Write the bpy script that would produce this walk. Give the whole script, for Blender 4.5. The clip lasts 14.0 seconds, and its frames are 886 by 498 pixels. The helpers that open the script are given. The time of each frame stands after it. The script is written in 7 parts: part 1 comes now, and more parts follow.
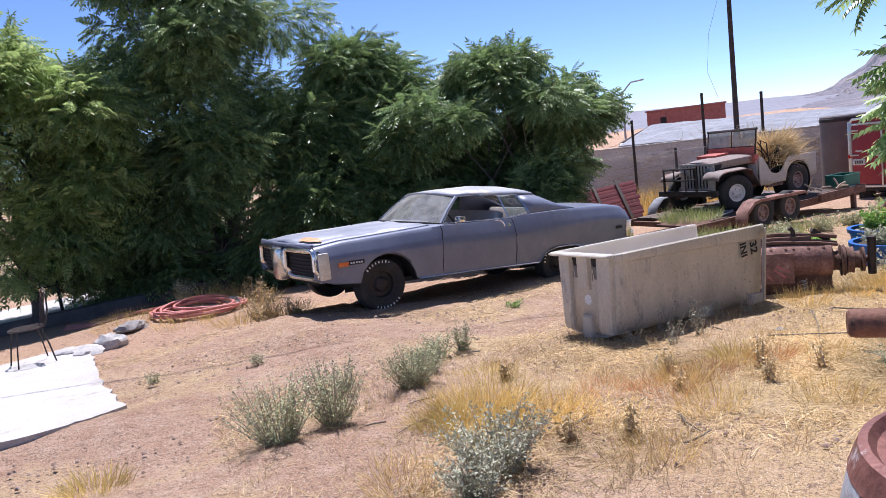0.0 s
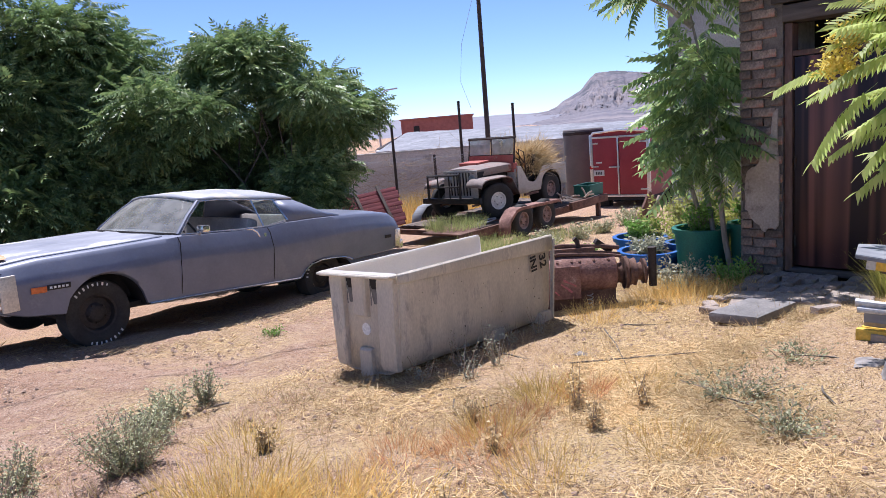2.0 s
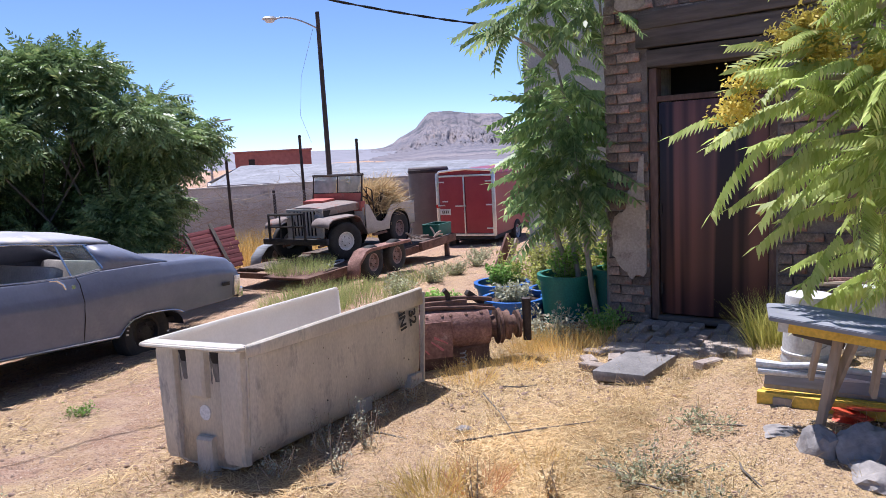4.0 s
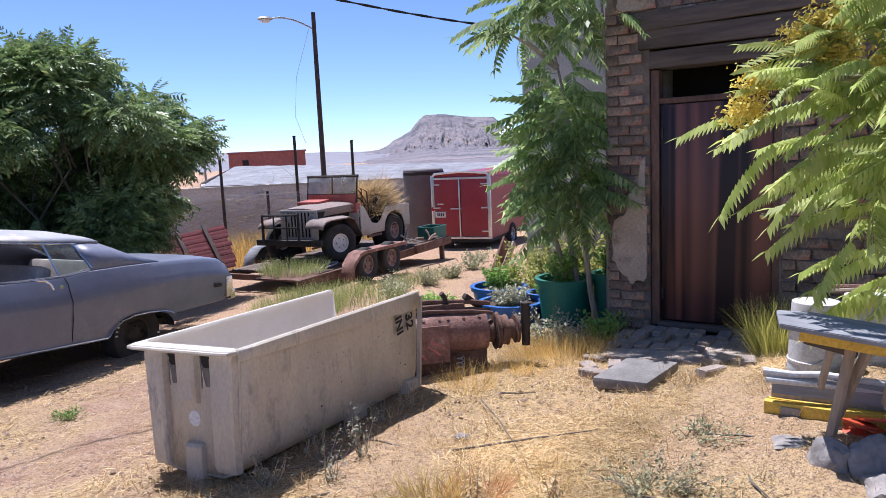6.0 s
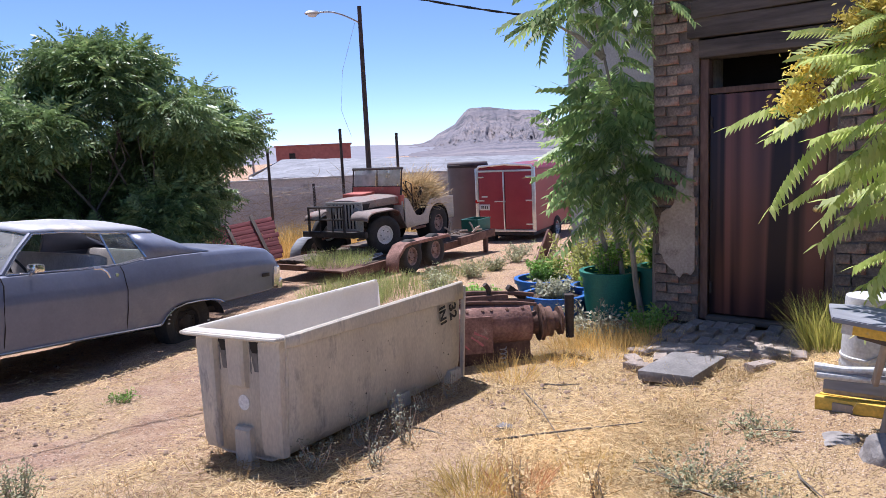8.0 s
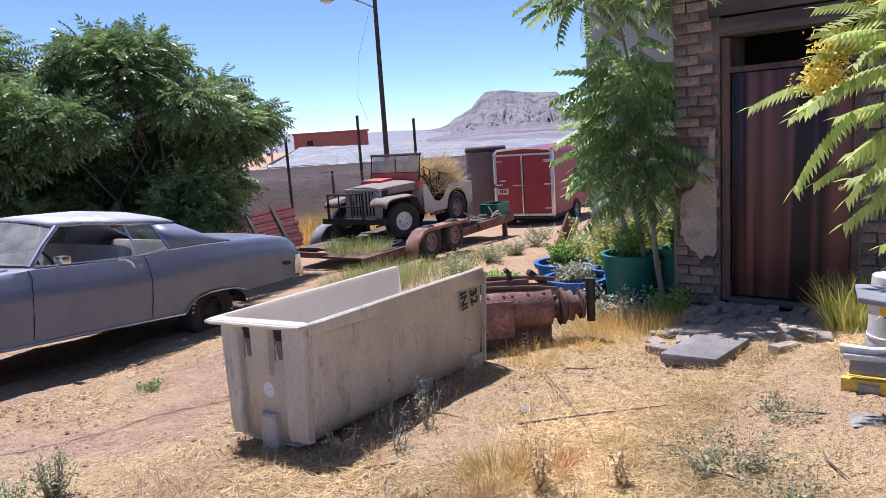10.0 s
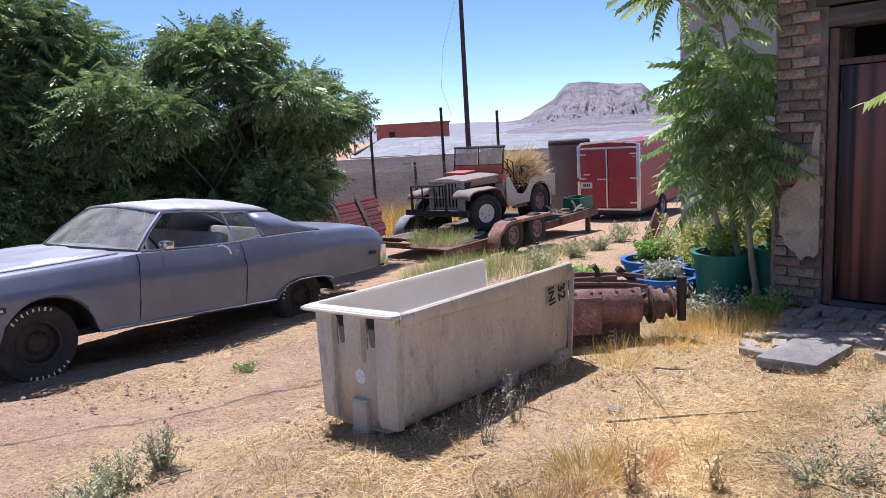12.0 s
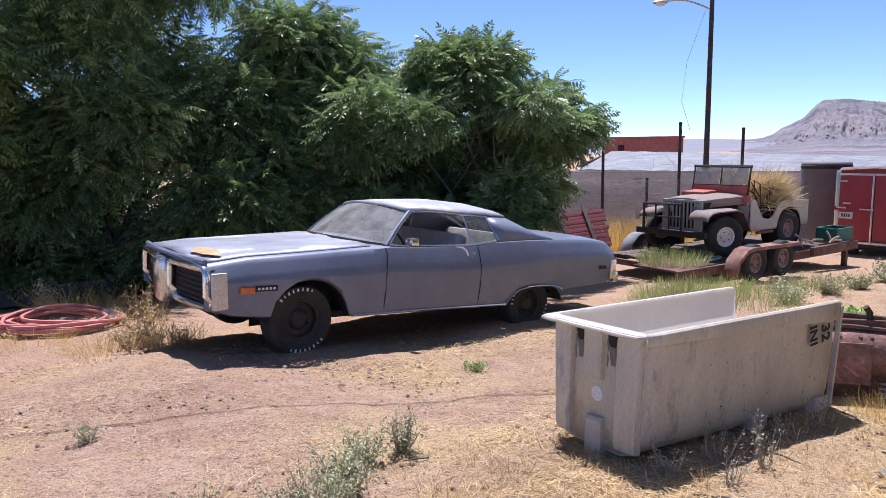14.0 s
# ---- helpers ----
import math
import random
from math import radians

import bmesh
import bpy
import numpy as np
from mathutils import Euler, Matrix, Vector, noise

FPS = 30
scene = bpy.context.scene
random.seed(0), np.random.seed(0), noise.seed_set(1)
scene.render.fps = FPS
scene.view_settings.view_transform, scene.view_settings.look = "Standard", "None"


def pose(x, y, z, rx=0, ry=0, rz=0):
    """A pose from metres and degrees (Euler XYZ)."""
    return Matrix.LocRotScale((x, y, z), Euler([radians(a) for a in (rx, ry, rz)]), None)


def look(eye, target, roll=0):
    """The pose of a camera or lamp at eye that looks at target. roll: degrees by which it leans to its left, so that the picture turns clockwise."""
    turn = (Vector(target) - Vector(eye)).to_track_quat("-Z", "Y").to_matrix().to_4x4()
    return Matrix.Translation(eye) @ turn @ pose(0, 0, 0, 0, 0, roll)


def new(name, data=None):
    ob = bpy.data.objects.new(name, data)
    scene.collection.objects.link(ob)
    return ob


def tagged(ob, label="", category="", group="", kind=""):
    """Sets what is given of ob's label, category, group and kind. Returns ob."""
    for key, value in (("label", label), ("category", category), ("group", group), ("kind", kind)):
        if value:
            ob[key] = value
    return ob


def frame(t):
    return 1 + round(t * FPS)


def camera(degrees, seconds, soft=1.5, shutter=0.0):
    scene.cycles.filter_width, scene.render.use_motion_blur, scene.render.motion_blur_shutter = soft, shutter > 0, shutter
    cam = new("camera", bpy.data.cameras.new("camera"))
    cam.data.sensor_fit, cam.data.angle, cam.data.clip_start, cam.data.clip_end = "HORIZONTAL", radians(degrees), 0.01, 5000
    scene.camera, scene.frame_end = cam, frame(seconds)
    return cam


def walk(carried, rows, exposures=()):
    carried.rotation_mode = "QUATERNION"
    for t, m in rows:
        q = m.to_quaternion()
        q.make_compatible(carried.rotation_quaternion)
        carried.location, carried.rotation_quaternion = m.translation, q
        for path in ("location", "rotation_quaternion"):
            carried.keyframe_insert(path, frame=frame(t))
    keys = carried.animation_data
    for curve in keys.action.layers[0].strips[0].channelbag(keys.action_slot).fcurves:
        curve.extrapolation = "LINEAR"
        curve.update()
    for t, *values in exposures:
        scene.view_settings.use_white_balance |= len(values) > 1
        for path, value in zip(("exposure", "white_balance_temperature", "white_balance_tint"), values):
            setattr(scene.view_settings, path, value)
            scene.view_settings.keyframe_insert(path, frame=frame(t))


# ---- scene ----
cam = camera(64.2, 14.0, soft=0.6)
PATH = [
    (0, (0.052, -0.15, 1.527), (0.786, 1.688, 1.238), -7.2),
    (0.5, (0.195, 0.083, 1.505), (1.088, 1.856, 1.262), -5.4),
    (1, (0.267, 0.375, 1.46), (1.288, 2.071, 1.173), -4.8),
    (1.1, (0.321, 0.448, 1.452), (1.406, 2.114, 1.24), -7.2),
    (1.5, (0.398, 0.688, 1.434), (1.618, 2.233, 1.081), -3.4),
    (2, (0.622, 0.981, 1.423), (1.93, 2.455, 1.079), -4.8),
    (2.5, (0.758, 1.214, 1.431), (2.218, 2.545, 1.119), -2.9),
    (3, (0.856, 1.436, 1.449), (2.431, 2.637, 1.168), -4.7),
    (3.2, (0.903, 1.493, 1.461), (2.492, 2.672, 1.169), -4.3),
    (5.5, (1.128, 1.741, 1.449), (2.775, 2.845, 1.19), -2.9),
    (6, (1.125, 1.745, 1.441), (2.76, 2.865, 1.17), -2.6),
    (6.5, (1.117, 1.752, 1.44), (2.733, 2.892, 1.139), -2.4),
    (7, (1.102, 1.739, 1.449), (2.694, 2.913, 1.155), -3.0),
    (7.5, (1.104, 1.739, 1.445), (2.681, 2.939, 1.173), -3.2),
    (8, (1.103, 1.733, 1.425), (2.663, 2.952, 1.141), -2.7),
    (8.2, (1.109, 1.731, 1.422), (2.671, 2.945, 1.129), -2.8),
    (10.5, (1.076, 1.742, 1.439), (2.575, 3.023, 1.102), -4.1),
    (11, (1.052, 1.759, 1.443), (2.51, 3.089, 1.12), -3.4),
    (11.5, (1.061, 1.765, 1.438), (2.499, 3.116, 1.115), -3.2),
    (12, (1.019, 1.782, 1.454), (2.389, 3.2, 1.122), -3.5),
    (12.5, (0.964, 1.811, 1.459), (2.215, 3.339, 1.141), -3.4),
    (13, (0.925, 1.845, 1.469), (2.037, 3.481, 1.175), -2.8),
    (13.5, (0.872, 1.874, 1.465), (1.842, 3.601, 1.189), -1.6),
    (14, (0.855, 1.9, 1.47), (1.741, 3.67, 1.188), -0.8),
]
walk(cam, [(t, look(eye, target, roll)) for t, eye, target, roll in PATH],
     exposures=((0.0, 0.80, 5920, 20), (14.0, 0.80, 5920, 20)))

# ---- daylight ----
SUN_ELEVATION, SUN_AZIMUTH = radians(66), math.atan2(0.93, 0.38)
world_sky = bpy.data.worlds.new("sky")
scene.world = world_sky
world_sky.use_nodes = True
sky = world_sky.node_tree.nodes.new("ShaderNodeTexSky")
sky.sky_type, sky.sun_disc = "NISHITA", False
sky.sun_elevation, sky.sun_rotation = SUN_ELEVATION, math.pi / 2 - SUN_AZIMUTH
sky.altitude, sky.air_density, sky.dust_density, sky.ozone_density = 2000, 0.7, 0.5, 5.0
world_sky.node_tree.links.new(sky.outputs[0], world_sky.node_tree.nodes["Background"].inputs[0])
world_sky.node_tree.nodes["Background"].inputs[1].default_value = 0.102
sun = new("sun", bpy.data.lights.new("sun", "SUN"))
sun.data.energy, sun.data.angle, sun.data.color = 4.3, radians(0.53), (1.0, 0.97, 0.92)
sun.rotation_euler = (math.pi / 2 - SUN_ELEVATION, 0, SUN_AZIMUTH + math.pi / 2)


# ---- materials ----
def nodes_of(m):
    m.use_nodes = True
    t = m.node_tree
    return t, t.nodes, t.links, t.nodes["Principled BSDF"]


def surface(name, c1, c2, scale=4.0, rough=0.7, metal=0.0, bump=0.15, fine=60.0, spot=None, spot_scale=2.0, spot_at=0.55,
            stretch=(1, 1, 1), vary=0.0, spec=0.35, world_space=False, coat=0.0, grainy=0.16, detail=6):
    """A weathered surface: two colours mixed by noise, optional patches of a third, grain and relief."""
    m = bpy.data.materials.new(name)
    t, n, l, p = nodes_of(m)
    co = n.new("ShaderNodeNewGeometry").outputs["Position"] if world_space else n.new("ShaderNodeTexCoord").outputs["Object"]
    mp = n.new("ShaderNodeMapping")
    mp.inputs["Scale"].default_value = stretch
    l.new(co, mp.inputs[0])
    big = n.new("ShaderNodeTexNoise")
    big.inputs["Scale"].default_value, big.inputs["Detail"].default_value, big.inputs["Roughness"].default_value = scale, detail, 0.65
    l.new(mp.outputs[0], big.inputs["Vector"])
    ramp = n.new("ShaderNodeValToRGB")
    ramp.color_ramp.elements[0].position, ramp.color_ramp.elements[1].position = 0.32, 0.68
    ramp.color_ramp.elements[0].color, ramp.color_ramp.elements[1].color = (*c1, 1), (*c2, 1)
    l.new(big.outputs[0], ramp.inputs[0])
    col = ramp.outputs[0]
    grain = n.new("ShaderNodeTexNoise")
    grain.inputs["Scale"].default_value, grain.inputs["Detail"].default_value = fine, 4
    l.new(mp.outputs[0], grain.inputs["Vector"])
    if spot:
        sp = n.new("ShaderNodeTexNoise")
        sp.inputs["Scale"].default_value, sp.inputs["Detail"].default_value, sp.inputs["Roughness"].default_value = spot_scale, detail + 2, 0.7
        l.new(mp.outputs[0], sp.inputs["Vector"])
        sr = n.new("ShaderNodeMapRange")
        sr.inputs[1].default_value, sr.inputs[2].default_value = spot_at, spot_at + 0.09
        l.new(sp.outputs[0], sr.inputs[0])
        mx = n.new("ShaderNodeMix")
        mx.data_type = "RGBA"
        l.new(sr.outputs[0], mx.inputs[0])
        l.new(col, mx.inputs[6])
        mx.inputs[7].default_value = (*spot, 1)
        col = mx.outputs[2]
    hsv = n.new("ShaderNodeHueSaturation")
    l.new(col, hsv.inputs["Color"])
    gm = n.new("ShaderNodeMapRange")
    gm.inputs[1].default_value, gm.inputs[2].default_value, gm.inputs[3].default_value, gm.inputs[4].default_value = 0.3, 0.7, 1 - grainy, 1 + grainy
    l.new(grain.outputs[0], gm.inputs[0])
    val = gm.outputs[0]
    if vary:
        info = n.new("ShaderNodeObjectInfo")
        vm = n.new("ShaderNodeMapRange")
        vm.inputs[3].default_value, vm.inputs[4].default_value = 1 - vary, 1 + vary
        l.new(info.outputs["Random"], vm.inputs[0])
        mul = n.new("ShaderNodeMath")
        mul.operation = "MULTIPLY"
        l.new(val, mul.inputs[0])
        l.new(vm.outputs[0], mul.inputs[1])
        val = mul.outputs[0]
    l.new(val, hsv.inputs["Value"])
    l.new(hsv.outputs[0], p.inputs["Base Color"])
    rr = n.new("ShaderNodeMapRange")
    rr.inputs[3].default_value, rr.inputs[4].default_value = max(0.02, rough - 0.12), min(1, rough + 0.12)
    l.new(big.outputs[0], rr.inputs[0])
    l.new(rr.outputs[0], p.inputs["Roughness"])
    p.inputs["Metallic"].default_value, p.inputs["Specular IOR Level"].default_value = metal, spec
    p.inputs["Coat Weight"].default_value = coat
    if bump:
        b = n.new("ShaderNodeBump")
        b.inputs["Strength"].default_value, b.inputs["Distance"].default_value = bump, 0.01
        l.new(grain.outputs[0], b.inputs["Height"])
        l.new(b.outputs[0], p.inputs["Normal"])
    return m


def leafy(name, c1, c2, c3=None, through_light=0.35, rough=0.5):
    """Leaves: each leaflet takes its own tint between the colours; some light passes through."""
    m = bpy.data.materials.new(name)
    t, n, l, p = nodes_of(m)
    geo = n.new("ShaderNodeNewGeometry")
    ramp = n.new("ShaderNodeValToRGB")
    ramp.color_ramp.elements[0].color, ramp.color_ramp.elements[1].color = (*c1, 1), (*c2, 1)
    if c3:
        e = ramp.color_ramp.elements.new(0.93)
        e.color = (*c2, 1)
        ramp.color_ramp.elements[2].color = (*c3, 1)
    l.new(geo.outputs["Random Per Island"], ramp.inputs[0])
    ns = n.new("ShaderNodeTexNoise")
    ns.inputs["Scale"].default_value = 1.3
    l.new(geo.outputs["Position"], ns.inputs["Vector"])
    mr = n.new("ShaderNodeMapRange")
    mr.inputs[1].default_value, mr.inputs[2].default_value, mr.inputs[3].default_value, mr.inputs[4].default_value = 0.3, 0.7, 0.7, 1.35
    l.new(ns.outputs[0], mr.inputs[0])
    hsv = n.new("ShaderNodeHueSaturation")
    l.new(ramp.outputs[0], hsv.inputs["Color"])
    l.new(mr.outputs[0], hsv.inputs["Value"])
    l.new(hsv.outputs[0], p.inputs["Base Color"])
    p.inputs["Roughness"].default_value, p.inputs["Specular IOR Level"].default_value = rough, 0.4 if rough < 0.5 else 0.25
    tr = n.new("ShaderNodeBsdfTranslucent")
    l.new(hsv.outputs[0], tr.inputs["Color"])
    mix = n.new("ShaderNodeMixShader")
    mix.inputs[0].default_value = through_light
    l.new(p.outputs[0], mix.inputs[1])
    l.new(tr.outputs[0], mix.inputs[2])
    l.new(mix.outputs[0], n["Material Output"].inputs["Surface"])
    return m


def glass(name, tint=(0.9, 0.95, 0.95), rough=0.03, dust=0.0):
    """Thin glass; dust is a share of dull film on it."""
    m = bpy.data.materials.new(name)
    t, n, l, p = nodes_of(m)
    gl = n.new("ShaderNodeBsdfGlossy")
    gl.inputs["Roughness"].default_value = rough
    cl = n.new("ShaderNodeBsdfTransparent")
    cl.inputs["Color"].default_value = (*tint, 1)
    fr = n.new("ShaderNodeFresnel")
    fr.inputs["IOR"].default_value = 1.5
    mix = n.new("ShaderNodeMixShader")
    l.new(fr.outputs[0], mix.inputs[0])
    l.new(cl.outputs[0], mix.inputs[1])
    l.new(gl.outputs[0], mix.inputs[2])
    ns = n.new("ShaderNodeTexNoise")
    ns.inputs["Scale"].default_value, ns.inputs["Detail"].default_value = 5, 6
    co = n.new("ShaderNodeTexCoord")
    l.new(co.outputs["Object"], ns.inputs["Vector"])
    mr = n.new("ShaderNodeMapRange")
    mr.inputs[1].default_value, mr.inputs[2].default_value, mr.inputs[3].default_value, mr.inputs[4].default_value = 0.3, 0.75, dust * 0.6, min(1, dust * 1.4)
    l.new(ns.outputs[0], mr.inputs[0])
    film = n.new("ShaderNodeBsdfDiffuse")
    film.inputs["Color"].default_value = (0.55, 0.54, 0.5, 1)
    mix2 = n.new("ShaderNodeMixShader")
    l.new(mr.outputs[0], mix2.inputs[0])
    l.new(mix.outputs[0], mix2.inputs[1])
    l.new(film.outputs[0], mix2.inputs[2])
    l.new(mix2.outputs[0], n["Material Output"].inputs["Surface"])
    return m


def ground_material():
    """Reddish bare dirt with gravel, dry straw litter over the weedy part, paler dust on the driven track."""
    m = bpy.data.materials.new("dry_earth")
    t, n, l, p = nodes_of(m)
    pos = n.new("ShaderNodeNewGeometry").outputs["Position"]

    def ns(scale, detail=6, rough=0.6):
        a = n.new("ShaderNodeTexNoise")
        a.inputs["Scale"].default_value, a.inputs["Detail"].default_value, a.inputs["Roughness"].default_value = scale, detail, rough
        l.new(pos, a.inputs["Vector"])
        return a.outputs[0]

    def rng(src, a, b, c=0.0, d=1.0):
        r = n.new("ShaderNodeMapRange")
        for i, v in enumerate((a, b, c, d)):
            r.inputs[i + 1].default_value = v
        l.new(src, r.inputs[0])
        return r.outputs[0]

    def mix(fac, a, b):
        x = n.new("ShaderNodeMix")
        x.data_type = "RGBA"
        l.new(fac, x.inputs[0])
        for k, v in ((6, a), (7, b)):
            if isinstance(v, tuple):
                x.inputs[k].default_value = (*v, 1)
            else:
                l.new(v, x.inputs[k])
        return x.outputs[2]

    c = mix(rng(ns(0.9), 0.35, 0.65), (0.34, 0.205, 0.135), (0.44, 0.29, 0.195))
    c = mix(rng(ns(5.0), 0.45, 0.7), c, (0.48, 0.335, 0.24))
    c = mix(rng(ns(0.55, 8, 0.7), 0.47, 0.6), c, (0.50, 0.36, 0.19))
    dot = n.new("ShaderNodeVectorMath")
    dot.operation = "DOT_PRODUCT"
    l.new(pos, dot.inputs[0])
    dot.inputs[1].default_value = (0.9, -0.55, 0.0)
    wob = n.new("ShaderNodeMath")
    wob.operation = "MULTIPLY_ADD"
    l.new(ns(1.6, 8, 0.7), wob.inputs[0])
    wob.inputs[1].default_value = 5.0
    l.new(dot.outputs["Value"], wob.inputs[2])
    sep = n.new("ShaderNodeSeparateXYZ")
    l.new(pos, sep.inputs[0])
    lim = n.new("ShaderNodeMath")
    lim.operation = "MULTIPLY"
    l.new(rng(wob.outputs[0], 1.6, 3.6, 0.0, 0.42), lim.inputs[0])
    l.new(rng(sep.outputs[1], 6.0, 8.0, 1.0, 0.0), lim.inputs[1])
    c = mix(lim.outputs[0], c, (0.56, 0.41, 0.19))
    c = mix(rng(sep.outputs[1], 7.0, 9.5, 0.0, 0.6), c, (0.52, 0.325, 0.205))
    c = mix(rng(ns(38, 3), 0.56, 0.67), c, (0.2, 0.125, 0.085))
    c = mix(rng(ns(22, 4), 0.56, 0.7), c, (0.24, 0.155, 0.11))
    c = mix(rng(ns(120, 3), 0.54, 0.64), c, (0.17, 0.11, 0.08))
    c = mix(rng(ns(90, 2), 0.60, 0.68), c, (0.60, 0.50, 0.41))
    l.new(c, p.inputs["Base Color"])
    p.inputs["Roughness"].default_value, p.inputs["Specular IOR Level"].default_value = 0.95, 0.15
    b1, b2 = n.new("ShaderNodeBump"), n.new("ShaderNodeBump")
    b1.inputs["Strength"].default_value, b1.inputs["Distance"].default_value = 0.9, 0.05
    b2.inputs["Strength"].default_value, b2.inputs["Distance"].default_value = 0.9, 0.02
    l.new(ns(14, 5), b1.inputs["Height"])
    l.new(ns(70, 4), b2.inputs["Height"])
    l.new(b1.outputs[0], b2.inputs["Normal"])
    l.new(b2.outputs[0], p.inputs["Normal"])
    return m


EARTH = ground_material()
STRAW = leafy("dry_straw", (0.44, 0.31, 0.145), (0.76, 0.60, 0.345), (0.24, 0.155, 0.09), 0.25, 0.8)
DRYGRASS = leafy("yellow_dry_grass", (0.54, 0.36, 0.11), (0.76, 0.57, 0.23), (0.36, 0.22, 0.10), 0.3, 0.8)
SAGE = leafy("grey_green_weed", (0.29, 0.31, 0.175), (0.46, 0.465, 0.285), (0.58, 0.54, 0.38), 0.2, 0.8)
GREYLEAF = leafy("pale_grey_weed", (0.33, 0.345, 0.24), (0.52, 0.51, 0.38), (0.34, 0.26, 0.15), 0.2, 0.85)
GREENWEED = leafy("fresh_green_weed", (0.16, 0.30, 0.055), (0.30, 0.47, 0.12), (0.44, 0.52, 0.16), 0.35, 0.6)
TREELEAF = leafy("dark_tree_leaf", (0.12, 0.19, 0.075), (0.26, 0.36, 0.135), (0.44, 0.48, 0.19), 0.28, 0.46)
# Paler copy of the tree leaf; sunlight on the left tree is in its colour.
LIGHTLEAF = leafy("painted_sunlit_leaf", (0.24, 0.33, 0.11), (0.40, 0.50, 0.18), (0.56, 0.54, 0.22), 0.5, 0.46)
SUMACLEAF = leafy("bright_pinnate_leaf", (0.36, 0.46, 0.11), (0.60, 0.68, 0.26), (0.74, 0.72, 0.32), 0.55, 0.52)
SEEDS = leafy("yellow_seed_cluster", (0.70, 0.54, 0.08), (0.86, 0.73, 0.20), None, 0.3, 0.7)
STEM = surface("pale_grey_stem", (0.25, 0.22, 0.185), (0.40, 0.36, 0.30), 9, 0.85, bump=0.4, fine=40, stretch=(1, 1, 0.3))
BARK = surface("grey_bark", (0.10, 0.085, 0.068), (0.20, 0.17, 0.14), 9, 0.9, bump=0.6, fine=40, stretch=(1, 1, 0.3))


# ---- shape helpers ----
def part(name, bm, material, parent=None, label="", smooth=30):
    """Link a bmesh as one mesh object under a thing or a part."""
    me = bpy.data.meshes.new(name)
    bm.to_mesh(me)
    bm.free()
    me.materials.append(material)
    ob = new(name, me)
    if smooth:
        me.shade_smooth()
        me.set_sharp_from_angle(angle=radians(smooth))
    if parent is not None:
        ob.parent = parent
    if label:
        ob["label"] = label
    return ob


def thing(name, m, label, category, group="", kind=""):
    ob = new(name)
    ob.empty_display_size = 0.1
    ob.matrix_world = m
    return tagged(ob, label, category, group, kind)


def box(sx, sy, sz, m=Matrix(), bevel=0.0, bm=None):
    bm = bm or bmesh.new()
    g = bmesh.ops.create_cube(bm, size=1, matrix=m @ Matrix.Diagonal((sx, sy, sz, 1)))
    if bevel:
        es = list({e for v in g["verts"] for e in v.link_edges})
        bmesh.ops.bevel(bm, geom=es, offset=bevel, segments=2, affect="EDGES", profile=0.6)
    return bm


def cone(r1, r2, h, m=Matrix(), seg=20, bm=None, caps=True):
    bm = bm or bmesh.new()
    bmesh.ops.create_cone(bm, cap_ends=caps, segments=seg, radius1=r1, radius2=r2, depth=h, matrix=m)
    return bm


def tube(pts, radius, seg=8, bm=None, closed=False, ref=(0, 0, 1)):
    """A round bar along points; radius one number or one for each point."""
    bm = bm or bmesh.new()
    pts = [Vector(q) for q in pts]
    n = len(pts)
    rs = radius if isinstance(radius, (list, tuple)) else [radius] * n
    rings = []
    up = Vector(ref)
    for i, q in enumerate(pts):
        a = pts[i - 1] if (i or closed) else q
        b = pts[(i + 1) % n] if (i < n - 1 or closed) else q
        d = (b - a).normalized()
        s = d.cross(up)
        if s.length < 0.05:
            s = d.cross(Vector((1, 0, 0)))
        s.normalize()
        w = s.cross(d)
        rings.append([bm.verts.new(q + (s * math.cos(k * math.tau / seg) + w * math.sin(k * math.tau / seg)) * rs[i]) for k in range(seg)])
    for i in range(n if closed else n - 1):
        r, q = rings[i], rings[(i + 1) % n]
        for k in range(seg):
            bm.faces.new((r[k], r[(k + 1) % seg], q[(k + 1) % seg], q[k]))
    if not closed:
        bm.faces.new(rings[0][::-1])
        bm.faces.new(rings[-1])
    bmesh.ops.recalc_face_normals(bm, faces=bm.faces)
    return bm


def lathe(profile, seg=28, m=Matrix(), bm=None, closed=False):
    """Turn a profile of (radius, height) round z."""
    bm = bm or bmesh.new()
    rings = [[bm.verts.new(m @ Vector((r * math.cos(k * math.tau / seg), r * math.sin(k * math.tau / seg), z))) for k in range(seg)] for r, z in profile]
    n = len(rings)
    for i in range(n if closed else n - 1):
        for k in range(seg):
            bm.faces.new((rings[i][k], rings[i][(k + 1) % seg], rings[(i + 1) % n][(k + 1) % seg], rings[(i + 1) % n][k]))
    bmesh.ops.recalc_face_normals(bm, faces=bm.faces)
    return bm


def prism(poly, depth, m=Matrix(), bevel=0.0, bm=None):
    """A flat polygon of (x, y) given a thickness upwards along z."""
    bm = bm or bmesh.new()
    lo = [bm.verts.new(m @ Vector((x, y, 0))) for x, y in poly]
    hi = [bm.verts.new(m @ Vector((x, y, depth))) for x, y in poly]
    n = len(poly)
    fs = [bm.faces.new(lo[::-1]), bm.faces.new(hi)]
    fs += [bm.faces.new((lo[i], lo[(i + 1) % n], hi[(i + 1) % n], hi[i])) for i in range(n)]
    bmesh.ops.recalc_face_normals(bm, faces=fs)
    if bevel:
        bmesh.ops.bevel(bm, geom=list({e for f in fs for e in f.edges}), offset=bevel, segments=2, affect="EDGES")
    return bm


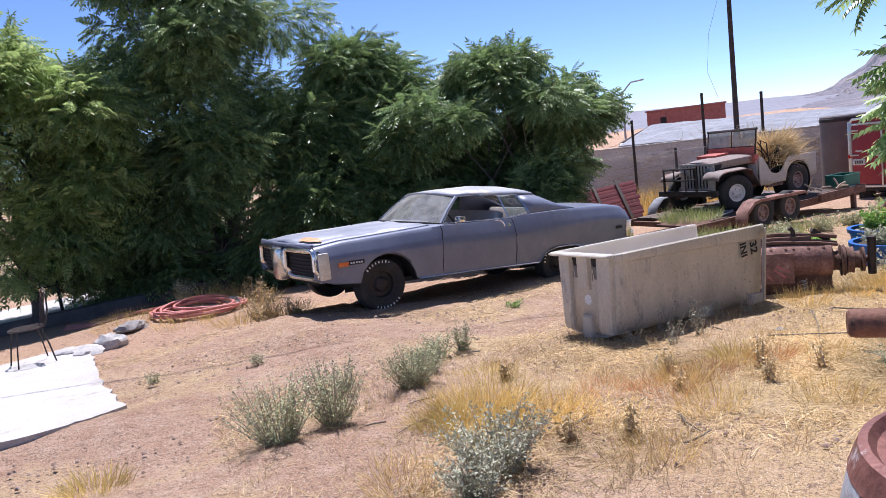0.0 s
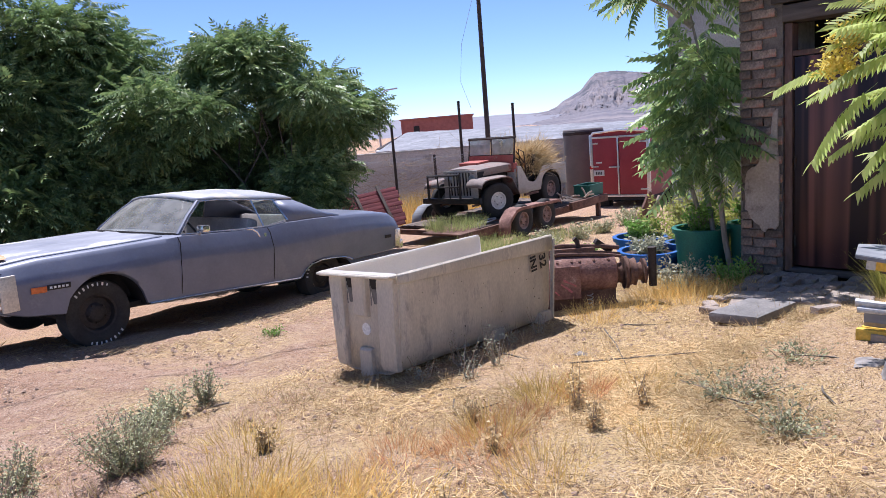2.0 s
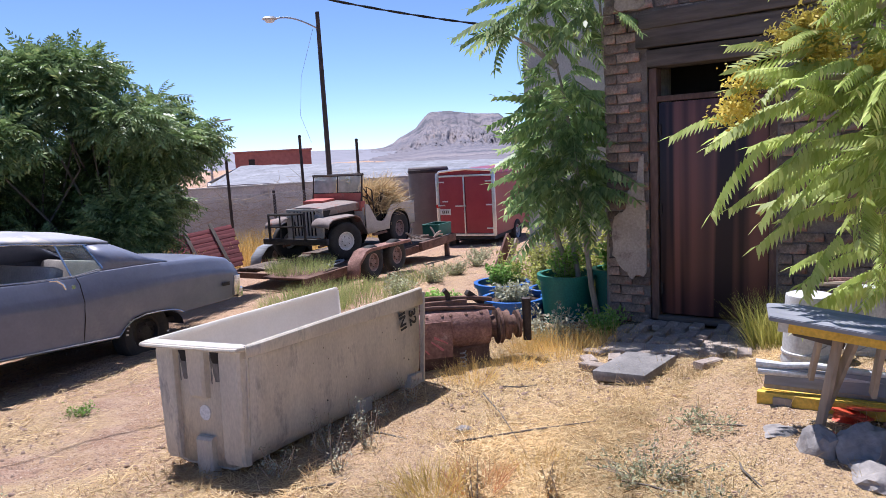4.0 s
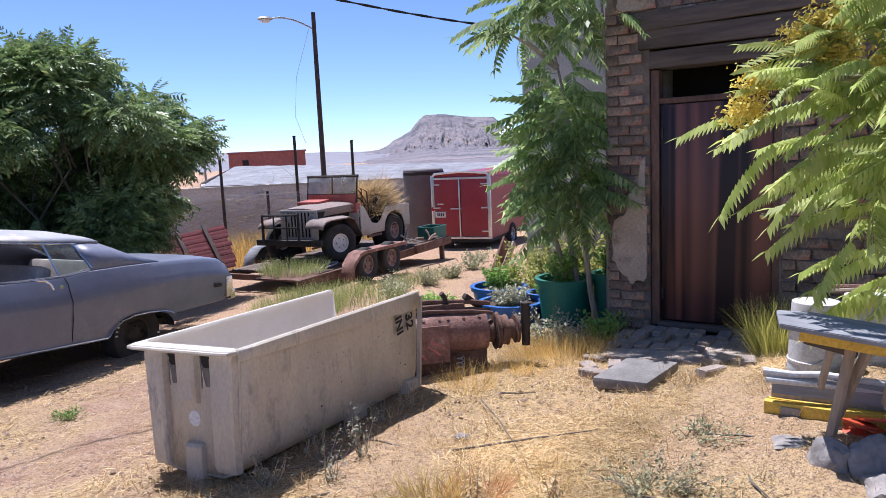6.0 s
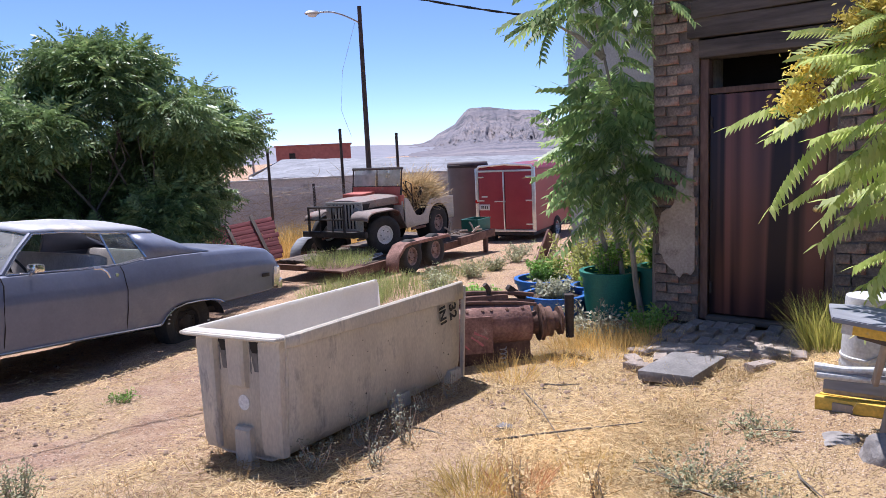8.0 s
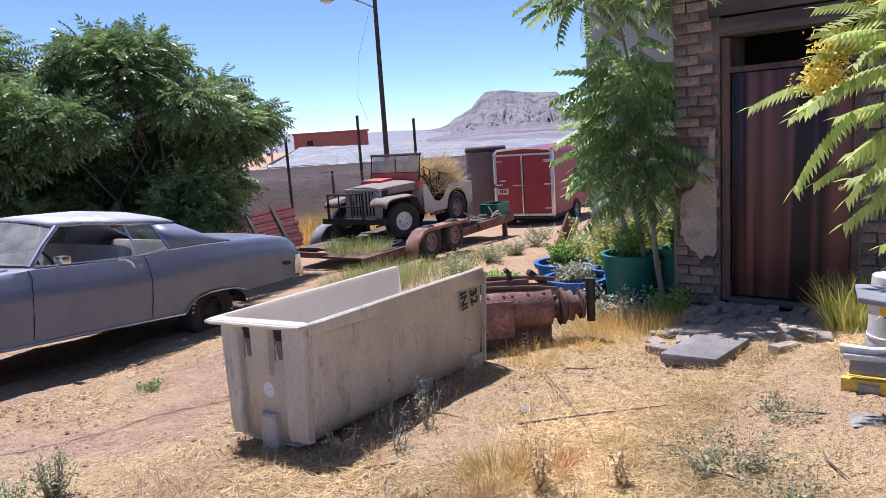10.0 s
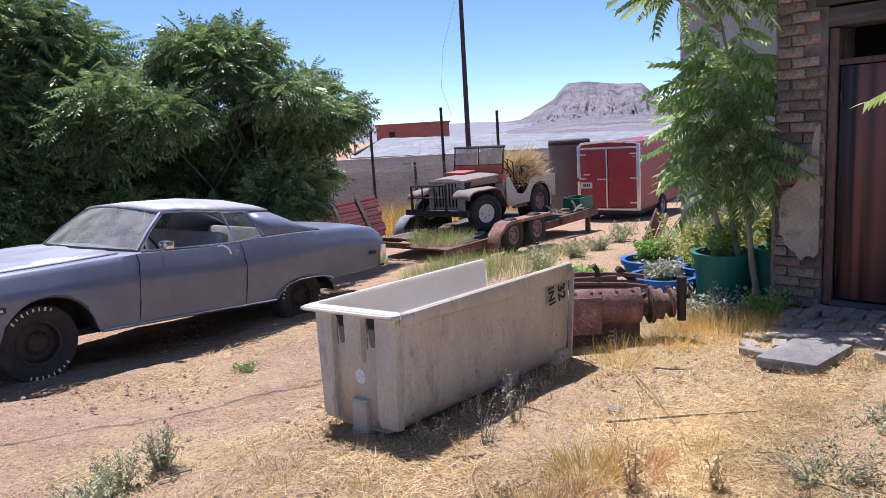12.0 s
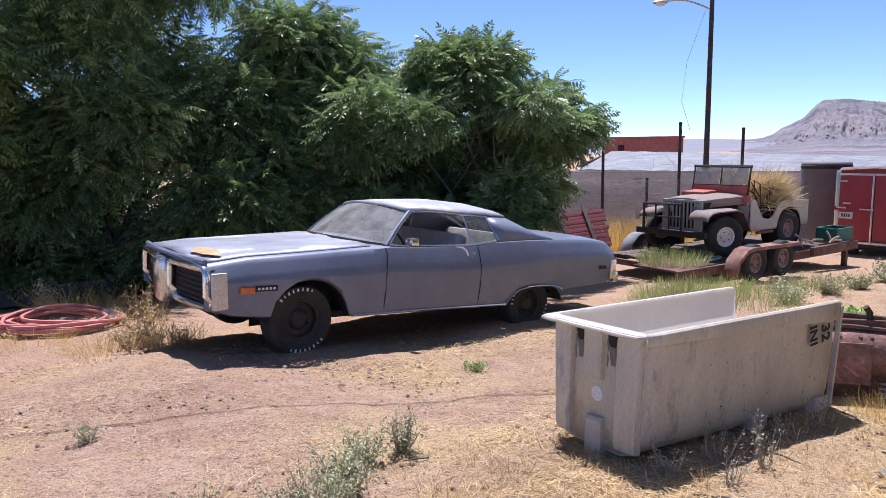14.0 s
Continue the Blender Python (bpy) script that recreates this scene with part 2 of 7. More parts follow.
def loft(sections, bm=None, caps=False):
    """Skin over rows of points, all of one length."""
    bm = bm or bmesh.new()
    rows = [[bm.verts.new(q) for q in s] for s in sections]
    for a, b in zip(rows, rows[1:]):
        for i in range(len(a) - 1):
            bm.faces.new((a[i], a[i + 1], b[i + 1], b[i]))
    if caps:
        bm.faces.new(rows[0])
        bm.faces.new(rows[-1][::-1])
    return bm


def solid(ob, thickness, offset=-1):
    md = ob.modifiers.new("thickness", "SOLIDIFY")
    md.thickness, md.offset = thickness, offset
    return ob


def np_mesh(name, verts, quads, material, parent=None):
    """A mesh from arrays of vertices (n, 3) and quads (k, 4)."""
    me = bpy.data.meshes.new(name)
    me.vertices.add(len(verts))
    me.vertices.foreach_set("co", np.ascontiguousarray(verts, dtype=np.float32).ravel())
    me.loops.add(len(quads) * 4)
    me.loops.foreach_set("vertex_index", np.ascontiguousarray(quads, dtype=np.int32).ravel())
    me.polygons.add(len(quads))
    me.polygons.foreach_set("loop_start", np.arange(0, len(quads) * 4, 4, dtype=np.int32))
    me.update(calc_edges=True)
    me.validate()
    me.materials.append(material)
    ob = new(name, me)
    if parent is not None:
        ob.parent = parent
    return ob


def interp(x, table):
    xs, ys = zip(*sorted(table))
    return float(np.interp(x, xs, ys))


def gz(x, y):
    """Height of the ground: it falls gently away from the start and levels out beyond the wall."""
    s = 0.025 * x + 0.06 * y
    s = np.where(s > 0.85, 0.85 + 0.75 * np.tanh((s - 0.85) / 0.75), np.where(s < -0.5, -0.5, s))
    berm = 0.24 * np.exp(-((x - 0.2) / 1.3) ** 2 - ((y - 11.3) / 0.9) ** 2)
    under_car = 0.18 * np.exp(-((x - 1.4) / 1.3) ** 2 - ((y - 8.1) / 1.3) ** 2)
    rubble = 0.20 * np.exp(-((x - 5.9) / 1.0) ** 2 - ((y - 2.1) / 0.8) ** 2)
    return 0.05 - s + berm + under_car + rubble


def at_ground(x, y, turn=0, up=0.0, tilt=True):
    """A pose standing on the ground."""
    return pose(x, y, float(gz(x, y)) + up, -math.degrees(math.atan(0.06)) if tilt else 0, math.degrees(math.atan(0.025)) if tilt else 0, 0) @ pose(0, 0, 0, 0, 0, turn)


# ---- foliage generators ----
def leaf_template(pairs, length, leaf, width, droop, hang=0.35):
    """A pinnate leaf along x: leaflets in pairs on a drooping stalk, each one folded quad, and one at the tip."""
    v, q = [], []
    for i in range(pairs):
        x = length * (0.18 + 0.82 * i / max(1, pairs - 1))
        z = -droop * x * x / length
        size = leaf * (1.0 - 0.45 * abs(i / max(1, pairs - 1) - 0.4))
        for s in (-1, 1):
            d = np.array((0.45, s * 0.85, -hang)); d /= np.linalg.norm(d)
            e = np.array((0.85, -s * 0.45, 0.0))
            b = np.array((x, 0, z))
            k = len(v)
            v += [b, b + d * size * 0.45 + e * width / 2 + (0, 0, 0.01), b + d * size + (0, 0, -0.015), b + d * size * 0.45 - e * width / 2]
            q.append((k, k + 1, k + 2, k + 3))
    b = np.array((length, 0, -droop * length))
    k = len(v)
    v += [b, b + (leaf * .45, width / 2, -.02), b + (leaf * .9, 0, -.05), b + (leaf * .45, -width / 2, -.02)]
    q.append((k, k + 1, k + 2, k + 3))
    k = len(v)
    w = 0.004
    mid = np.array((length * .5, 0, -droop * length * .25))
    v += [np.array((0, -w, 0)), np.array((0, w, 0)), mid + (0, w, 0), mid - (0, w, 0)]
    v += [b - (0, w / 2, 0), b + (0, w / 2, 0)]
    q += [(k, k + 1, k + 2, k + 3), (k + 3, k + 2, k + 5, k + 4)]
    return np.array(v), np.array(q)


def scatter(template, origins, dirs, scales, rng, roll=0.5):
    """Copies of a template at origins, its x axis along dirs, as one array of vertices and quads."""
    tv, tq = template
    n = len(origins)
    d = dirs / np.linalg.norm(dirs, axis=1, keepdims=True)
    up = np.tile((0.0, 0.0, 1.0), (n, 1)) + rng.normal(0, roll, (n, 3))
    s = np.cross(up, d)
    s /= np.linalg.norm(s, axis=1, keepdims=True) + 1e-9
    u = np.cross(d, s)
    m = np.stack((d, s, u), axis=2) * scales[:, None, None]
    v = np.einsum("nij,kj->nki", m, tv) + origins[:, None, :]
    q = tq[None] + (np.arange(n) * len(tv))[:, None, None]
    return v.reshape(-1, 3), q.reshape(-1, 4)


def limbs(base, targets, r0, rng, bend=0.25):
    """Trunk and boughs: tapered bars from the base to each target."""
    bm = bmesh.new()
    fork = Vector(base) + Vector((rng.normal(0, .1), rng.normal(0, .1), 0.9))
    tube([base, (Vector(base) + fork) / 2 + Vector((rng.normal(0, .05), 0, 0)), fork], [r0, r0 * .85, r0 * .75], 8, bm)
    for g in targets:
        g = Vector(g)
        a = fork.lerp(g, 0.35) + Vector(rng.normal(0, bend, 3))
        b = fork.lerp(g, 0.7) + Vector(rng.normal(0, bend, 3))
        tube([fork, a, b, g], [r0 * .5, r0 * .36, r0 * .22, r0 * .08], 6, bm)
    return bm


def tree(name, base, clumps, sprays, template, material, label, seed, r0=0.11, scale=(0.8, 1.25), size=1.0):
    """A tree: trunk and boughs, and a crown of pinnate leaves in many uneven clumps (centre, radii)."""
    rng = np.random.default_rng(seed)
    z0 = float(gz(base[0], base[1]))
    root = thing(name, pose(base[0], base[1], z0), label, "tree")
    inv = Vector((base[0], base[1], z0))
    part("trunk", limbs((0, 0, -0.1), [Vector(c) - inv for c, r in clumps[::max(1, len(clumps) // 12)]], r0, rng), BARK, root)
    vol = np.array([r[0] * r[1] + r[0] * r[2] for c, r in clumps])
    count = (sprays * vol / vol.sum()).astype(int)
    og, dr = [], []
    for (c, r), k in zip(clumps, count):
        d = rng.normal(0, 1, (k, 3))
        d /= np.linalg.norm(d, axis=1, keepdims=True)
        rad = 1 - 0.55 * rng.random(k) ** 1.7
        og.append(np.array(c) - np.array(inv) + d * np.array(r) * rad[:, None])
        dd = d + rng.normal(0, 0.45, (k, 3))
        dd[:, 2] = dd[:, 2] * 0.5 - 0.12
        dr.append(dd)
    og, dr = np.concatenate(og), np.concatenate(dr)
    v, q = scatter(template, og, dr, rng.uniform(*scale, len(og)) * size, rng)
    np_mesh("crown", v, q, material, root)
    return root


def crown(center, rx, ry, z0, z1, n, seed, low=0.5, r=(0.5, 0.95)):
    """Uneven clumps filling an egg-shaped crown."""
    rng = np.random.default_rng(seed)
    out = []
    for i in range(n):
        a, h = rng.uniform(0, math.tau), rng.uniform(0, 1) ** low
        w = math.sqrt(max(0.05, 1 - (2 * abs(h - 0.42)) ** 2.4)) * rng.uniform(0.45, 1.0)
        k = rng.uniform(*r)
        out.append(((center[0] + rx * w * math.cos(a), center[1] + ry * w * math.sin(a), z0 + (z1 - z0) * h), (k, k, k * rng.uniform(0.45, 0.75))))
    return out


# ---- ground ----
def spaced(a, b, step, lo, hi):
    """Even steps from a to b, then ever longer ones out to lo and hi."""
    core = list(np.arange(a, b + step / 2, step))
    s, up, down = step, [b], [a]
    while up[-1] < hi:
        s *= 1.25
        up.append(up[-1] + s)
    s = step
    while down[-1] > lo:
        s *= 1.25
        down.append(down[-1] - s)
    return np.array(down[:0:-1] + core + up[1:])


def build_ground():
    xs, ys = spaced(-4, 14, 0.07, -2500, 2500), spaced(-2, 14, 0.07, -2500, 2500)
    gx, gy = np.meshgrid(xs, ys)
    z = gz(gx, gy)
    rng = np.random.default_rng(3)
    bumps = np.zeros_like(z)
    for k in range(26):
        w = rng.uniform(0.25, 2.4)
        a = rng.uniform(0, math.tau)
        bumps += 0.011 * w ** 0.7 * np.sin((gx * math.cos(a) + gy * math.sin(a)) * math.tau / w + rng.uniform(0, 6)) * 0.45
    near = np.exp(-((gx - 5) / 14) ** 2 - ((gy - 6) / 14) ** 2)
    z = z + (bumps + rng.normal(0, 0.004, z.shape)) * near
    v = np.stack((gx, gy, z), axis=-1).reshape(-1, 3)
    i = np.arange(len(xs) * len(ys)).reshape(len(ys), len(xs))
    q = np.stack((i[:-1, :-1], i[:-1, 1:], i[1:, 1:], i[1:, :-1]), axis=-1).reshape(-1, 4)
    ob = np_mesh("ground", v, q, EARTH)
    ob.data.shade_smooth()
    return tagged(ob, "reddish dry dirt yard with straw litter", "ground", kind="structure")


build_ground()

# ---- trees behind the car ----
SPRAY = leaf_template(6, 0.30, 0.105, 0.034, 0.35)
tree("tree", (1.3, 15.8), crown((1.08, 15.4), 2.92, 1.9, -0.8, 6.5, 78, 1, 0.8), 15500, SPRAY, TREELEAF, "large dark green tree with drooping pinnate leaves", 11, 0.16)
tree("tree", (-2.2, 14.4), crown((-2.3, 14.3), 2.3, 1.5, 0.1, 4.0, 42, 2, 0.7), 9000, SPRAY, LIGHTLEAF, "smaller green tree, sunlight painted into leaves, loose open boughs", 12)
tree("tree", (4.6, 15.2), crown((4.5, 15.0), 2.0, 1.6, -0.7, 3.6, 46, 3, 0.8), 10500, SPRAY, TREELEAF, "bushy dark green tree growing behind the coupe", 13)
tree("tree", (7.2, 13.4), crown((6.95, 13.0), 2.3, 1.5, 0.0, 3.05, 34, 4, 0.75, (0.4, 0.7)), 8600, SPRAY, TREELEAF, "rounded green tree with several thin trunks", 14, 0.06)
tree("tree", (8.0, 13.9), crown((7.95, 13.7), 0.9, 1.0, 0.1, 1.95, 18, 5, 0.7, (0.3, 0.5)), 2300, SPRAY, TREELEAF, "low drooping end of the green tree row", 15)
for k, (x, y, w, h) in enumerate(((-0.6, 14.4, 1.3, 1.9), (1.2, 14.2, 1.4, 2.3), (3.0, 14.2, 1.3, 2.0), (4.9, 14.0, 1.2, 1.6), (6.6, 14.2, 1.2, 1.4))):
    tree("shrub", (x, y + 0.3), crown((x, y + 0.2), w, 0.8, -0.75, h, 20, 40 + k, 0.8, (0.45, 0.8)), 2600, SPRAY, TREELEAF, "dense dark green shrub under the trees", 60 + k, 0.06)

# ---- materials of the setting ----
MORTAR = surface("lime_mortar", (0.12, 0.10, 0.088), (0.24, 0.21, 0.18), 5, 0.95, bump=0.6, fine=70)
BRICK = surface("worn_brick", (0.125, 0.095, 0.078), (0.30, 0.235, 0.185), 7, 0.92, bump=0.8, fine=55, spot=(0.37, 0.165, 0.11), spot_scale=2.6, spot_at=0.55, vary=0.42, grainy=0.25)
PLASTER = surface("old_plaster", (0.34, 0.28, 0.23), (0.47, 0.40, 0.335), 3, 0.95, bump=0.5, fine=45, spot=(0.22, 0.17, 0.14), spot_scale=4, spot_at=0.58)
STUCCO = surface("grey_stucco", (0.40, 0.38, 0.38), (0.52, 0.50, 0.50), 1.6, 0.95, bump=0.4, fine=50)
OLDWOOD = surface("weathered_timber", (0.055, 0.045, 0.04), (0.17, 0.14, 0.12), 6, 0.9, bump=0.7, fine=30, stretch=(1, 0.12, 1))
DOORPAINT = surface("brown_red_door_sheet", (0.055, 0.028, 0.030), (0.24, 0.10, 0.075), 2.2, 0.36, 0.2, bump=0.0, fine=4, grainy=0.03, detail=0.6, stretch=(1, 2.3, 0.05), spot=(0.018, 0.011, 0.014), spot_scale=1.5, spot_at=0.47)
DOORFRAME = surface("rusty_brown_door_frame", (0.09, 0.05, 0.04), (0.20, 0.125, 0.095), 5, 0.7, 0.1, bump=0.3, fine=40, stretch=(1, 1, 0.25))
# Near-black base colour carries the shade of insides, wells and gaps.
DARK = surface("shade_and_gap_black", (0.02, 0.018, 0.016), (0.035, 0.03, 0.028), 3, 0.95, bump=0)
BLOCK = surface("grey_block_wall", (0.49, 0.45, 0.42), (0.61, 0.57, 0.535), 0.9, 0.95, bump=0.4, fine=20, spot=(0.30, 0.27, 0.25), spot_scale=0.7, spot_at=0.56)
ROOFWHITE = surface("pale_metal_roof", (0.15, 0.153, 0.165), (0.29, 0.293, 0.305), 0.9, 0.7, 0.1, bump=0.2, fine=6, stretch=(1, 1, 1), spot=(0.13, 0.125, 0.125), spot_scale=1.6, spot_at=0.56)
REDWALL = surface("red_brown_far_wall", (0.30, 0.10, 0.085), (0.36, 0.13, 0.11), 0.4, 0.9, bump=0.1, fine=4)
CONCRETE = surface("pale_concrete", (0.40, 0.375, 0.35), (0.50, 0.475, 0.445), 1.3, 0.9, bump=0.3, fine=45, spot=(0.34, 0.305, 0.27), spot_scale=1.8, spot_at=0.58)
# Distance haze, with lit and shaded slope tones, is mixed into the rock colours.
ROCK = surface("haze_tinted_rock", (0.10, 0.10, 0.128), (0.26, 0.22, 0.215), 0.011, 0.95, bump=0, fine=0.05, world_space=True, spot=(0.075, 0.077, 0.09), spot_scale=0.018, spot_at=0.51)
# Blue-grey of the hills is haze put into the base colour.
HILL = surface("haze_tinted_hills", (0.19, 0.19, 0.215), (0.25, 0.24, 0.26), 0.006, 0.95, bump=0, fine=0.03, world_space=True)
STEELPOST = surface("dark_steel", (0.035, 0.03, 0.03), (0.09, 0.07, 0.06), 5, 0.7, 0.5, bump=0.2)
GALV = surface("galvanised_steel", (0.32, 0.33, 0.34), (0.45, 0.46, 0.47), 4, 0.5, 0.8, bump=0.1)


# ---- mountains ----
def mountain(name, label, profile, r0, r1, material, relief, seed, steps=150, rows=26):
    """A range seen from the yard: its crest follows heights by bearing; gullies, spurs and ledges break its slopes."""
    az = np.radians(np.linspace(profile[0][0], profile[-1][0], steps))
    crest = np.interp(np.degrees(az), [a for a, _ in profile], [h for _, h in profile]) * r1 * math.tan(radians(1))
    v = []
    for i in range(rows):
        f = i / (rows - 1)
        if name == "mesa":
            shape = 0.12 * f / 0.5 if f < 0.5 else 0.12 + 0.50 * (f - 0.5) / 0.36 if f < 0.86 else 0.62 + 0.38 * min(1, (f - 0.86) / 0.09)
        else:
            shape = f ** 1.6
        row = []
        for k, a in enumerate(az):
            d = math.degrees(a)
            spur = noise.fractal(Vector((d * 0.9 + seed, f * 2.2, 0.3)), 0.7, 2.1, 6)
            gully = abs(noise.fractal(Vector((d * 1.1 - f * 2.5, f * 3.2 + seed, 4.0)), 0.8, 2.0, 5))
            mid = math.sin(math.pi * min(1, f * 1.06)) if f < 0.94 else 0.0
            r = r0 + (r1 - r0) * f - relief * mid * spur + relief * 1.2 * mid * gully
            z = -1.75 + (crest[k] + 1.75) * shape * (1 + mid * (0.26 * spur - 0.34 * gully)) + (noise.noise(Vector((d * 9, seed, 1))) * crest[k] * 0.018 if f > 0.9 else 0)
            row.append((1.0 + r * math.cos(a), 1.7 + r * math.sin(a), z))
        v.append(np.array(row))
    back = v[-1].copy()
    back[:, :2] *= 1.15
    back[:, 2] = -6
    v.append(v[-1] * (1.04, 1.04, 1.0))
    v.append(back)
    v = np.array(v)
    i = np.arange(v.shape[0] * steps).reshape(v.shape[0], steps)
    q = np.stack((i[:-1, :-1], i[:-1, 1:], i[1:, 1:], i[1:, :-1]), axis=-1).reshape(-1, 4)
    return tagged(np_mesh(name, v.reshape(-1, 3), q, material), label, "mountain", kind="structure")


mountain("mesa", "flat-topped rocky mesa with mauve haze painted into its colour", [(12, 0.3), (18, 0.8), (22, 1.1), (26, 1.25), (28.3, 1.55), (29.0, 1.75), (29.5, 2.15), (29.9, 2.52), (31.8, 2.62), (32.6, 2.72), (33.9, 2.92), (35.4, 2.90), (35.8, 2.62),
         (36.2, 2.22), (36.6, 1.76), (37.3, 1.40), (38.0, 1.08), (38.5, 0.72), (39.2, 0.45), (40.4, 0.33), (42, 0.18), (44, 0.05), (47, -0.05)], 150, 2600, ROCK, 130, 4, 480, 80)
mountain("haze_tinted_hills", "low hills on the horizon with blue-grey haze painted in", [(10, 0.3), (25, 0.7), (38, 0.40), (40.7, 0.37), (42.8, 0.48), (45.2, 0.46), (49, 0.66), (54, 0.8), (60, 0.55), (80, 0.8), (100, 0.6), (130, 0.3)], 160, 3600, HILL, 40, 7)


# ---- far buildings and the yard wall ----
def polar(az, d, z=0.0):
    return Vector((1.1 + d * math.cos(radians(az)), 1.75 + d * math.sin(radians(az)), z))


def metal_roof_building():
    root = thing("long_building", Matrix.Translation(polar(40, 36, -1.6)), "long low building with a pale metal roof", "building")
    org = root.matrix_world.translation

    def P(az, d, z):
        return polar(az, d, z) - org
    a, b, c, d = P(53.0, 33, 0.42), P(12, 31, 0.30), P(50.4, 41, 1.18), P(12, 38, 0.50)
    e, f = P(53.0, 48, 0.2), P(12, 46, 0.0)
    n, rows = 40, []
    for s in ((a, b), (a.lerp(c, .5), b.lerp(d, .5)), (c, d), (e, f)):
        rows.append([s[0].lerp(s[1], i / n) + Vector((0, 0, 0.03 if i % 2 else 0)) for i in range(n + 1)])
    solid(part("roof", loft(rows), ROOFWHITE, root, "pale patched metal roof", 0), 0.08)
    bm = bmesh.new()
    wall = [a, b, f, e]
    for i in range(4):
        p, q = wall[i], wall[(i + 1) % 4]
        p, q = p + Vector((.15, .15, -.06)), q + Vector((.15, .15, -.06))
        bm.faces.new([bm.verts.new(x) for x in (Vector((p.x, p.y, -0.3)), Vector((q.x, q.y, -0.3)), q, p)])
    solid(part("wall", bm, BLOCK, root, "dull grey wall", 0), 0.2)


metal_roof_building()


def far_red_building():
    root = thing("red_building", Matrix.Translation(polar(47.8, 58, -2)) @ pose(0, 0, 0, 0, 0, -44), "flat-roofed dark red building far off", "building")
    part("wall", box(5.6, 6, 4.0, pose(0, 0, 2.0)), REDWALL, root)
    part("roof", box(5.8, 6.2, 0.12, pose(0, 0, 4.07)), REDWALL, root)
    part("window", box(0.45, 0.06, 0.45, pose(-1.6, -3.01, 3.3)), DARK, root, "small dark window")


far_red_building()
w0, w1 = Vector((6.0, 29.6, 0)), Vector((23.5, 11.4, 0))
wl = (w1 - w0).length
m_wall = Matrix.Translation((w0 + w1) / 2) @ pose(0, 0, 0, 0, 0, math.degrees(math.atan2(w1.y - w0.y, w1.x - w0.x)))
yard_wall = tagged(part("wall_north", box(wl, 0.2, 2.9, m_wall @ pose(0, 0, -0.82), 0.01), BLOCK), "grey rendered block wall along the yard", "wall", kind="structure")
part("coping", box(wl, 0.26, 0.06, m_wall @ pose(0, 0, 0.66)), CONCRETE, yard_wall)


# ---- brick building ----
BX, BY = 7.5, 4.2  # its near corner


def brick_building():
    wall = tagged(part("wall_east", box(0.33, 1.0, 5.2, pose(BX + 0.183, 3.985 + .02, 1.9) @ Matrix.Diagonal((1, 0.39, 1, 1))), MORTAR), "worn brick wall with patches of old plaster", "wall", kind="structure")
    part("wall_core", box(0.33, 7.7, 5.2, pose(BX + 0.183, 2.72 - 3.85, 1.9)), MORTAR, wall)
    part("wall_core", box(0.33, 1.09, 2.1, pose(BX + 0.183, 3.265, 3.45)), MORTAR, wall)
    part("side_wall", box(4.6, 0.3, 5.2, pose(BX + 2.66, BY - 0.19, 1.9)), BLOCK, wall)
    # Added near-black liners, mostly unseen, keep the opening over the door dark.
    part("shade_liner_wall", box(0.2, 7.0, 5.0, pose(BX + 3.2, 0.6, 1.9)), DARK, wall)
    part("shade_liner_wall", box(0.1, 2.2, 3.2, pose(BX + 0.95, 3.2, 1.2)), DARK, wall)
    part("shade_liner_wall", box(0.7, 0.1, 3.2, pose(BX + 0.62, 2.3, 1.2)), DARK, wall)
    part("shade_liner_top", box(0.7, 1.6, 0.1, pose(BX + 0.62, 3.1, 2.6)), DARK, wall)
    part("shade_liner_floor", box(3.2, 7.0, 0.1, pose(BX + 1.9, 0.6, -0.3)), DARK, wall)
    part("shade_liner_top", box(3.6, 8.0, 0.1, pose(BX + 1.9, 0.4, 4.4)), DARK, wall)
    rng = random.Random(5)
    shared = []
    for k in range(9):
        L = (0.222, 0.222, 0.215, 0.205, 0.105, 0.10, 0.155, 0.218, 0.21)[k]
        bm = box(0.09, L, 0.076, bevel=0.008)
        for v in bm.verts:
            v.co += Vector((rng.uniform(-.004, .004), rng.uniform(-.007, .007), rng.uniform(-.006, .006)))
        me = bpy.data.meshes.new("brick")
        bm.to_mesh(me)
        bm.free()
        me.materials.append(BRICK)
        shared.append((L, me))
    whole = [s for s in shared if s[0] > 0.2]
    far_v, far_q = [], []
    for row in range(40):
        z = -0.42 + 0.09 * row
        spans = [(3.81, 4.2)] + [(1.0, 2.70)] if z < 2.05 else [(1.0, 4.2)]
        if 2.05 <= z < 2.55:
            spans = [(3.87, 4.2), (1.0, 2.5)]
        for lo, hi in spans:
            y = hi - (0 if row % 2 else 0.0)
            first = True
            while y - lo > 0.10:
                if first and row % 2:
                    L, me = shared[4]
                else:
                    L, me = rng.choice(whole)
                if y - L < lo:
                    fit_in = [s for s in shared if y - s[0] >= lo - 0.01]
                    if not fit_in:
                        break
                    L, me = max(fit_in, key=lambda s: s[0])
                first = False
                if rng.random() > 0.03:
                    m = pose(BX + 0.045 - 0.012 + rng.uniform(-.018, .014), y - L / 2, z + rng.uniform(-.004, .004), rng.uniform(-1.5, 1.5), 0, rng.uniform(-1.6, 1.6))
                    if y > 1.75:
                        b = new("brick", me)
                        b.parent = wall
                        b.matrix_world = m
                    else:
                        k8 = 8 * len(far_q)
                        far_v += [tuple(m @ Vector((sx * .045, sy * L / 2, sz * .038))) for sx in (-1, 1) for sy in (-1, 1) for sz in (-1, 1)]
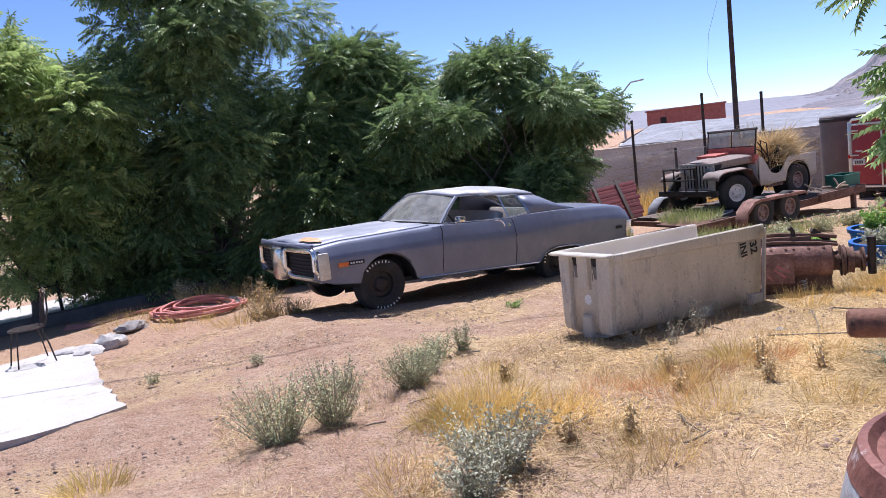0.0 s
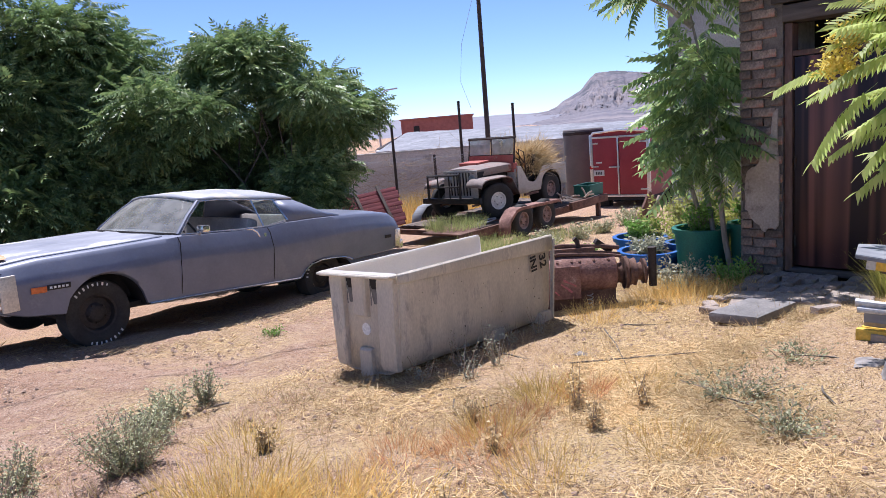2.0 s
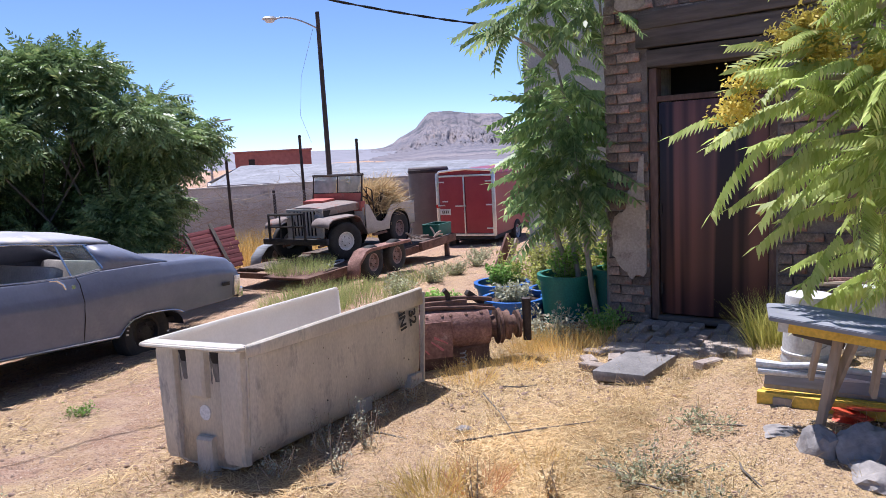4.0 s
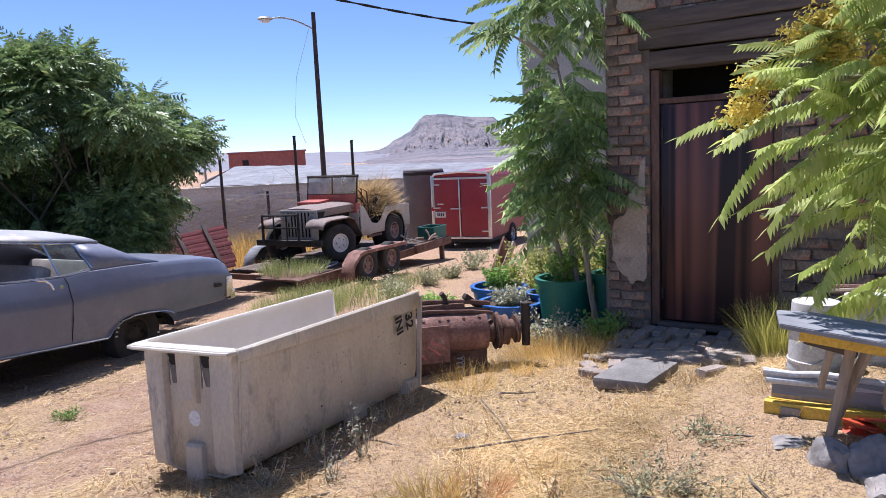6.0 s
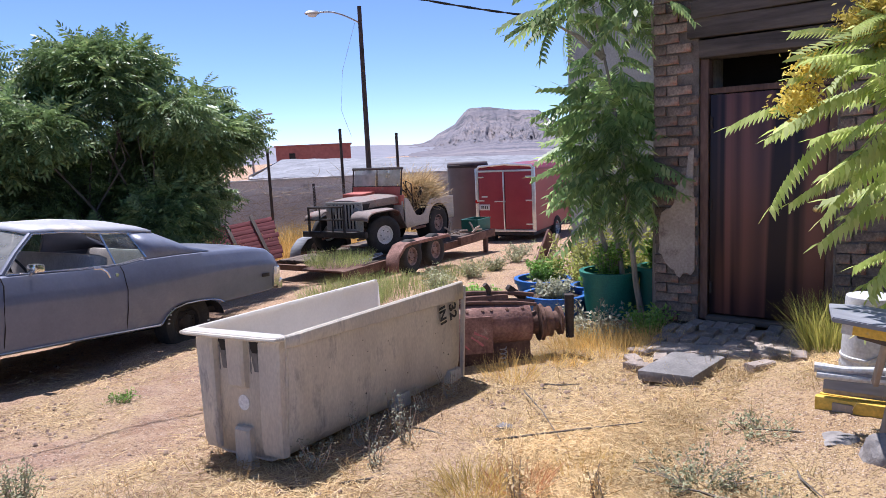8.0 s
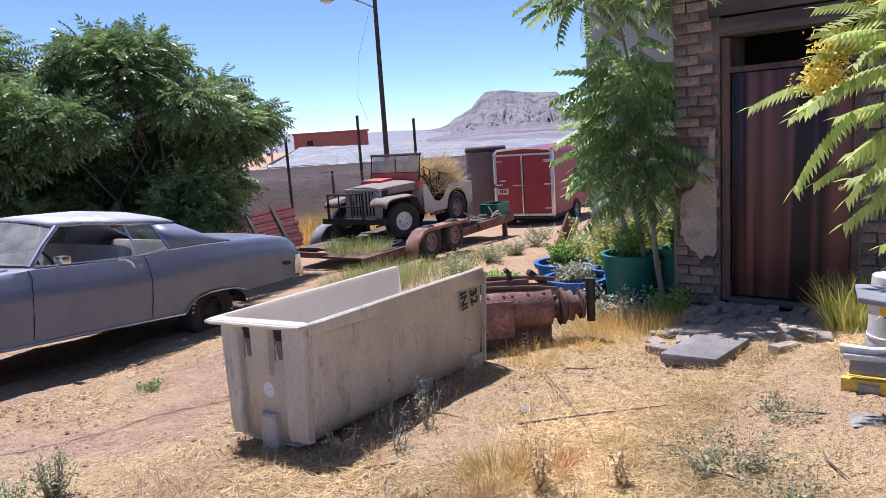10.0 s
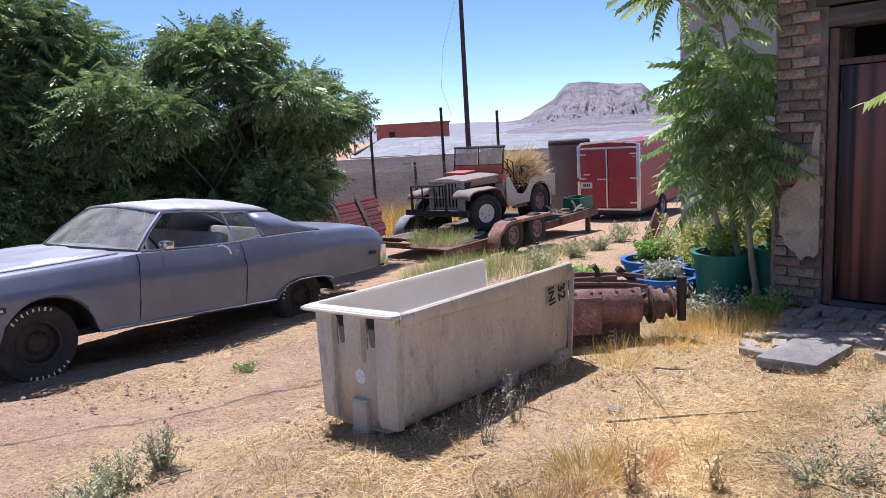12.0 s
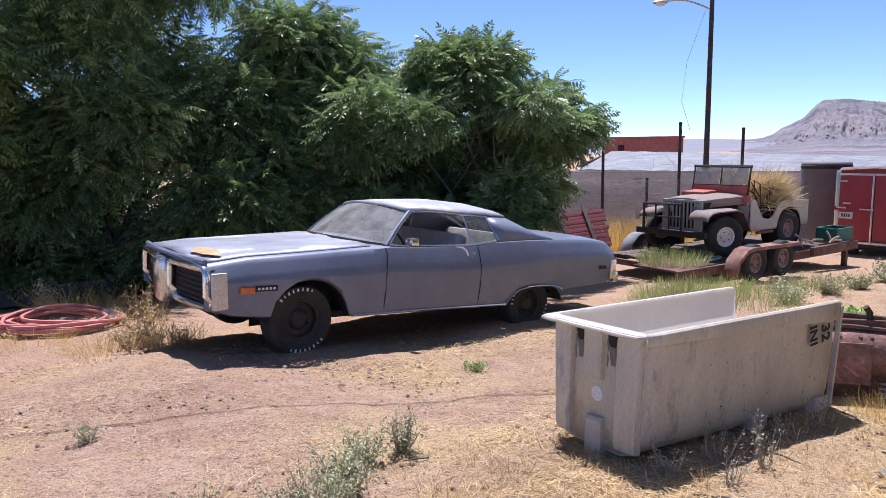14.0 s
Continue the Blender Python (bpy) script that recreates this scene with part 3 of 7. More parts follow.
                        far_q.append([[k8 + c for c in f] for f in ((0, 1, 3, 2), (4, 6, 7, 5), (0, 4, 5, 1), (2, 3, 7, 6), (0, 2, 6, 4), (1, 5, 7, 3))])
                y -= L + 0.014
    tagged(np_mesh("brickwork", np.array(far_v), np.array(far_q).reshape(-1, 4), BRICK, wall), kind="stuff")
    # plaster still clinging to the pier and beside the door
    for cy, cz, w, h, seed in ((2.2, -0.05, 0.5, 0.4, 3), (3.95, 2.75, .3, .3, 4)):
        r = random.Random(seed)
        poly = []
        for i in range(26):
            a = i * math.tau / 26
            k = r.uniform(0.88, 1.06)
            poly.append((cy + w / 2 * k * math.copysign(abs(math.cos(a)) ** .7, math.cos(a)), cz + h / 2 * k * math.copysign(abs(math.sin(a)) ** .7, math.sin(a))))
        part("plaster_patch", prism(poly, 0.02, Matrix(((0, 0, 1, BX - 0.034), (1, 0, 0, 0), (0, 1, 0, 0), (0, 0, 0, 1))), 0.004), PLASTER, wall, "flaking grey-tan plaster")
    r = random.Random(8)
    edge, poly = [(3.822, 0.2), (3.822, 1.32), (3.87, 1.30), (3.90, 1.08), (3.98, 0.97), (4.01, 0.8), (4.13, 0.73), (4.15, 0.36), (4.06, 0.24), (3.95, 0.15)], []
    for (ya, za), (yb, zb) in zip(edge, edge[1:] + edge[:1]):
        for k in range(4):
            poly.append((ya + (yb - ya) * k / 4 + r.uniform(0, .02), za + (zb - za) * k / 4 + r.uniform(-.02, .02)))
    part("plaster_patch", prism(poly, 0.02, Matrix(((0, 0, 1, BX - 0.034), (1, 0, 0, 0), (0, 1, 0, 0), (0, 0, 0, 1))), 0.004), PLASTER, wall, "flaking grey-tan plaster")
    # beams over the door
    for y0, y1, z, h, dx in ((2.45, 3.80, 2.165, 0.15, 0.01), (2.3, 3.89, 2.335, 0.165, -0.02), (2.35, 3.85, 2.50, 0.145, -0.045)):
        part("lintel_beam", box(0.34, y1 - y0, h, pose(BX + 0.13 + dx, (y0 + y1) / 2, z, rng.uniform(-1, 1)), 0.012), OLDWOOD, wall, "rough weathered timber lintel")
    frame_ob = tagged(part("door_frame", box(0.14, 0.07, 2.32, pose(BX + 0.1, 3.765, 0.92), 0.006), DOORFRAME), "worn timber door frame with open transom", "door frame", kind="structure")
    part("jamb", box(0.14, 0.07, 2.32, pose(BX + 0.1, 2.745, 0.92), 0.006), DOORFRAME, frame_ob)
    part("transom_bar", box(0.12, 0.95, 0.05, pose(BX + 0.1, 3.255, 1.805), 0.005), DOORFRAME, frame_ob)
    part("threshold", box(0.24, 0.95, 0.05, pose(BX + 0.1, 3.255, -0.225), 0.008), OLDWOOD, frame_ob)
    door = tagged(new("door_1"), "closed brown-red metal door with dark streaks", "door", kind="structure")
    door.matrix_world = pose(BX + 0.07, 3.25, -0.19)
    part("leaf", box(0.045, 0.93, 1.95, pose(0, 0, 0.985), 0.004), DOORPAINT, door)
    knob = lathe([(0.0, 0.055), (0.02, 0.053), (0.028, 0.04), (0.024, 0.026), (0.011, 0.018), (0.011, 0.008), (0.03, 0.006), (0.03, 0.0)], 18, pose(-0.022, -0.395, 0.975, 0, -90, 0))
    part("knob", knob, surface("brass", (0.55, 0.42, 0.18), (0.66, 0.52, 0.26), 20, 0.3, 0.9, bump=0), door, "round brass knob")
    for z in (0.25, 1.0, 1.72):
        part("hinge", cone(0.012, 0.012, 0.1, pose(-0.028, 0.455, z), 8), STEELPOST, door)


brick_building()
tagged(part("wall_annex", box(3.5, 3.0, 6.2, pose(11.25, 4.62, 2.3), 0.01), STUCCO), "tall grey stucco wall behind the brick pier", "wall", kind="structure")


# ---- concrete pad ----
def concrete_pad():
    r = random.Random(2)
    edge = [(-0.44, 6.1), (-0.62, 5.98), (-0.85, 5.86), (-1.27, 5.74), (-2.5, 5.4), (-4.6, 5.0), (-5.2, 9.0), (-3.2, 9.35), (-2.0, 9.7), (-1.35, 10.2), (-1.0, 10.2), (-0.95, 9.6), (-0.86, 8.8), (-0.74, 8.0), (-0.66, 7.2), (-0.52, 6.6)]
    ring = []
    for (x0, y0), (x1, y1) in zip(edge, edge[1:] + edge[:1]):
        for k in range(4):
            ring.append((x0 + (x1 - x0) * k / 4 + r.uniform(-.025, .025), y0 + (y1 - y0) * k / 4 + r.uniform(-.025, .025)))
    bm = bmesh.new()
    hi = [bm.verts.new((x, y, float(0.05 - .025 * x - .06 * y) + 0.045)) for x, y in ring]
    lo = [bm.verts.new((x, y, float(0.05 - .025 * x - .06 * y) - 0.1)) for x, y in ring]
    bm.faces.new(hi)
    for i in range(len(ring)):
        k = (i + 1) % len(ring)
        bm.faces.new((lo[i], lo[k], hi[k], hi[i]))
    bmesh.ops.recalc_face_normals(bm, faces=bm.faces)
    tagged(part("concrete_pad", bm, CONCRETE, None, "", 20), "sun-bleached cracked concrete pad with broken edge", "concrete pad", kind="structure")


concrete_pad()

# ---- materials of the vehicles ----
CARPAINT = surface("faded_slate_blue_paint", (0.145, 0.16, 0.215), (0.205, 0.22, 0.28), 2.2, 0.42, 0.12, bump=0.02, fine=45, spot=(0.22, 0.235, 0.28), spot_scale=1.4, spot_at=0.6, coat=0.2, grainy=0.04)
HOODPAINT = surface("burnt_hood_paint", (0.21, 0.225, 0.28), (0.38, 0.39, 0.43), 1.8, 0.45, 0.2, bump=0.02, fine=45, spot=(0.62, 0.62, 0.62), spot_scale=1.5, spot_at=0.545, stretch=(0.6, 1.6, 1), grainy=0.05)
ROOFPAINT = surface("sun_bleached_roof_paint", (0.30, 0.31, 0.36), (0.52, 0.52, 0.53), 1.6, 0.5, 0.1, bump=0.03, fine=45, spot=(0.62, 0.55, 0.44), spot_scale=1.3, spot_at=0.53, grainy=0.06)
RUSTPAINT = surface("rust_bare_patch", (0.50, 0.20, 0.07), (0.62, 0.45, 0.28), 9, 0.85, bump=0.3)
CHROME = surface("aged_chrome", (0.62, 0.60, 0.56), (0.78, 0.77, 0.74), 8, 0.22, 0.95, bump=0.03, spot=(0.35, 0.27, 0.2), spot_scale=7, spot_at=0.66)
ENDCAP = surface("corroded_cream_chrome", (0.55, 0.50, 0.42), (0.72, 0.67, 0.57), 7, 0.45, 0.35, bump=0.1, spot=(0.42, 0.33, 0.22), spot_scale=6, spot_at=0.6)
RUBBER = surface("dusty_rubber", (0.022, 0.021, 0.02), (0.05, 0.047, 0.043), 6, 0.85, bump=0.2)
BLACKSTEEL = surface("black_wheel_steel", (0.02, 0.02, 0.02), (0.06, 0.05, 0.045), 8, 0.6, 0.3, bump=0.1)
WHITE = surface("white_lettering", (0.72, 0.71, 0.68), (0.82, 0.81, 0.78), 20, 0.7, bump=0)
SEAT = surface("pale_grey_vinyl", (0.34, 0.31, 0.30), (0.48, 0.45, 0.43), 6, 0.6, bump=0.1)
REDTRIM = surface("orange_red_badge", (0.60, 0.12, 0.03), (0.7, 0.2, 0.05), 20, 0.5, bump=0)
LENSRED = surface("red_lens", (0.35, 0.02, 0.02), (0.42, 0.03, 0.03), 20, 0.2, bump=0)
# Film is real dust, made heavier to paint in a pale reflection.
CARGLASS = glass("dust_and_reflection_glass", (0.80, 0.88, 0.84), 0.05, 0.33)
SIDEGLASS = glass("tinted_side_glass", (0.55, 0.66, 0.64), 0.04, 0.10)
FIBRE = surface("weathered_grey_gelcoat", (0.46, 0.41, 0.335), (0.64, 0.575, 0.465), 2.6, 0.7, bump=0.10, fine=70, grainy=0.10, stretch=(1.2, 1.2, 0.5), spot=(0.36, 0.325, 0.28), spot_scale=3.2, spot_at=0.57)
SMEAR = surface("dark_run_off_stain", (0.10, 0.095, 0.09), (0.26, 0.24, 0.215), 9, 0.9, bump=0, stretch=(1, 1, 0.4))
FIBREIN = surface("pale_gelcoat_inside", (0.80, 0.775, 0.73), (0.88, 0.855, 0.81), 2, 0.45, bump=0.02, grainy=0.03)


def let_light_through(m, share):
    """Thin skin: part of the light that falls on the back passes through."""
    t, n, l, p = nodes_of(m)
    tr, mix = n.new("ShaderNodeBsdfTranslucent"), n.new("ShaderNodeMixShader")
    l.new(p.inputs["Base Color"].links[0].from_socket, tr.inputs["Color"])
    mix.inputs[0].default_value = share
    l.new(p.outputs[0], mix.inputs[1])
    l.new(tr.outputs[0], mix.inputs[2])
    l.new(mix.outputs[0], n["Material Output"].inputs["Surface"])


let_light_through(FIBREIN, 0.5)
STENCIL = surface("black_stencil_paint", (0.02, 0.02, 0.02), (0.05, 0.05, 0.05), 30, 0.8, bump=0)


def lettering(text, size, m, material, parent, depth=0.001):
    cu = bpy.data.curves.new("lettering", "FONT")
    cu.offset = size * 0.03
    cu.body, cu.size, cu.extrude, cu.align_x, cu.align_y = text, size, depth, "CENTER", "CENTER"
    cu.materials.append(material)
    ob = new("lettering", cu)
    ob.parent = parent
    ob.matrix_local = m
    return ob


# ---- tub ----
def tub():
    L, top0, top1 = 1.85, 0.775, 0.825
    root = thing("bathtub", pose(3.445, 5.10, -0.363, -2.5, 2.55, 4.36), "weathered grey fibreglass tub standing in the yard", "tub")

    def rim_z(x):
        return top0 + (top1 - top0) * x / L

    def section(x):
        t, f = rim_z(x), x / L
        near = [(-0.368, t), (-0.362, t - 0.10), (-0.346, 0.42), (-0.325, 0.21), (-0.305, 0.135), (-0.262, 0.075), (-0.19, 0.045)]
        far = [(0.19, 0.045), (0.30, 0.065), (0.345, 0.13), (0.352, 0.20)]
        return [Vector((x - 0.02 * (1 - f) * (t - z), y, z + 0.012 * f)) for y, z in near + far]
    bm = loft([section(x) for x in np.linspace(0.045, L, 15)])
    bm.faces.new([bm.verts.new(q) for q in section(0.045) + [Vector((0.045 - 0.02 * 0.1, 0.372, top0 - 0.1)), Vector((0.045, 0.378, top0))]][::-1])
    solid(part("shell", bm, FIBRE, root, smooth=50), 0.012, -1)
    # pale inside, open at the far end
    sec = []
    for x in np.linspace(0.05, L - 0.03, 8):
        t = rim_z(x)
        sec.append([Vector((x, y, z)) for y, z in ((0.398, t - .002), (0.385, 0.45), (0.36, 0.22), (0.25, 0.15), (-0.2, 0.15), (-0.27, 0.24), (-0.325, 0.45), (-0.356, t - .004))])
    bm = loft(sec)
    bm.faces.new([v for v in bm.verts[:8]])
    part("basin", bm, FIBREIN, root, "pale smooth inside of the tub", 40)
    # flange round the end and along the far side
    end = [(-0.03, -0.395), (-0.05, -0.37), (-0.055, -0.30), (-0.055, 0.38), (-0.045, 0.425), (-0.01, 0.445), (L - 0.03, 0.445), (L - 0.03, 0.40), (0.07, 0.40), (0.045, 0.375), (0.045, -0.34), (0.02, -0.395)]
    bm = prism(end, 0.022, Matrix(), 0.006)
    for v in bm.verts:
        v.co.z += rim_z(v.co.x) - 0.004
    part("flange", bm, FIBREIN, root, "pale flat flange with a chipped edge", 25)
    part("rim", tube([(0.0, -0.395, top0 + .004), (-0.045, -0.375, top0 + .002), (-0.058, -0.3, top0 + .002), (-0.058, 0.38, top0 + .002), (-0.046, 0.43, top0 + .002), (-0.01, 0.448, top0 + .002), (L - 0.03, 0.448, rim_z(L))], 0.0125, 8), FIBRE, root, "worn rolled edge under the flange")
    # turned-down lip of the near side, deeper towards the far end
    rows = []
    for x in np.linspace(0.015, L + 0.01, 13):
        t, f = rim_z(x), x / L
        d = 0.048 + 0.065 * f
        rows.append([Vector((x, -0.362, t + 0.010)), Vector((x, -0.382, t + 0.013)), Vector((x, -0.392, t + 0.004)), Vector((x, -0.394, t - d * .5)), Vector((x, -0.388, t - d)), Vector((x, -0.366, t - d - 0.006))])
    solid(part("apron_lip", loft(rows), FIBRE, root, smooth=40), 0.008, 0)
    part("end_flange", box(0.022, 0.035, 0.72, pose(L + 0.012, -0.368, 0.445, 3.5, 2, 0), 0.006), FIBRE, root)
    # ribs standing proud of the end wall; the middle one stops halfway
    def rib(y0, y1, yb0, yb1, z0, z1, x_out=-0.004, name="rib"):
        rows = []
        for f in (0.0, 0.06, 0.5, 0.94, 1.0):
            z = z0 + (z1 - z0) * f
            a, b = yb0 + (y0 - yb0) * f, yb1 + (y1 - yb1) * f
            x = x_out + 0.014 * (f in (0.0, 1.0))
            rows.append([Vector((0.052, a, z)), Vector((x + .012, a + .006, z)), Vector((x, a + .022, z)), Vector((x, b - .022, z)), Vector((x + .012, b - .006, z)), Vector((0.052, b, z))])
        part(name, loft(rows, caps=True), FIBRE, root, smooth=35)
    rib(0.214, 0.378, 0.222, 0.360, 0.075, 0.772)
    rib(-0.056, 0.110, -0.044, 0.108, 0.462, 0.772)
    rib(-0.352, -0.168, -0.318, -0.140, 0.088, 0.772)
    rib(-0.064, 0.078, -0.058, 0.088, -0.03, 0.232, -0.012, "foot")
    def ragged(y, w, z0, z1, x, seed):
        """A patch on the end wall that narrows and frays downwards."""
        rr = random.Random(seed)
        zs = [z1 + (z0 - z1) * k / 9 for k in range(10)]
        half_w = [w / 2 * (1 - 0.55 * (k / 9) ** 2) * rr.uniform(.82, 1.05) for k in range(10)]
        poly = [(z, y + h) for z, h in zip(zs, half_w)] + [(z, y - h * rr.uniform(.8, 1)) for z, h in list(zip(zs, half_w))[::-1]]
        return prism(poly, 0.003, Matrix(((0, 0, -1, x), (0, 1, 0, 0), (1, 0, 0, 0), (0, 0, 0, 1))))
    for k, (y, w) in enumerate(((0.162, 0.092), (-0.112, 0.102))):
        # No opening is cut: a flat black sheet paints the shade of each hole.
        part("slot", ragged(y, w * .95, 0.67, 0.765, 0.038, 3 + k), DARK, root, "hole under the rim, its shade a flat black patch", 0)
        part("stain", ragged(y, w * .85, 0.56, 0.72, 0.0425, 13 + k), SMEAR, root, "dark run-off stain below the hole", 0)
    for y, z0, z1, w in ((0.205, 0.12, 0.70, 0.016), (0.118, 0.46, 0.72, 0.012), (-0.064, 0.47, 0.74, 0.016), (-0.158, 0.13, 0.70, 0.018), (0.10, 0.05, 0.20, 0.012), (-0.078, 0.06, 0.19, 0.014)):
        rr = random.Random(int(z0 * 100 + y * 1000))
        steps = [z0 + (z1 - z0) * k / 12 for k in range(13)]
        poly = [(z, y + w * rr.uniform(.1, .55)) for z in steps] + [(z, y - w * rr.uniform(.1, .55)) for z in steps[::-1]]
        part("dirt_streak", prism(poly, 0.003, Matrix(((0, 0, -1, 0.0435), (0, 1, 0, 0), (1, 0, 0, 0), (0, 0, 0, 1)))), SMEAR, root, "grime along the edge of a rib", 0)
    part("drain_spot", cone(0.046, 0.046, 0.006, pose(0.036, 0.014, 0.368, 0, 90, 0), 24), WHITE, root, "round pale sticker")
    part("foot", box(0.16, 0.10, 0.20, pose(L - 0.075, -0.30, 0.075), 0.015), FIBRE, root)
    part("foot", box(0.10, 0.10, 0.20, pose(L - 0.06, 0.29, 0.075), 0.015), FIBRE, root)
    part("foot", box(0.16, 0.10, 0.14, pose(1.14, -0.27, 0.09), 0.02), FIBRE, root)
    side = pose(0, -0.3665, 0, 91.5, 0, 0)
    for text, x, z, size in (("32", 1.715, 0.635, 0.125), ("INI", 1.58, 0.625, 0.11)):
        lettering(text, size, side @ pose(x, z, 0, 0, 0, -82), STENCIL, root)
    r = random.Random(17)
    for k in range(16):
        x, z = r.uniform(0.15, 1.7), r.uniform(0.25, 0.64)
        part("chip", cone(r.uniform(.003, .008), .004, 0.004, pose(x, -0.3345 - 0.064 * (z - 0.28), z, 90), 7), STENCIL, root)


tub()


# ---- coupe ----
def wheel(parent, m, r=0.335, w=0.22, rim_r=0.19, rim_mat=None, letters=True, name="wheel"):
    """A wheel whose axle runs along its z; the outer side is +z."""
    rim_mat = rim_mat or BLACKSTEEL
    h = w / 2
    tyre = part(name, lathe([(rim_r, -h * .8), (r * .8, -h), (r * .95, -h * .9), (r, -h * .6), (r, h * .6), (r * .95, h * .9), (r * .8, h), (rim_r + .01, h * .85), (rim_r - .01, h * .6)], 40), RUBBER, parent, "dusty black tyre", 50)
    tyre.matrix_local = m
    part("rim", lathe([(rim_r, h * .78), (rim_r - .02, h * .72), (rim_r - .035, h * .3), (rim_r * .55, h * .35), (rim_r * .42, h * .62), (rim_r * .3, h * .66), (0.001, h * .66)], 32), rim_mat, tyre, smooth=40)
    for k in range(5):
        a = k * math.tau / 5
        part("lug_nut", cone(0.011, 0.009, 0.02, pose(rim_r * .48 * math.cos(a), rim_r * .48 * math.sin(a), h * .64), 6), STEELPOST, tyre, smooth=0)
    if letters:
        for start, count in ((58, 8), (238, 8)):
            for k in range(count):
                a = radians(start + k * 9.5)
                q = pose(0, 0, 0, 0, 0, math.degrees(a)) @ pose(r * .87, 0, h * 0.985)
                part("white_mark", box(0.032 if k % 3 else 0.026, 0.018 if k % 2 else 0.012, 0.006, q, 0.002), WHITE, tyre, smooth=0)
    return tyre


def coupe():
    car = thing("coupe", pose(2.382, 9.102, -0.421, -0.34, -4.18, 191.2), "faded slate-blue two-door coupe with sun-burnt hood", "car")
    top = [(0.95, 0.875), (0.78, 0.895), (0.55, 0.925), (0.0, 0.95), (-0.66, 0.985), (-0.92, 1.0), (-1.6, 0.985), (-2.06, 0.985), (-2.36, 1.02), (-2.8, 1.032), (-3.2, 1.032), (-3.6, 1.026), (-4.04, 1.008), (-4.34, 0.978), (-4.46, 0.90)]
    low = [(0.95, 0.50), (0.7, 0.42), (0.36, 0.385), (-0.45, 0.345), (-1.3, 0.33), (-2.5, 0.30), (-3.42, 0.41), (-4.38, 0.45), (-4.46, 0.50)]
    wide = [(0.95, 0.93), (0.78, 0.955), (0.3, 0.97), (-1.5, 0.985), (-3.2, 0.975), (-4.2, 0.93), (-4.46, 0.90)]

    def zb(x):
        z = interp(x, low)
        if abs(x + 0.03) < 0.40:
            z = max(z, 0.31 + 0.395 * math.sqrt(1 - ((x + 0.03) / 0.40) ** 2) ** 0.9)
        if -3.42 < x < -2.5:
            u = abs((x + 2.97) / 0.46)
            z = max(z, 0.30 + 0.19 * (1 - u ** 3.2) + 0.06 * (x < -2.97) * u ** 3)
        return z

    def bow(x, y):
        return 0.08 * max(0.0, (x + 0.9) / 1.85) ** 1.5 * (1 - (y / 0.95) ** 2)

    def half(x, s, cabin):
        t, b, w = interp(x, top), zb(x), interp(x, wide)
        h = t - interp(x, low)
        side = [(w - 0.06, b - 0.0), (w - 0.035, b + 0.012), (w - 0.012, max(b + 0.02, t - h * .62)), (w + 0.002, max(b + 0.03, t - h * .40)), (w, max(b + .035, t - h * .34)), (w - 0.028, max(b + .04, t - h * .24)), (w - 0.068, t - h * .09), (w - 0.092, t - 0.014), (w - 0.12, t)]
        deck = [] if cabin else [(w * .72, t + 0.012), (w * .45, t + 0.03), (w * .2, t + 0.035), (0, t + 0.038)]
        return [Vector((x + bow(x, y), s * y, z)) for y, z in side + deck]

    xs = sorted(set([round(0.95 - 0.045 * i, 3) for i in range(121)] + [-0.92, -3.22]), reverse=True)
    bm = bmesh.new()
    for s in (1, -1):
        for group, cabin in (([x for x in xs if x >= -0.92], False), ([x for x in xs if -3.22 <= x <= -0.92], True), ([x for x in xs if x <= -3.22 and x >= -4.47], False)):
            loft([half(x, s, cabin) for x in group], bm)
    bmesh.ops.remove_doubles(bm, verts=bm.verts, dist=0.0015)
    # tail panel
    tail = half(-4.45, 1, False)
    tb = [v.copy() for v in tail]
    ring = tb + [Vector((v.x, -v.y, v.z)) for v in tb[::-1]][1:]
    bm.faces.new([bm.verts.new(v + Vector((-0.004, 0, 0))) for v in ring])
    bmesh.ops.recalc_face_normals(bm, faces=bm.faces)
    body = part("body", bm, CARPAINT, car, smooth=35)
    solid(body, 0.012, -1)

    # hood panel with its burnt paint, standing a little proud
    rows = []
    for x in np.linspace(0.90, -0.74, 16):
        row = []
        for y in np.linspace(-0.80, 0.80, 17):
            t = interp(x, top)
            crown_h = 0.045 - 0.03 * (abs(y) / 0.8) ** 2 + (0.012 if abs(y) < 0.16 else 0)
            row.append(Vector((x + bow(x, y) + 0.0, y, t + crown_h)))
        rows.append(row)
    hood = part("hood", loft(rows), HOODPAINT, car, "sun-burnt hood with pale worn paint")
    bmd = hood.data
    solid(hood, 0.022, 1 if bmd.polygons[0].normal.z < 0 else -1)
    r = random.Random(4)
    def on_hood(x, y):
        return Vector((x + bow(x, y), y, interp(x, top) + 0.045 - 0.03 * (abs(y) / 0.8) ** 2 + 0.0245))
    rows = []
    wob = [r.uniform(.75, 1.1) for _ in range(24)]
    for f in (0.02, 0.35, 0.7, 1.0):
        rows.append([on_hood(0.755 + 0.10 * f * wob[k % 24] * math.cos(k * math.tau / 24), 0.50 + 0.23 * f * wob[k % 24] * math.sin(k * math.tau / 24)) for k in range(25)])
    part("rust_patch", loft(rows), RUSTPAINT, car, "orange rust and primer patch on the hood lip", 60)

    # roof and wide rear pillars
    edge = [(-1.27, 0.655, 1.335), (-1.5, 0.67, 1.345), (-2.0, 0.675, 1.315), (-2.4, 0.67, 1.295), (-2.66, 0.66, 1.278)]
    rows = []
    for x, y, z in edge:
        mid = interp(x, [(-1.27, 1.385), (-1.6, 1.42), (-1.95, 1.428), (-2.4, 1.395), (-2.66, 1.345)])
        row = []
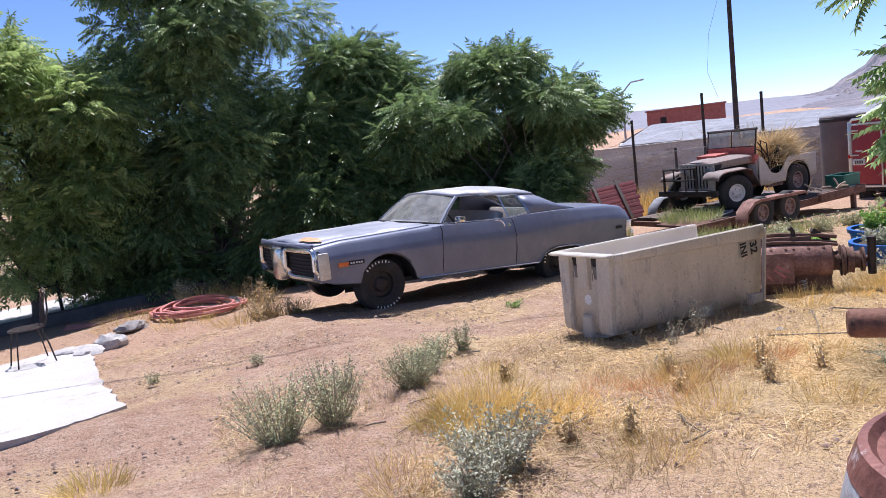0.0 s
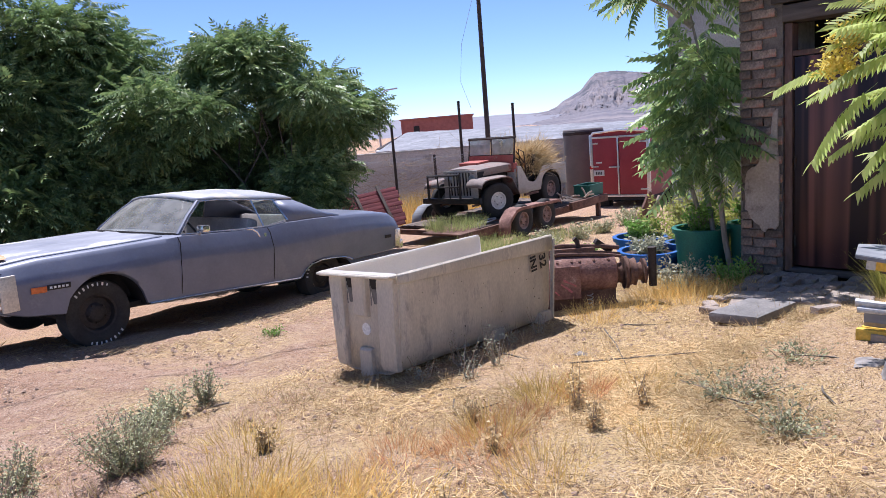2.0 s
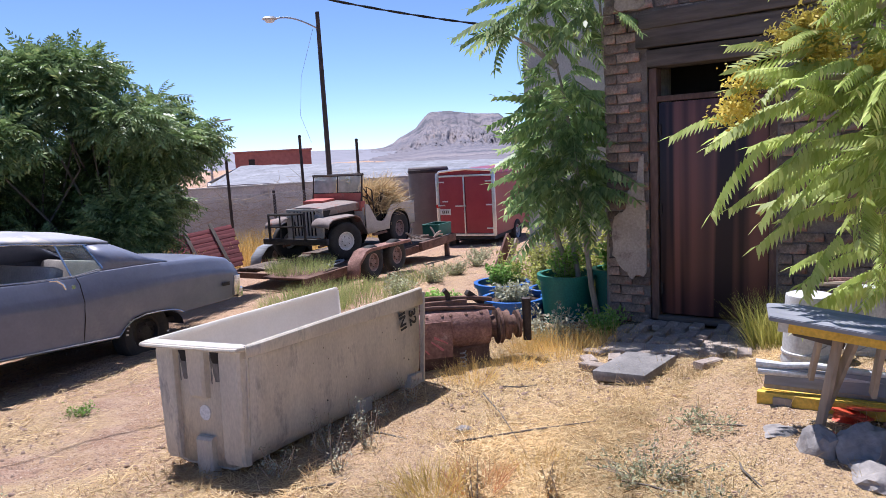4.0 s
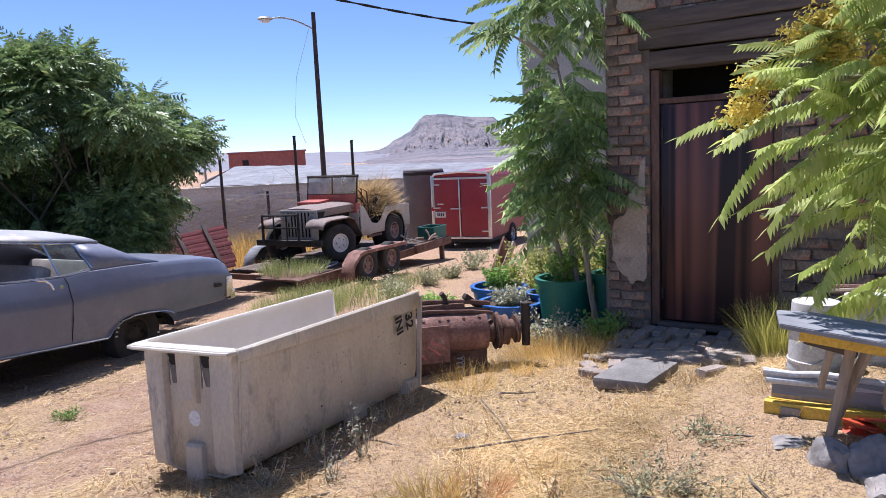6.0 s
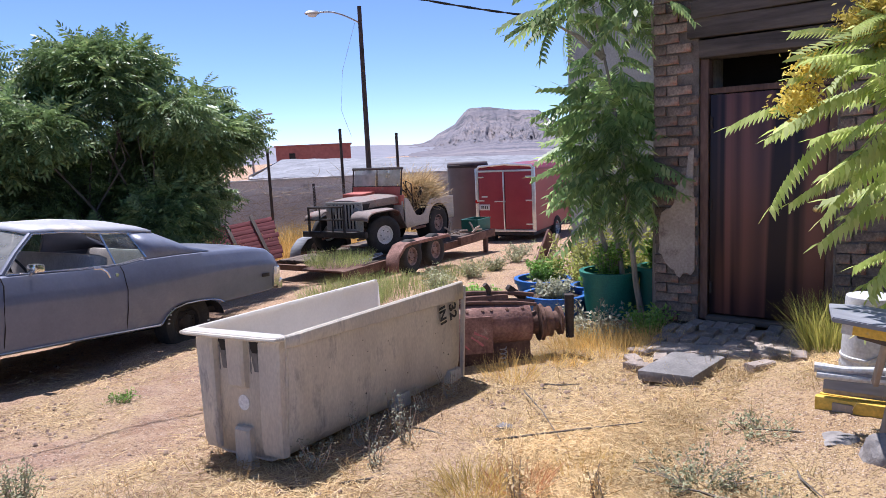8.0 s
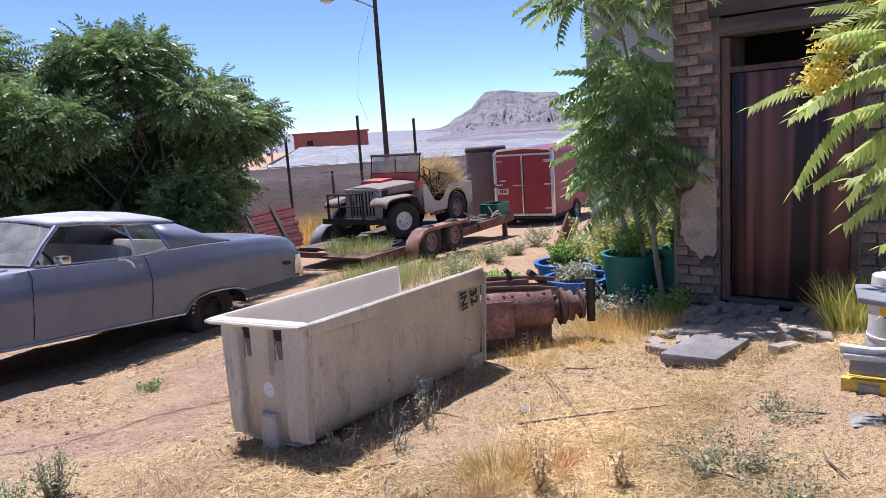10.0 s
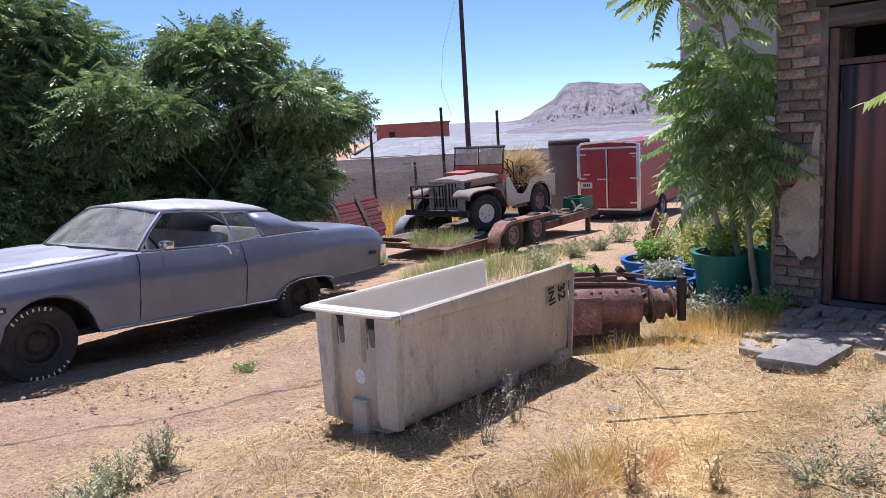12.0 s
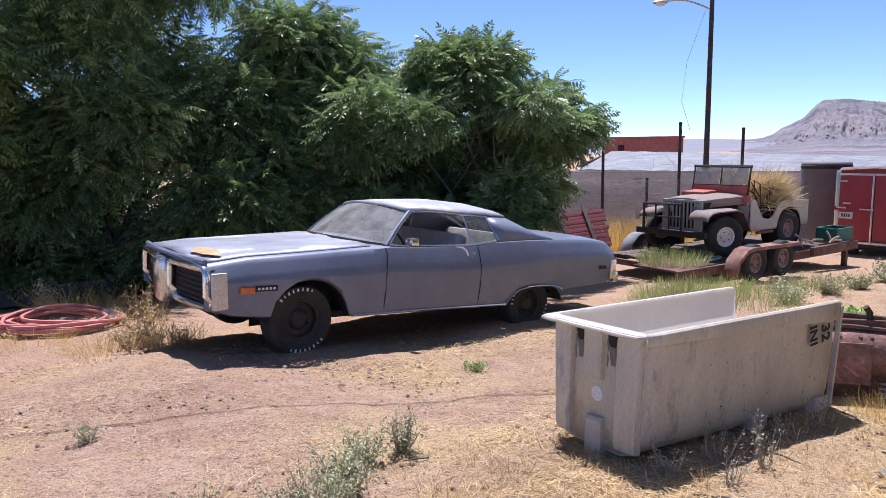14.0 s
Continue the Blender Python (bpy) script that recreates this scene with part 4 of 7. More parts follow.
        for k in np.linspace(-1, 1, 13):
            row.append(Vector((x + 0.11 * (1 - k * k) * (x > -1.4), y * k, z + (mid - z) * (1 - abs(k) ** 2.6))))
        rows.append(row)
    solid(part("roof", loft(rows), ROOFPAINT, car, "dull roof with faded paint"), 0.02, 1)
    for s in (1, -1):
        up = [Vector((-2.335, s * .674, 1.295)), Vector((-2.5, s * .669, 1.29)), Vector((-2.66, s * .662, 1.278)), Vector((-2.82, s * .66, 1.222)), Vector((-3.0, s * .68, 1.125)), Vector((-3.20, s * .72, 1.045))]
        dn = [Vector((-2.40, s * .872, 1.022)), Vector((-2.6, s * .872, 1.028)), Vector((-2.8, s * .87, 1.034)), Vector((-2.95, s * .868, 1.035)), Vector((-3.12, s * .865, 1.036)), Vector((-3.30, s * .86, 1.034))]
        mid = [a.lerp(b, .5) + Vector((0, s * .025, .015)) for a, b in zip(up, dn)]
        solid(part("rear_pillar", loft([up, mid, dn]), CARPAINT, car, smooth=60), 0.015, 1 if s > 0 else -1)
        part("front_pillar", tube([(-0.90, s * .835, 1.0), (-1.08, s * .75, 1.17), (-1.29, s * .66, 1.335)], 0.022, 8), CARPAINT, car)
        part("roof_trim", tube([(-0.93, s * .85, 1.0), (-1.10, s * .765, 1.17), (-1.31, s * .675, 1.335), (-1.6, s * .686, 1.34), (-2.0, s * .69, 1.31), (-2.38, s * .683, 1.285)], 0.008, 6), CHROME, car, "thin chrome drip rail")
        part("window_post", tube([(-2.03, s * .868, 0.99), (-2.0, s * .69, 1.30)], 0.009, 6), CHROME, car)
        part("window_post", tube([(-2.40, s * .868, 1.035), (-2.37, s * .78, 1.16), (-2.33, s * .69, 1.282)], 0.012, 6), CHROME, car)
        q = bmesh.new()
        q.faces.new([q.verts.new(v) for v in ((-2.04, s * .862, 0.995), (-2.395, s * .862, 1.035), (-2.365, s * .775, 1.16), (-2.33, s * .685, 1.28), (-2.01, s * .685, 1.30))])
        part("quarter_glass", q, SIDEGLASS, car, "dusty rear quarter window", 0).visible_shadow = False
        part("belt_trim", tube([(-0.93, s * .868, 1.003), (-1.6, s * .875, 0.992), (-2.06, s * .872, 0.992), (-2.36, s * .868, 1.035)], 0.008, 6), CHROME, car)
        part("sill_trim", tube([(-0.46, s * .945, .345), (-1.3, s * .96, .335), (-2.48, s * .958, .305)], 0.014, 6), CHROME, car, "bright sill moulding")
        arch = [(-2.49, .31), (-2.56, .385), (-2.68, .455), (-2.85, .487), (-3.05, .49), (-3.25, .478), (-3.36, .45), (-3.41, .42)]
        part("arch_trim", tube([(x, s * .965, z) for x, z in arch], 0.009, 6), CHROME, car)
        for x0, x1, zt, zbm in ((-0.83, -0.86, 0.985, 0.36), (-2.07, -2.06, 0.975, 0.32)):
            part("door_gap", tube([(x0, s * (interp(x0, wide) - 0.0405), zbm), (x0, s * (interp(x0, wide) - .004), .55), (x0, s * (interp(x0, wide) + .003), .74), (x1, s * (interp(x1, wide) - .04), .92), (x1, s * (interp(x1, wide) - .085), zt)], 0.005, 5), DARK, car)
    rows = []
    for f in np.linspace(0, 1, 5):
        row = []
        for k in np.linspace(-1, 1, 11):
            lo = Vector((-0.90 + 0.26 * (1 - k * k), k * 0.825, 1.0 + 0.035 * (1 - k * k)))
            hi = Vector((-1.28 + 0.12 * (1 - k * k), k * 0.645, 1.335 + 0.05 * (1 - k * k)))
            row.append(lo.lerp(hi, f) + Vector((0.015, 0, 0.015)) * math.sin(math.pi * f))
        rows.append(row)
    part("windscreen", loft(rows), CARGLASS, car, "dusty curved windscreen with painted-in pale reflection", 60).visible_shadow = False
    rows = [[Vector((-2.67 - 0.54 * f - 0.03 * (1 - k * k), k * (0.64 + .07 * f), 1.278 - 0.235 * f + 0.06 * (1 - k * k) * (1 - f))) for k in np.linspace(-1, 1, 9)] for f in np.linspace(0, 1, 4)]
    part("rear_window", loft(rows), CARGLASS, car, "dusty rear window with painted-in pale reflection", 60).visible_shadow = False
    part("cowl", tube([(-0.905 + 0.27 * (1 - k * k), k * .83, 1.0 + 0.032 * (1 - k * k)) for k in np.linspace(-1, 1, 11)], 0.02, 6), DARK, car)
    # inside: seats and dash, with shade put into near-black boxes
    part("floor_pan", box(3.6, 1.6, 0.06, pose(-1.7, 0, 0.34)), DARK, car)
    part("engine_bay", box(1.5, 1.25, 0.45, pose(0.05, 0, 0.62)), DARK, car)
    # Added black block: stands for under-car shade and hides the far wheel.
    part("underbody_shade_block", box(1.0, 1.1, 0.14, pose(-0.05, 0, 0.38), 0.05), DARK, car)
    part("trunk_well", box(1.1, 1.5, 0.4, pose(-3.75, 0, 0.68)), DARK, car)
    part("dashboard", box(0.3, 1.5, 0.24, pose(-1.0, 0, 0.88), 0.05), BLACKSTEEL, car)
    for x, h in ((-1.85, 0.98), (-2.75, 0.95)):
        part("seat_back", box(0.18, 1.35, 0.58, pose(x - .12, 0, h - 0.18, 0, -14, 0), 0.06), SEAT, car, "pale bench seat")
        part("seat_cushion", box(0.55, 1.35, 0.2, pose(x + .22, 0, h - 0.42), 0.06), SEAT, car)
    sw = [(0.19 * math.cos(a), 0.19 * math.sin(a), 0) for a in [k * math.tau / 24 for k in range(24)]]
    st = part("steering_wheel", tube(sw, 0.012, 6, closed=True), BLACKSTEEL, car)
    st.matrix_local = pose(-1.30, 0.40, 0.97, 0, -62, 0)
    part("spoke", tube([(-.18, 0, 0), (0, 0, -.03), (.18, 0, 0)], 0.01, 6), BLACKSTEEL, st)
    # front: two chrome loops with dark grilles and a body-coloured nose between
    def nose_x(y):
        return 0.95 + 0.08 * (1 - (y / 0.95) ** 2)
    for s in (1, -1):
        y0, y1, z0, z1 = 0.15, 0.90, 0.50, 0.845
        pts, rr = [], 0.07
        for cy, cz, a0 in ((y1 - rr, z1 - rr, 0), (y0 + rr, z1 - rr, 90), (y0 + rr, z0 + rr, 180), (y1 - rr, z0 + rr, 270)):
            for k in range(5):
                a = radians(a0 + k * 22.5)
                y, z = cy + rr * math.cos(a), cz + rr * math.sin(a)
                pts.append((nose_x(y) - 0.02 - 0.05 * (z < .6), s * y, z))
        full = []
        for i in range(len(pts)):
            a, b = Vector(pts[i]), Vector(pts[(i + 1) % len(pts)])
            for k in range(4 if (b - a).length > 0.2 else 1):
                q = a.lerp(b, k / (4 if (b - a).length > 0.2 else 1))
                q.x = nose_x(abs(q.y)) - 0.02 - 0.05 * (q.z < .6)
                full.append(q)
        loop = part("bumper_loop", tube(full, 0.034, 10, closed=True, ref=(1, 0, 0)), CHROME, car, "chrome loop bumper, pitted")
        part("grille_back", box(0.04, 0.74, 0.33, pose(nose_x(0.5) - 0.10, s * 0.52, 0.67, 0, 0, s * 4.5)), DARK, car)
        for k in range(6):
            part("grille_bar", box(0.02, 0.66, 0.012, pose(nose_x(0.5) - 0.075, s * 0.525, 0.56 + k * 0.045, 0, 0, s * 4.5), 0.003), STEELPOST, loop)
        part("bumper_end", box(0.14, 0.035, 0.32, pose(0.845, s * 0.955, 0.657, 0, 3, 0), 0.015), ENDCAP, car, "pale corroded bumper end")
        part("side_marker", box(0.135, 0.012, 0.055, pose(0.60, s * 0.968, 0.655), 0.004), REDTRIM, car, "orange-red side marker")
        part("emblem", box(0.21, 0.010, 0.05, pose(0.425, s * 0.970, 0.665), 0.004), BLACKSTEEL, car, "dark badge strip with pale bars")
        for k in range(5):
            part("badge_bar", box(0.022, 0.006, 0.02, pose(0.50 - k * 0.036, s * 0.976, 0.665)), WHITE, car, smooth=0)
        part("tail_marker", box(0.13, 0.01, 0.045, pose(-4.18, s * 0.945, 0.66), 0.003), BLACKSTEEL, car)
        part("tail_lamp", box(0.02, 0.7, 0.10, pose(-4.465, s * 0.48, 0.60), 0.004), LENSRED, car)
        part("rear_bumper_end", box(0.12, 0.05, 0.26, pose(-4.42, s * 0.90, 0.62), 0.015), CHROME, car, "pale rear bumper end")
    part("nose_piece", box(0.16, 0.24, 0.42, pose(nose_x(0) - 0.01, 0, 0.655, 0, 6, 0), 0.05), CHROME, car, "dull chrome nose between the grilles")
    part("hood_lip", tube([(nose_x(y) - 0.035, y, 0.895) for y in np.linspace(-0.84, 0.84, 15)], 0.026, 8), CARPAINT, car)
    part("valance", box(0.06, 1.62, 0.09, pose(0.80, 0, 0.475), 0.03), CARPAINT, car)
    part("rear_bumper", box(0.10, 1.86, 0.14, pose(-4.48, 0, 0.52), 0.03), CHROME, car)
    # mirror, handle, key lock
    mir = part("mirror", box(0.10, 0.12, 0.075, pose(-1.13, 0.97, 1.05), 0.02), CHROME, car, "chrome door mirror")
    part("mirror_stem", tube([(-1.12, 0.90, 0.98), (-1.13, 0.95, 1.03)], 0.014, 6), CHROME, mir)
    part("door_handle", tube([(-1.74, .925, 0.985), (-1.80, .95, 0.98), (-1.86, .955, 0.94), (-1.89, .955, 0.885)], 0.012, 6), CHROME, car, "bent chrome door handle")
    part("lock", cone(0.02, 0.02, 0.01, pose(-1.97, 0.962, 0.90, 90), 12), CHROME, car)
    for s in (1, -1):
        wheel(car, pose(0.03, s * 0.765, 0.325, -90 * s) @ pose(0, 0, 0, 0, 0, 12))
        wheel(car, pose(-2.98, s * 0.74, 0.25, -90 * s) @ pose(0, 0, 0, 0, 0, 50))
        # Shade inside the arches is put into these near-black liners.
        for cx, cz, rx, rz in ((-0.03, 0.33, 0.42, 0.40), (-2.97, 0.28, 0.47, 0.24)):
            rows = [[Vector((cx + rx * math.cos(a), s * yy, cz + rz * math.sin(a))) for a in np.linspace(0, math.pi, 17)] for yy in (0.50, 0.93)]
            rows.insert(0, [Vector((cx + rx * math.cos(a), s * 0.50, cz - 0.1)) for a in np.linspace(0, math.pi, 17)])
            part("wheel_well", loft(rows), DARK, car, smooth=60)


coupe()

# ---- old open 4x4 on a flatbed trailer ----
BEIGE = surface("chalky_beige_paint", (0.38, 0.345, 0.30), (0.52, 0.485, 0.43), 3, 0.8, bump=0.15, fine=45, spot=(0.30, 0.22, 0.17), spot_scale=3, spot_at=0.6)
REDPAINT = surface("faded_red_paint", (0.34, 0.075, 0.055), (0.46, 0.13, 0.10), 3, 0.7, bump=0.1, fine=45, spot=(0.30, 0.20, 0.16), spot_scale=4, spot_at=0.6)
RUST = surface("rusty_steel", (0.11, 0.06, 0.045), (0.23, 0.135, 0.10), 7, 0.9, 0.15, bump=0.5, fine=60, spot=(0.09, 0.05, 0.04), spot_scale=6, spot_at=0.57)
REDRUST = surface("rust_over_red_paint", (0.15, 0.075, 0.06), (0.32, 0.18, 0.145), 6, 0.88, bump=0.6, fine=50, spot=(0.42, 0.30, 0.245), spot_scale=6, spot_at=0.60, grainy=0.25)
TRAILERRED = surface("glossy_maroon_panel", (0.25, 0.03, 0.04), (0.31, 0.045, 0.055), 1.2, 0.4, bump=0.01, fine=30, grainy=0.04)
ALU = surface("brushed_aluminium", (0.62, 0.62, 0.62), (0.74, 0.74, 0.74), 4, 0.35, 0.85, bump=0.05)
PLANK = surface("grey_deck_plank", (0.08, 0.06, 0.05), (0.17, 0.13, 0.10), 5, 0.9, bump=0.5, fine=30, stretch=(0.2, 1, 1), vary=0.2)
REDPLANK = surface("dark_red_plank", (0.12, 0.03, 0.035), (0.22, 0.06, 0.06), 5, 0.85, bump=0.5, fine=30, stretch=(0.2, 1, 1), vary=0.25)
RIMWHITE = surface("dirty_white_rim", (0.66, 0.62, 0.57), (0.78, 0.75, 0.70), 8, 0.75, bump=0.1, spot=(0.3, 0.16, 0.1), spot_scale=8, spot_at=0.6)
RIMRUST = surface("rust_red_rim", (0.15, 0.075, 0.06), (0.36, 0.27, 0.235), 9, 0.85, bump=0.2)
OLDGLASS = glass("cloudy_glass", (0.85, 0.88, 0.88), 0.08, 0.5)
GREENPLASTIC = surface("dark_green_plastic", (0.02, 0.10, 0.075), (0.03, 0.14, 0.10), 3, 0.5, bump=0.05)
TEAL = surface("teal_pot_plastic", (0.015, 0.14, 0.11), (0.025, 0.19, 0.145), 3, 0.5, bump=0.05)
BLUE = surface("blue_tub_plastic", (0.02, 0.10, 0.36), (0.04, 0.16, 0.46), 3, 0.45, bump=0.05)
SOIL = surface("dark_soil", (0.05, 0.035, 0.025), (0.10, 0.07, 0.05), 10, 1.0, bump=0.8)
WHITEPLASTIC = surface("dusty_white_plastic", (0.48, 0.48, 0.48), (0.60, 0.60, 0.59), 4, 0.5, bump=0.05, spot=(0.5, 0.47, 0.43), spot_scale=5, spot_at=0.6)
YELLOW = surface("worn_yellow_paint", (0.62, 0.38, 0.05), (0.78, 0.52, 0.09), 5, 0.6, bump=0.15, spot=(0.5, 0.42, 0.3), spot_scale=8, spot_at=0.63)
GREYBOARD = surface("weathered_grey_board", (0.21, 0.22, 0.24), (0.33, 0.335, 0.35), 4, 0.85, bump=0.4, fine=30, stretch=(1, 0.15, 1), spot=(0.36, 0.33, 0.3), spot_scale=4, spot_at=0.6)
BAREWOOD = surface("sun_bleached_wood", (0.30, 0.24, 0.18), (0.43, 0.35, 0.27), 6, 0.85, bump=0.4, fine=30, stretch=(1, 1, 0.15))
STONE = surface("grey_field_stone", (0.19, 0.175, 0.165), (0.34, 0.315, 0.29), 6, 0.95, bump=0.7, fine=30)
HOSE = surface("faded_red_hose", (0.46, 0.15, 0.13), (0.60, 0.24, 0.20), 6, 0.6, bump=0.1)
MATGREY = surface("dusty_black_mat", (0.14, 0.135, 0.13), (0.24, 0.225, 0.215), 5, 0.9, bump=0.3, spot=(0.28, 0.25, 0.22), spot_scale=4, spot_at=0.58)
ORANGE = surface("orange_red_plastic", (0.55, 0.07, 0.03), (0.66, 0.11, 0.05), 5, 0.5, bump=0.05)


# Worn paint, darkened from beige so the colour carries the fenders' shade.
FENDER = surface("worn_shade_darkened_brown", (0.17, 0.135, 0.12), (0.32, 0.265, 0.235), 3, 0.8, bump=0.15, fine=45, spot=(0.24, 0.10, 0.075), spot_scale=3, spot_at=0.55)


def open_4x4():
    j = thing("jeep", pose(10.88, 11.52, -0.525, 0, 0, 187.3), "chalky beige and red open off-road vehicle on a trailer", "vehicle")
    for s in (1, -1):
        # flat front fenders with a rounded drop behind the wheel
        prof = [(0.60, 0.69), (0.56, 0.77), (0.46, 0.82), (0.30, 0.838), (-0.28, 0.838), (-0.44, 0.79), (-0.56, 0.62), (-0.70, 0.42)]
        rows = [[Vector((x, s * y, z - (0.02 if y > .7 else 0))) for x, z in prof] for y in (0.36, 0.60, 0.73, 0.745)]
        rows.append([Vector((x, s * .745, z - 0.035)) for x, z in prof])
        solid(part("front_fender", loft(rows), FENDER, j, smooth=40), 0.012, 1 if s < 0 else -1)
        # side of the tub with a scooped doorway and rear wheel cut-out
        xs = np.linspace(-0.72, -2.66, 60)
        up = lambda x: interp(x, [(-0.72, 0.98), (-0.86, 0.97), (-0.98, 0.78), (-1.1, 0.62), (-1.3, 0.58), (-1.45, 0.62), (-1.6, 0.80), (-1.72, 0.89), (-1.9, 0.905), (-2.66, 0.895)])
        dn = lambda x: max(interp(x, [(-0.72, 0.40), (-1.5, 0.40), (-2.4, 0.42), (-2.66, 0.42)]), 0.37 + 0.42 * math.sqrt(max(0, 1 - ((x + 2.0) / 0.41) ** 2)) ** 0.8 if abs(x + 2.0) < 0.41 else 0)
        rows = [[Vector((x, s * 0.70, dn(x) + (up(x) - dn(x)) * f)) for f in (0, .3, .6, .93, 1)] for x in xs]
        solid(part("tub_side", loft(rows), BEIGE, j, smooth=40), 0.02, 0)
        part("tub_rail", tube([(x, s * .70, up(x)) for x in xs[::3]], 0.014, 6), BEIGE, j)
        part("rear_arch", lathe([(0.42, -0.16), (0.43, 0.16)], 24, pose(-2.0, s * 0.55, 0.37, 90)), DARK, j)
        part("headlight", lathe([(0.001, 0.05), (0.06, 0.04), (0.085, 0.01), (0.085, -0.05)], 18, pose(0.30, s * 0.30, 0.84, 0, 90, 0)), GALV, j, "round headlamp")
        part("step", box(0.5, 0.06, 0.05, pose(-1.2, s * 0.70, 0.36), 0.01), RUST, j)
        for x, mat_r, turn in ((0.0, RIMWHITE, -6), (-2.03, RIMRUST, 0)):
            wheel(j, pose(x, s * 0.62, 0.362, -90 * s) @ pose(0, 0, 0, 0, 0, 20) if x < -1 else pose(x, s * 0.66, 0.362, 0, 0, -22) @ pose(0, 0, 0, -90 * s, 0, 0), 0.362, 0.17, 0.178, mat_r, False)
        part("leaf_spring", box(1.0, 0.05, 0.04, pose(0.0, s * .42, .33, 0, 2, 0), 0.01), RUST, j)
    hood_rows = []
    for x, w, z in ((0.30, 0.40, 0.985), (0.0, 0.45, 1.005), (-0.4, 0.52, 1.02), (-0.74, 0.58, 1.03)):
        hood_rows.append([Vector((x, w * k, z + 0.045 * (1 - abs(k) ** 3) - (0.13 if abs(k) == 1 else 0))) for k in (-1, -.97, -.8, -.4, 0, .4, .8, .97, 1)])
    hood_rows.insert(0, [v + Vector((0.02, 0, -0.06)) for v in hood_rows[0]])
    solid(part("hood", loft(hood_rows), FENDER, j, "faded red-brown hood", 40), 0.012, 1)
    # Solid near-black filler in place of the shade under the hood.
    part("engine_side", box(1.0, 0.88, 0.45, pose(-0.22, 0, 0.74)), DARK, j)
    # slotted grille
    for k in range(8):
        part("grille_bar", box(0.03, 0.028, 0.48, pose(0.32, -0.28 + k * 0.08, 0.73), 0.006), BEIGE, j)
    for z in (0.985, 0.47):
        part("grille_rail", box(0.04, 0.86, 0.05, pose(0.31, 0, z), 0.012), BEIGE, j)
    for s in (1, -1):
        part("grille_side", box(0.03, 0.14, 0.5, pose(0.31, s * .365, 0.73), 0.01), BEIGE, j)
    part("radiator", box(0.03, 0.75, 0.5, pose(0.25, 0, 0.73)), DARK, j)
    part("front_bumper", box(0.09, 1.5, 0.11, pose(0.58, -0.05, 0.42), 0.012), BLACKSTEEL, j, "black channel bumper")
    guard = part("brush_guard", tube([(0.62, -0.62, 0.42), (0.62, -0.62, 0.93), (0.62, 0.22, 0.95), (0.62, 0.22, 0.42)], 0.03, 6), BLACKSTEEL, j, "black square brush guard")
    for y in (-0.35, -0.05):
        part("guard_bar", tube([(0.62, y, 0.42), (0.62, y, 0.94)], 0.015, 6), BLACKSTEEL, guard)
    part("guard_bar", tube([(0.62, -0.62, 0.70), (0.62, 0.22, 0.71)], 0.02, 6), BLACKSTEEL, guard)
    # cowl, windscreen
    part("cowl", box(0.16, 1.26, 0.2, pose(-0.78, 0, 0.96), 0.03), REDPAINT, j, "faded red cowl")
    ws = part("windscreen_frame", tube([(-0.76, -0.60, 1.02), (-0.84, -0.60, 1.58), (-0.84, 0.60, 1.58), (-0.76, 0.60, 1.02)], 0.026, 6), STEELPOST, j, "dark windscreen frame with a red lower panel")
    part("lower_panel", box(0.03, 1.18, 0.19, pose(-0.775, 0, 1.13, 0, -8, 0), 0.008), REDPAINT, ws)
    part("frame_bar", tube([(-0.80, 0, 1.2), (-0.84, 0, 1.58)], 0.016, 6), STEELPOST, ws)
    part("frame_bar", tube([(-0.79, -.6, 1.225), (-0.79, .6, 1.225)], 0.016, 6), STEELPOST, ws)
    part("frame_bar", tube([(-0.845, -.62, 1.585), (-0.845, .62, 1.585)], 0.028, 6), STEELPOST, ws)
    for y in (-0.3, 0.3):
        part("pane", box(0.006, 0.54, 0.32, pose(-0.815, y, 1.40, 0, -8, 0)), OLDGLASS, ws, "cloudy glass pane").visible_shadow = False
    part("toolbox_lid", box(0.42, 0.5, 0.07, pose(-0.5, -0.25, 1.09, 0, 3, 0), 0.015), REDPAINT, j)
    part("tub_floor", box(1.9, 1.36, 0.04, pose(-1.7, 0, 0.5)), DARK, j)
    part("tailgate", box(0.03, 1.36, 0.45, pose(-2.64, 0, 0.66), 0.01), BEIGE, j)
    part("firewall", box(0.03, 1.3, 0.5, pose(-0.74, 0, 0.68)), BEIGE, j)
    for y in (0.33, -0.33):
        part("seat_back", box(0.1, 0.42, 0.5, pose(-1.62, y, 0.92, 0, -12, 0), 0.04), BLACKSTEEL, j)
        part("seat_cushion", box(0.42, 0.44, 0.12, pose(-1.38, y, 0.66), 0.04), BLACKSTEEL, j)
    sw = part("steering_wheel", tube([(0.2 * math.cos(k * math.tau / 20), 0.2 * math.sin(k * math.tau / 20), 0) for k in range(20)], 0.013, 6, closed=True), BLACKSTEEL, j)
    sw.matrix_local = pose(-1.12, 0.34, 1.02, 0, -50, 0)
    part("windscreen_arm", tube([(-0.83, 0.62, 1.3), (-1.06, 0.66, 1.02)], 0.012, 6), STEELPOST, j)
    part("seat_frame", tube([(-1.05, 0.60, 0.7), (-0.92, 0.62, 1.33), (-1.15, 0.60, 1.25), (-1.2, 0.60, 0.7)], 0.014, 6), STEELPOST, j)
    part("chassis", box(3.0, 0.7, 0.12, pose(-1.0, 0, 0.40)), RUST, j)


open_4x4()


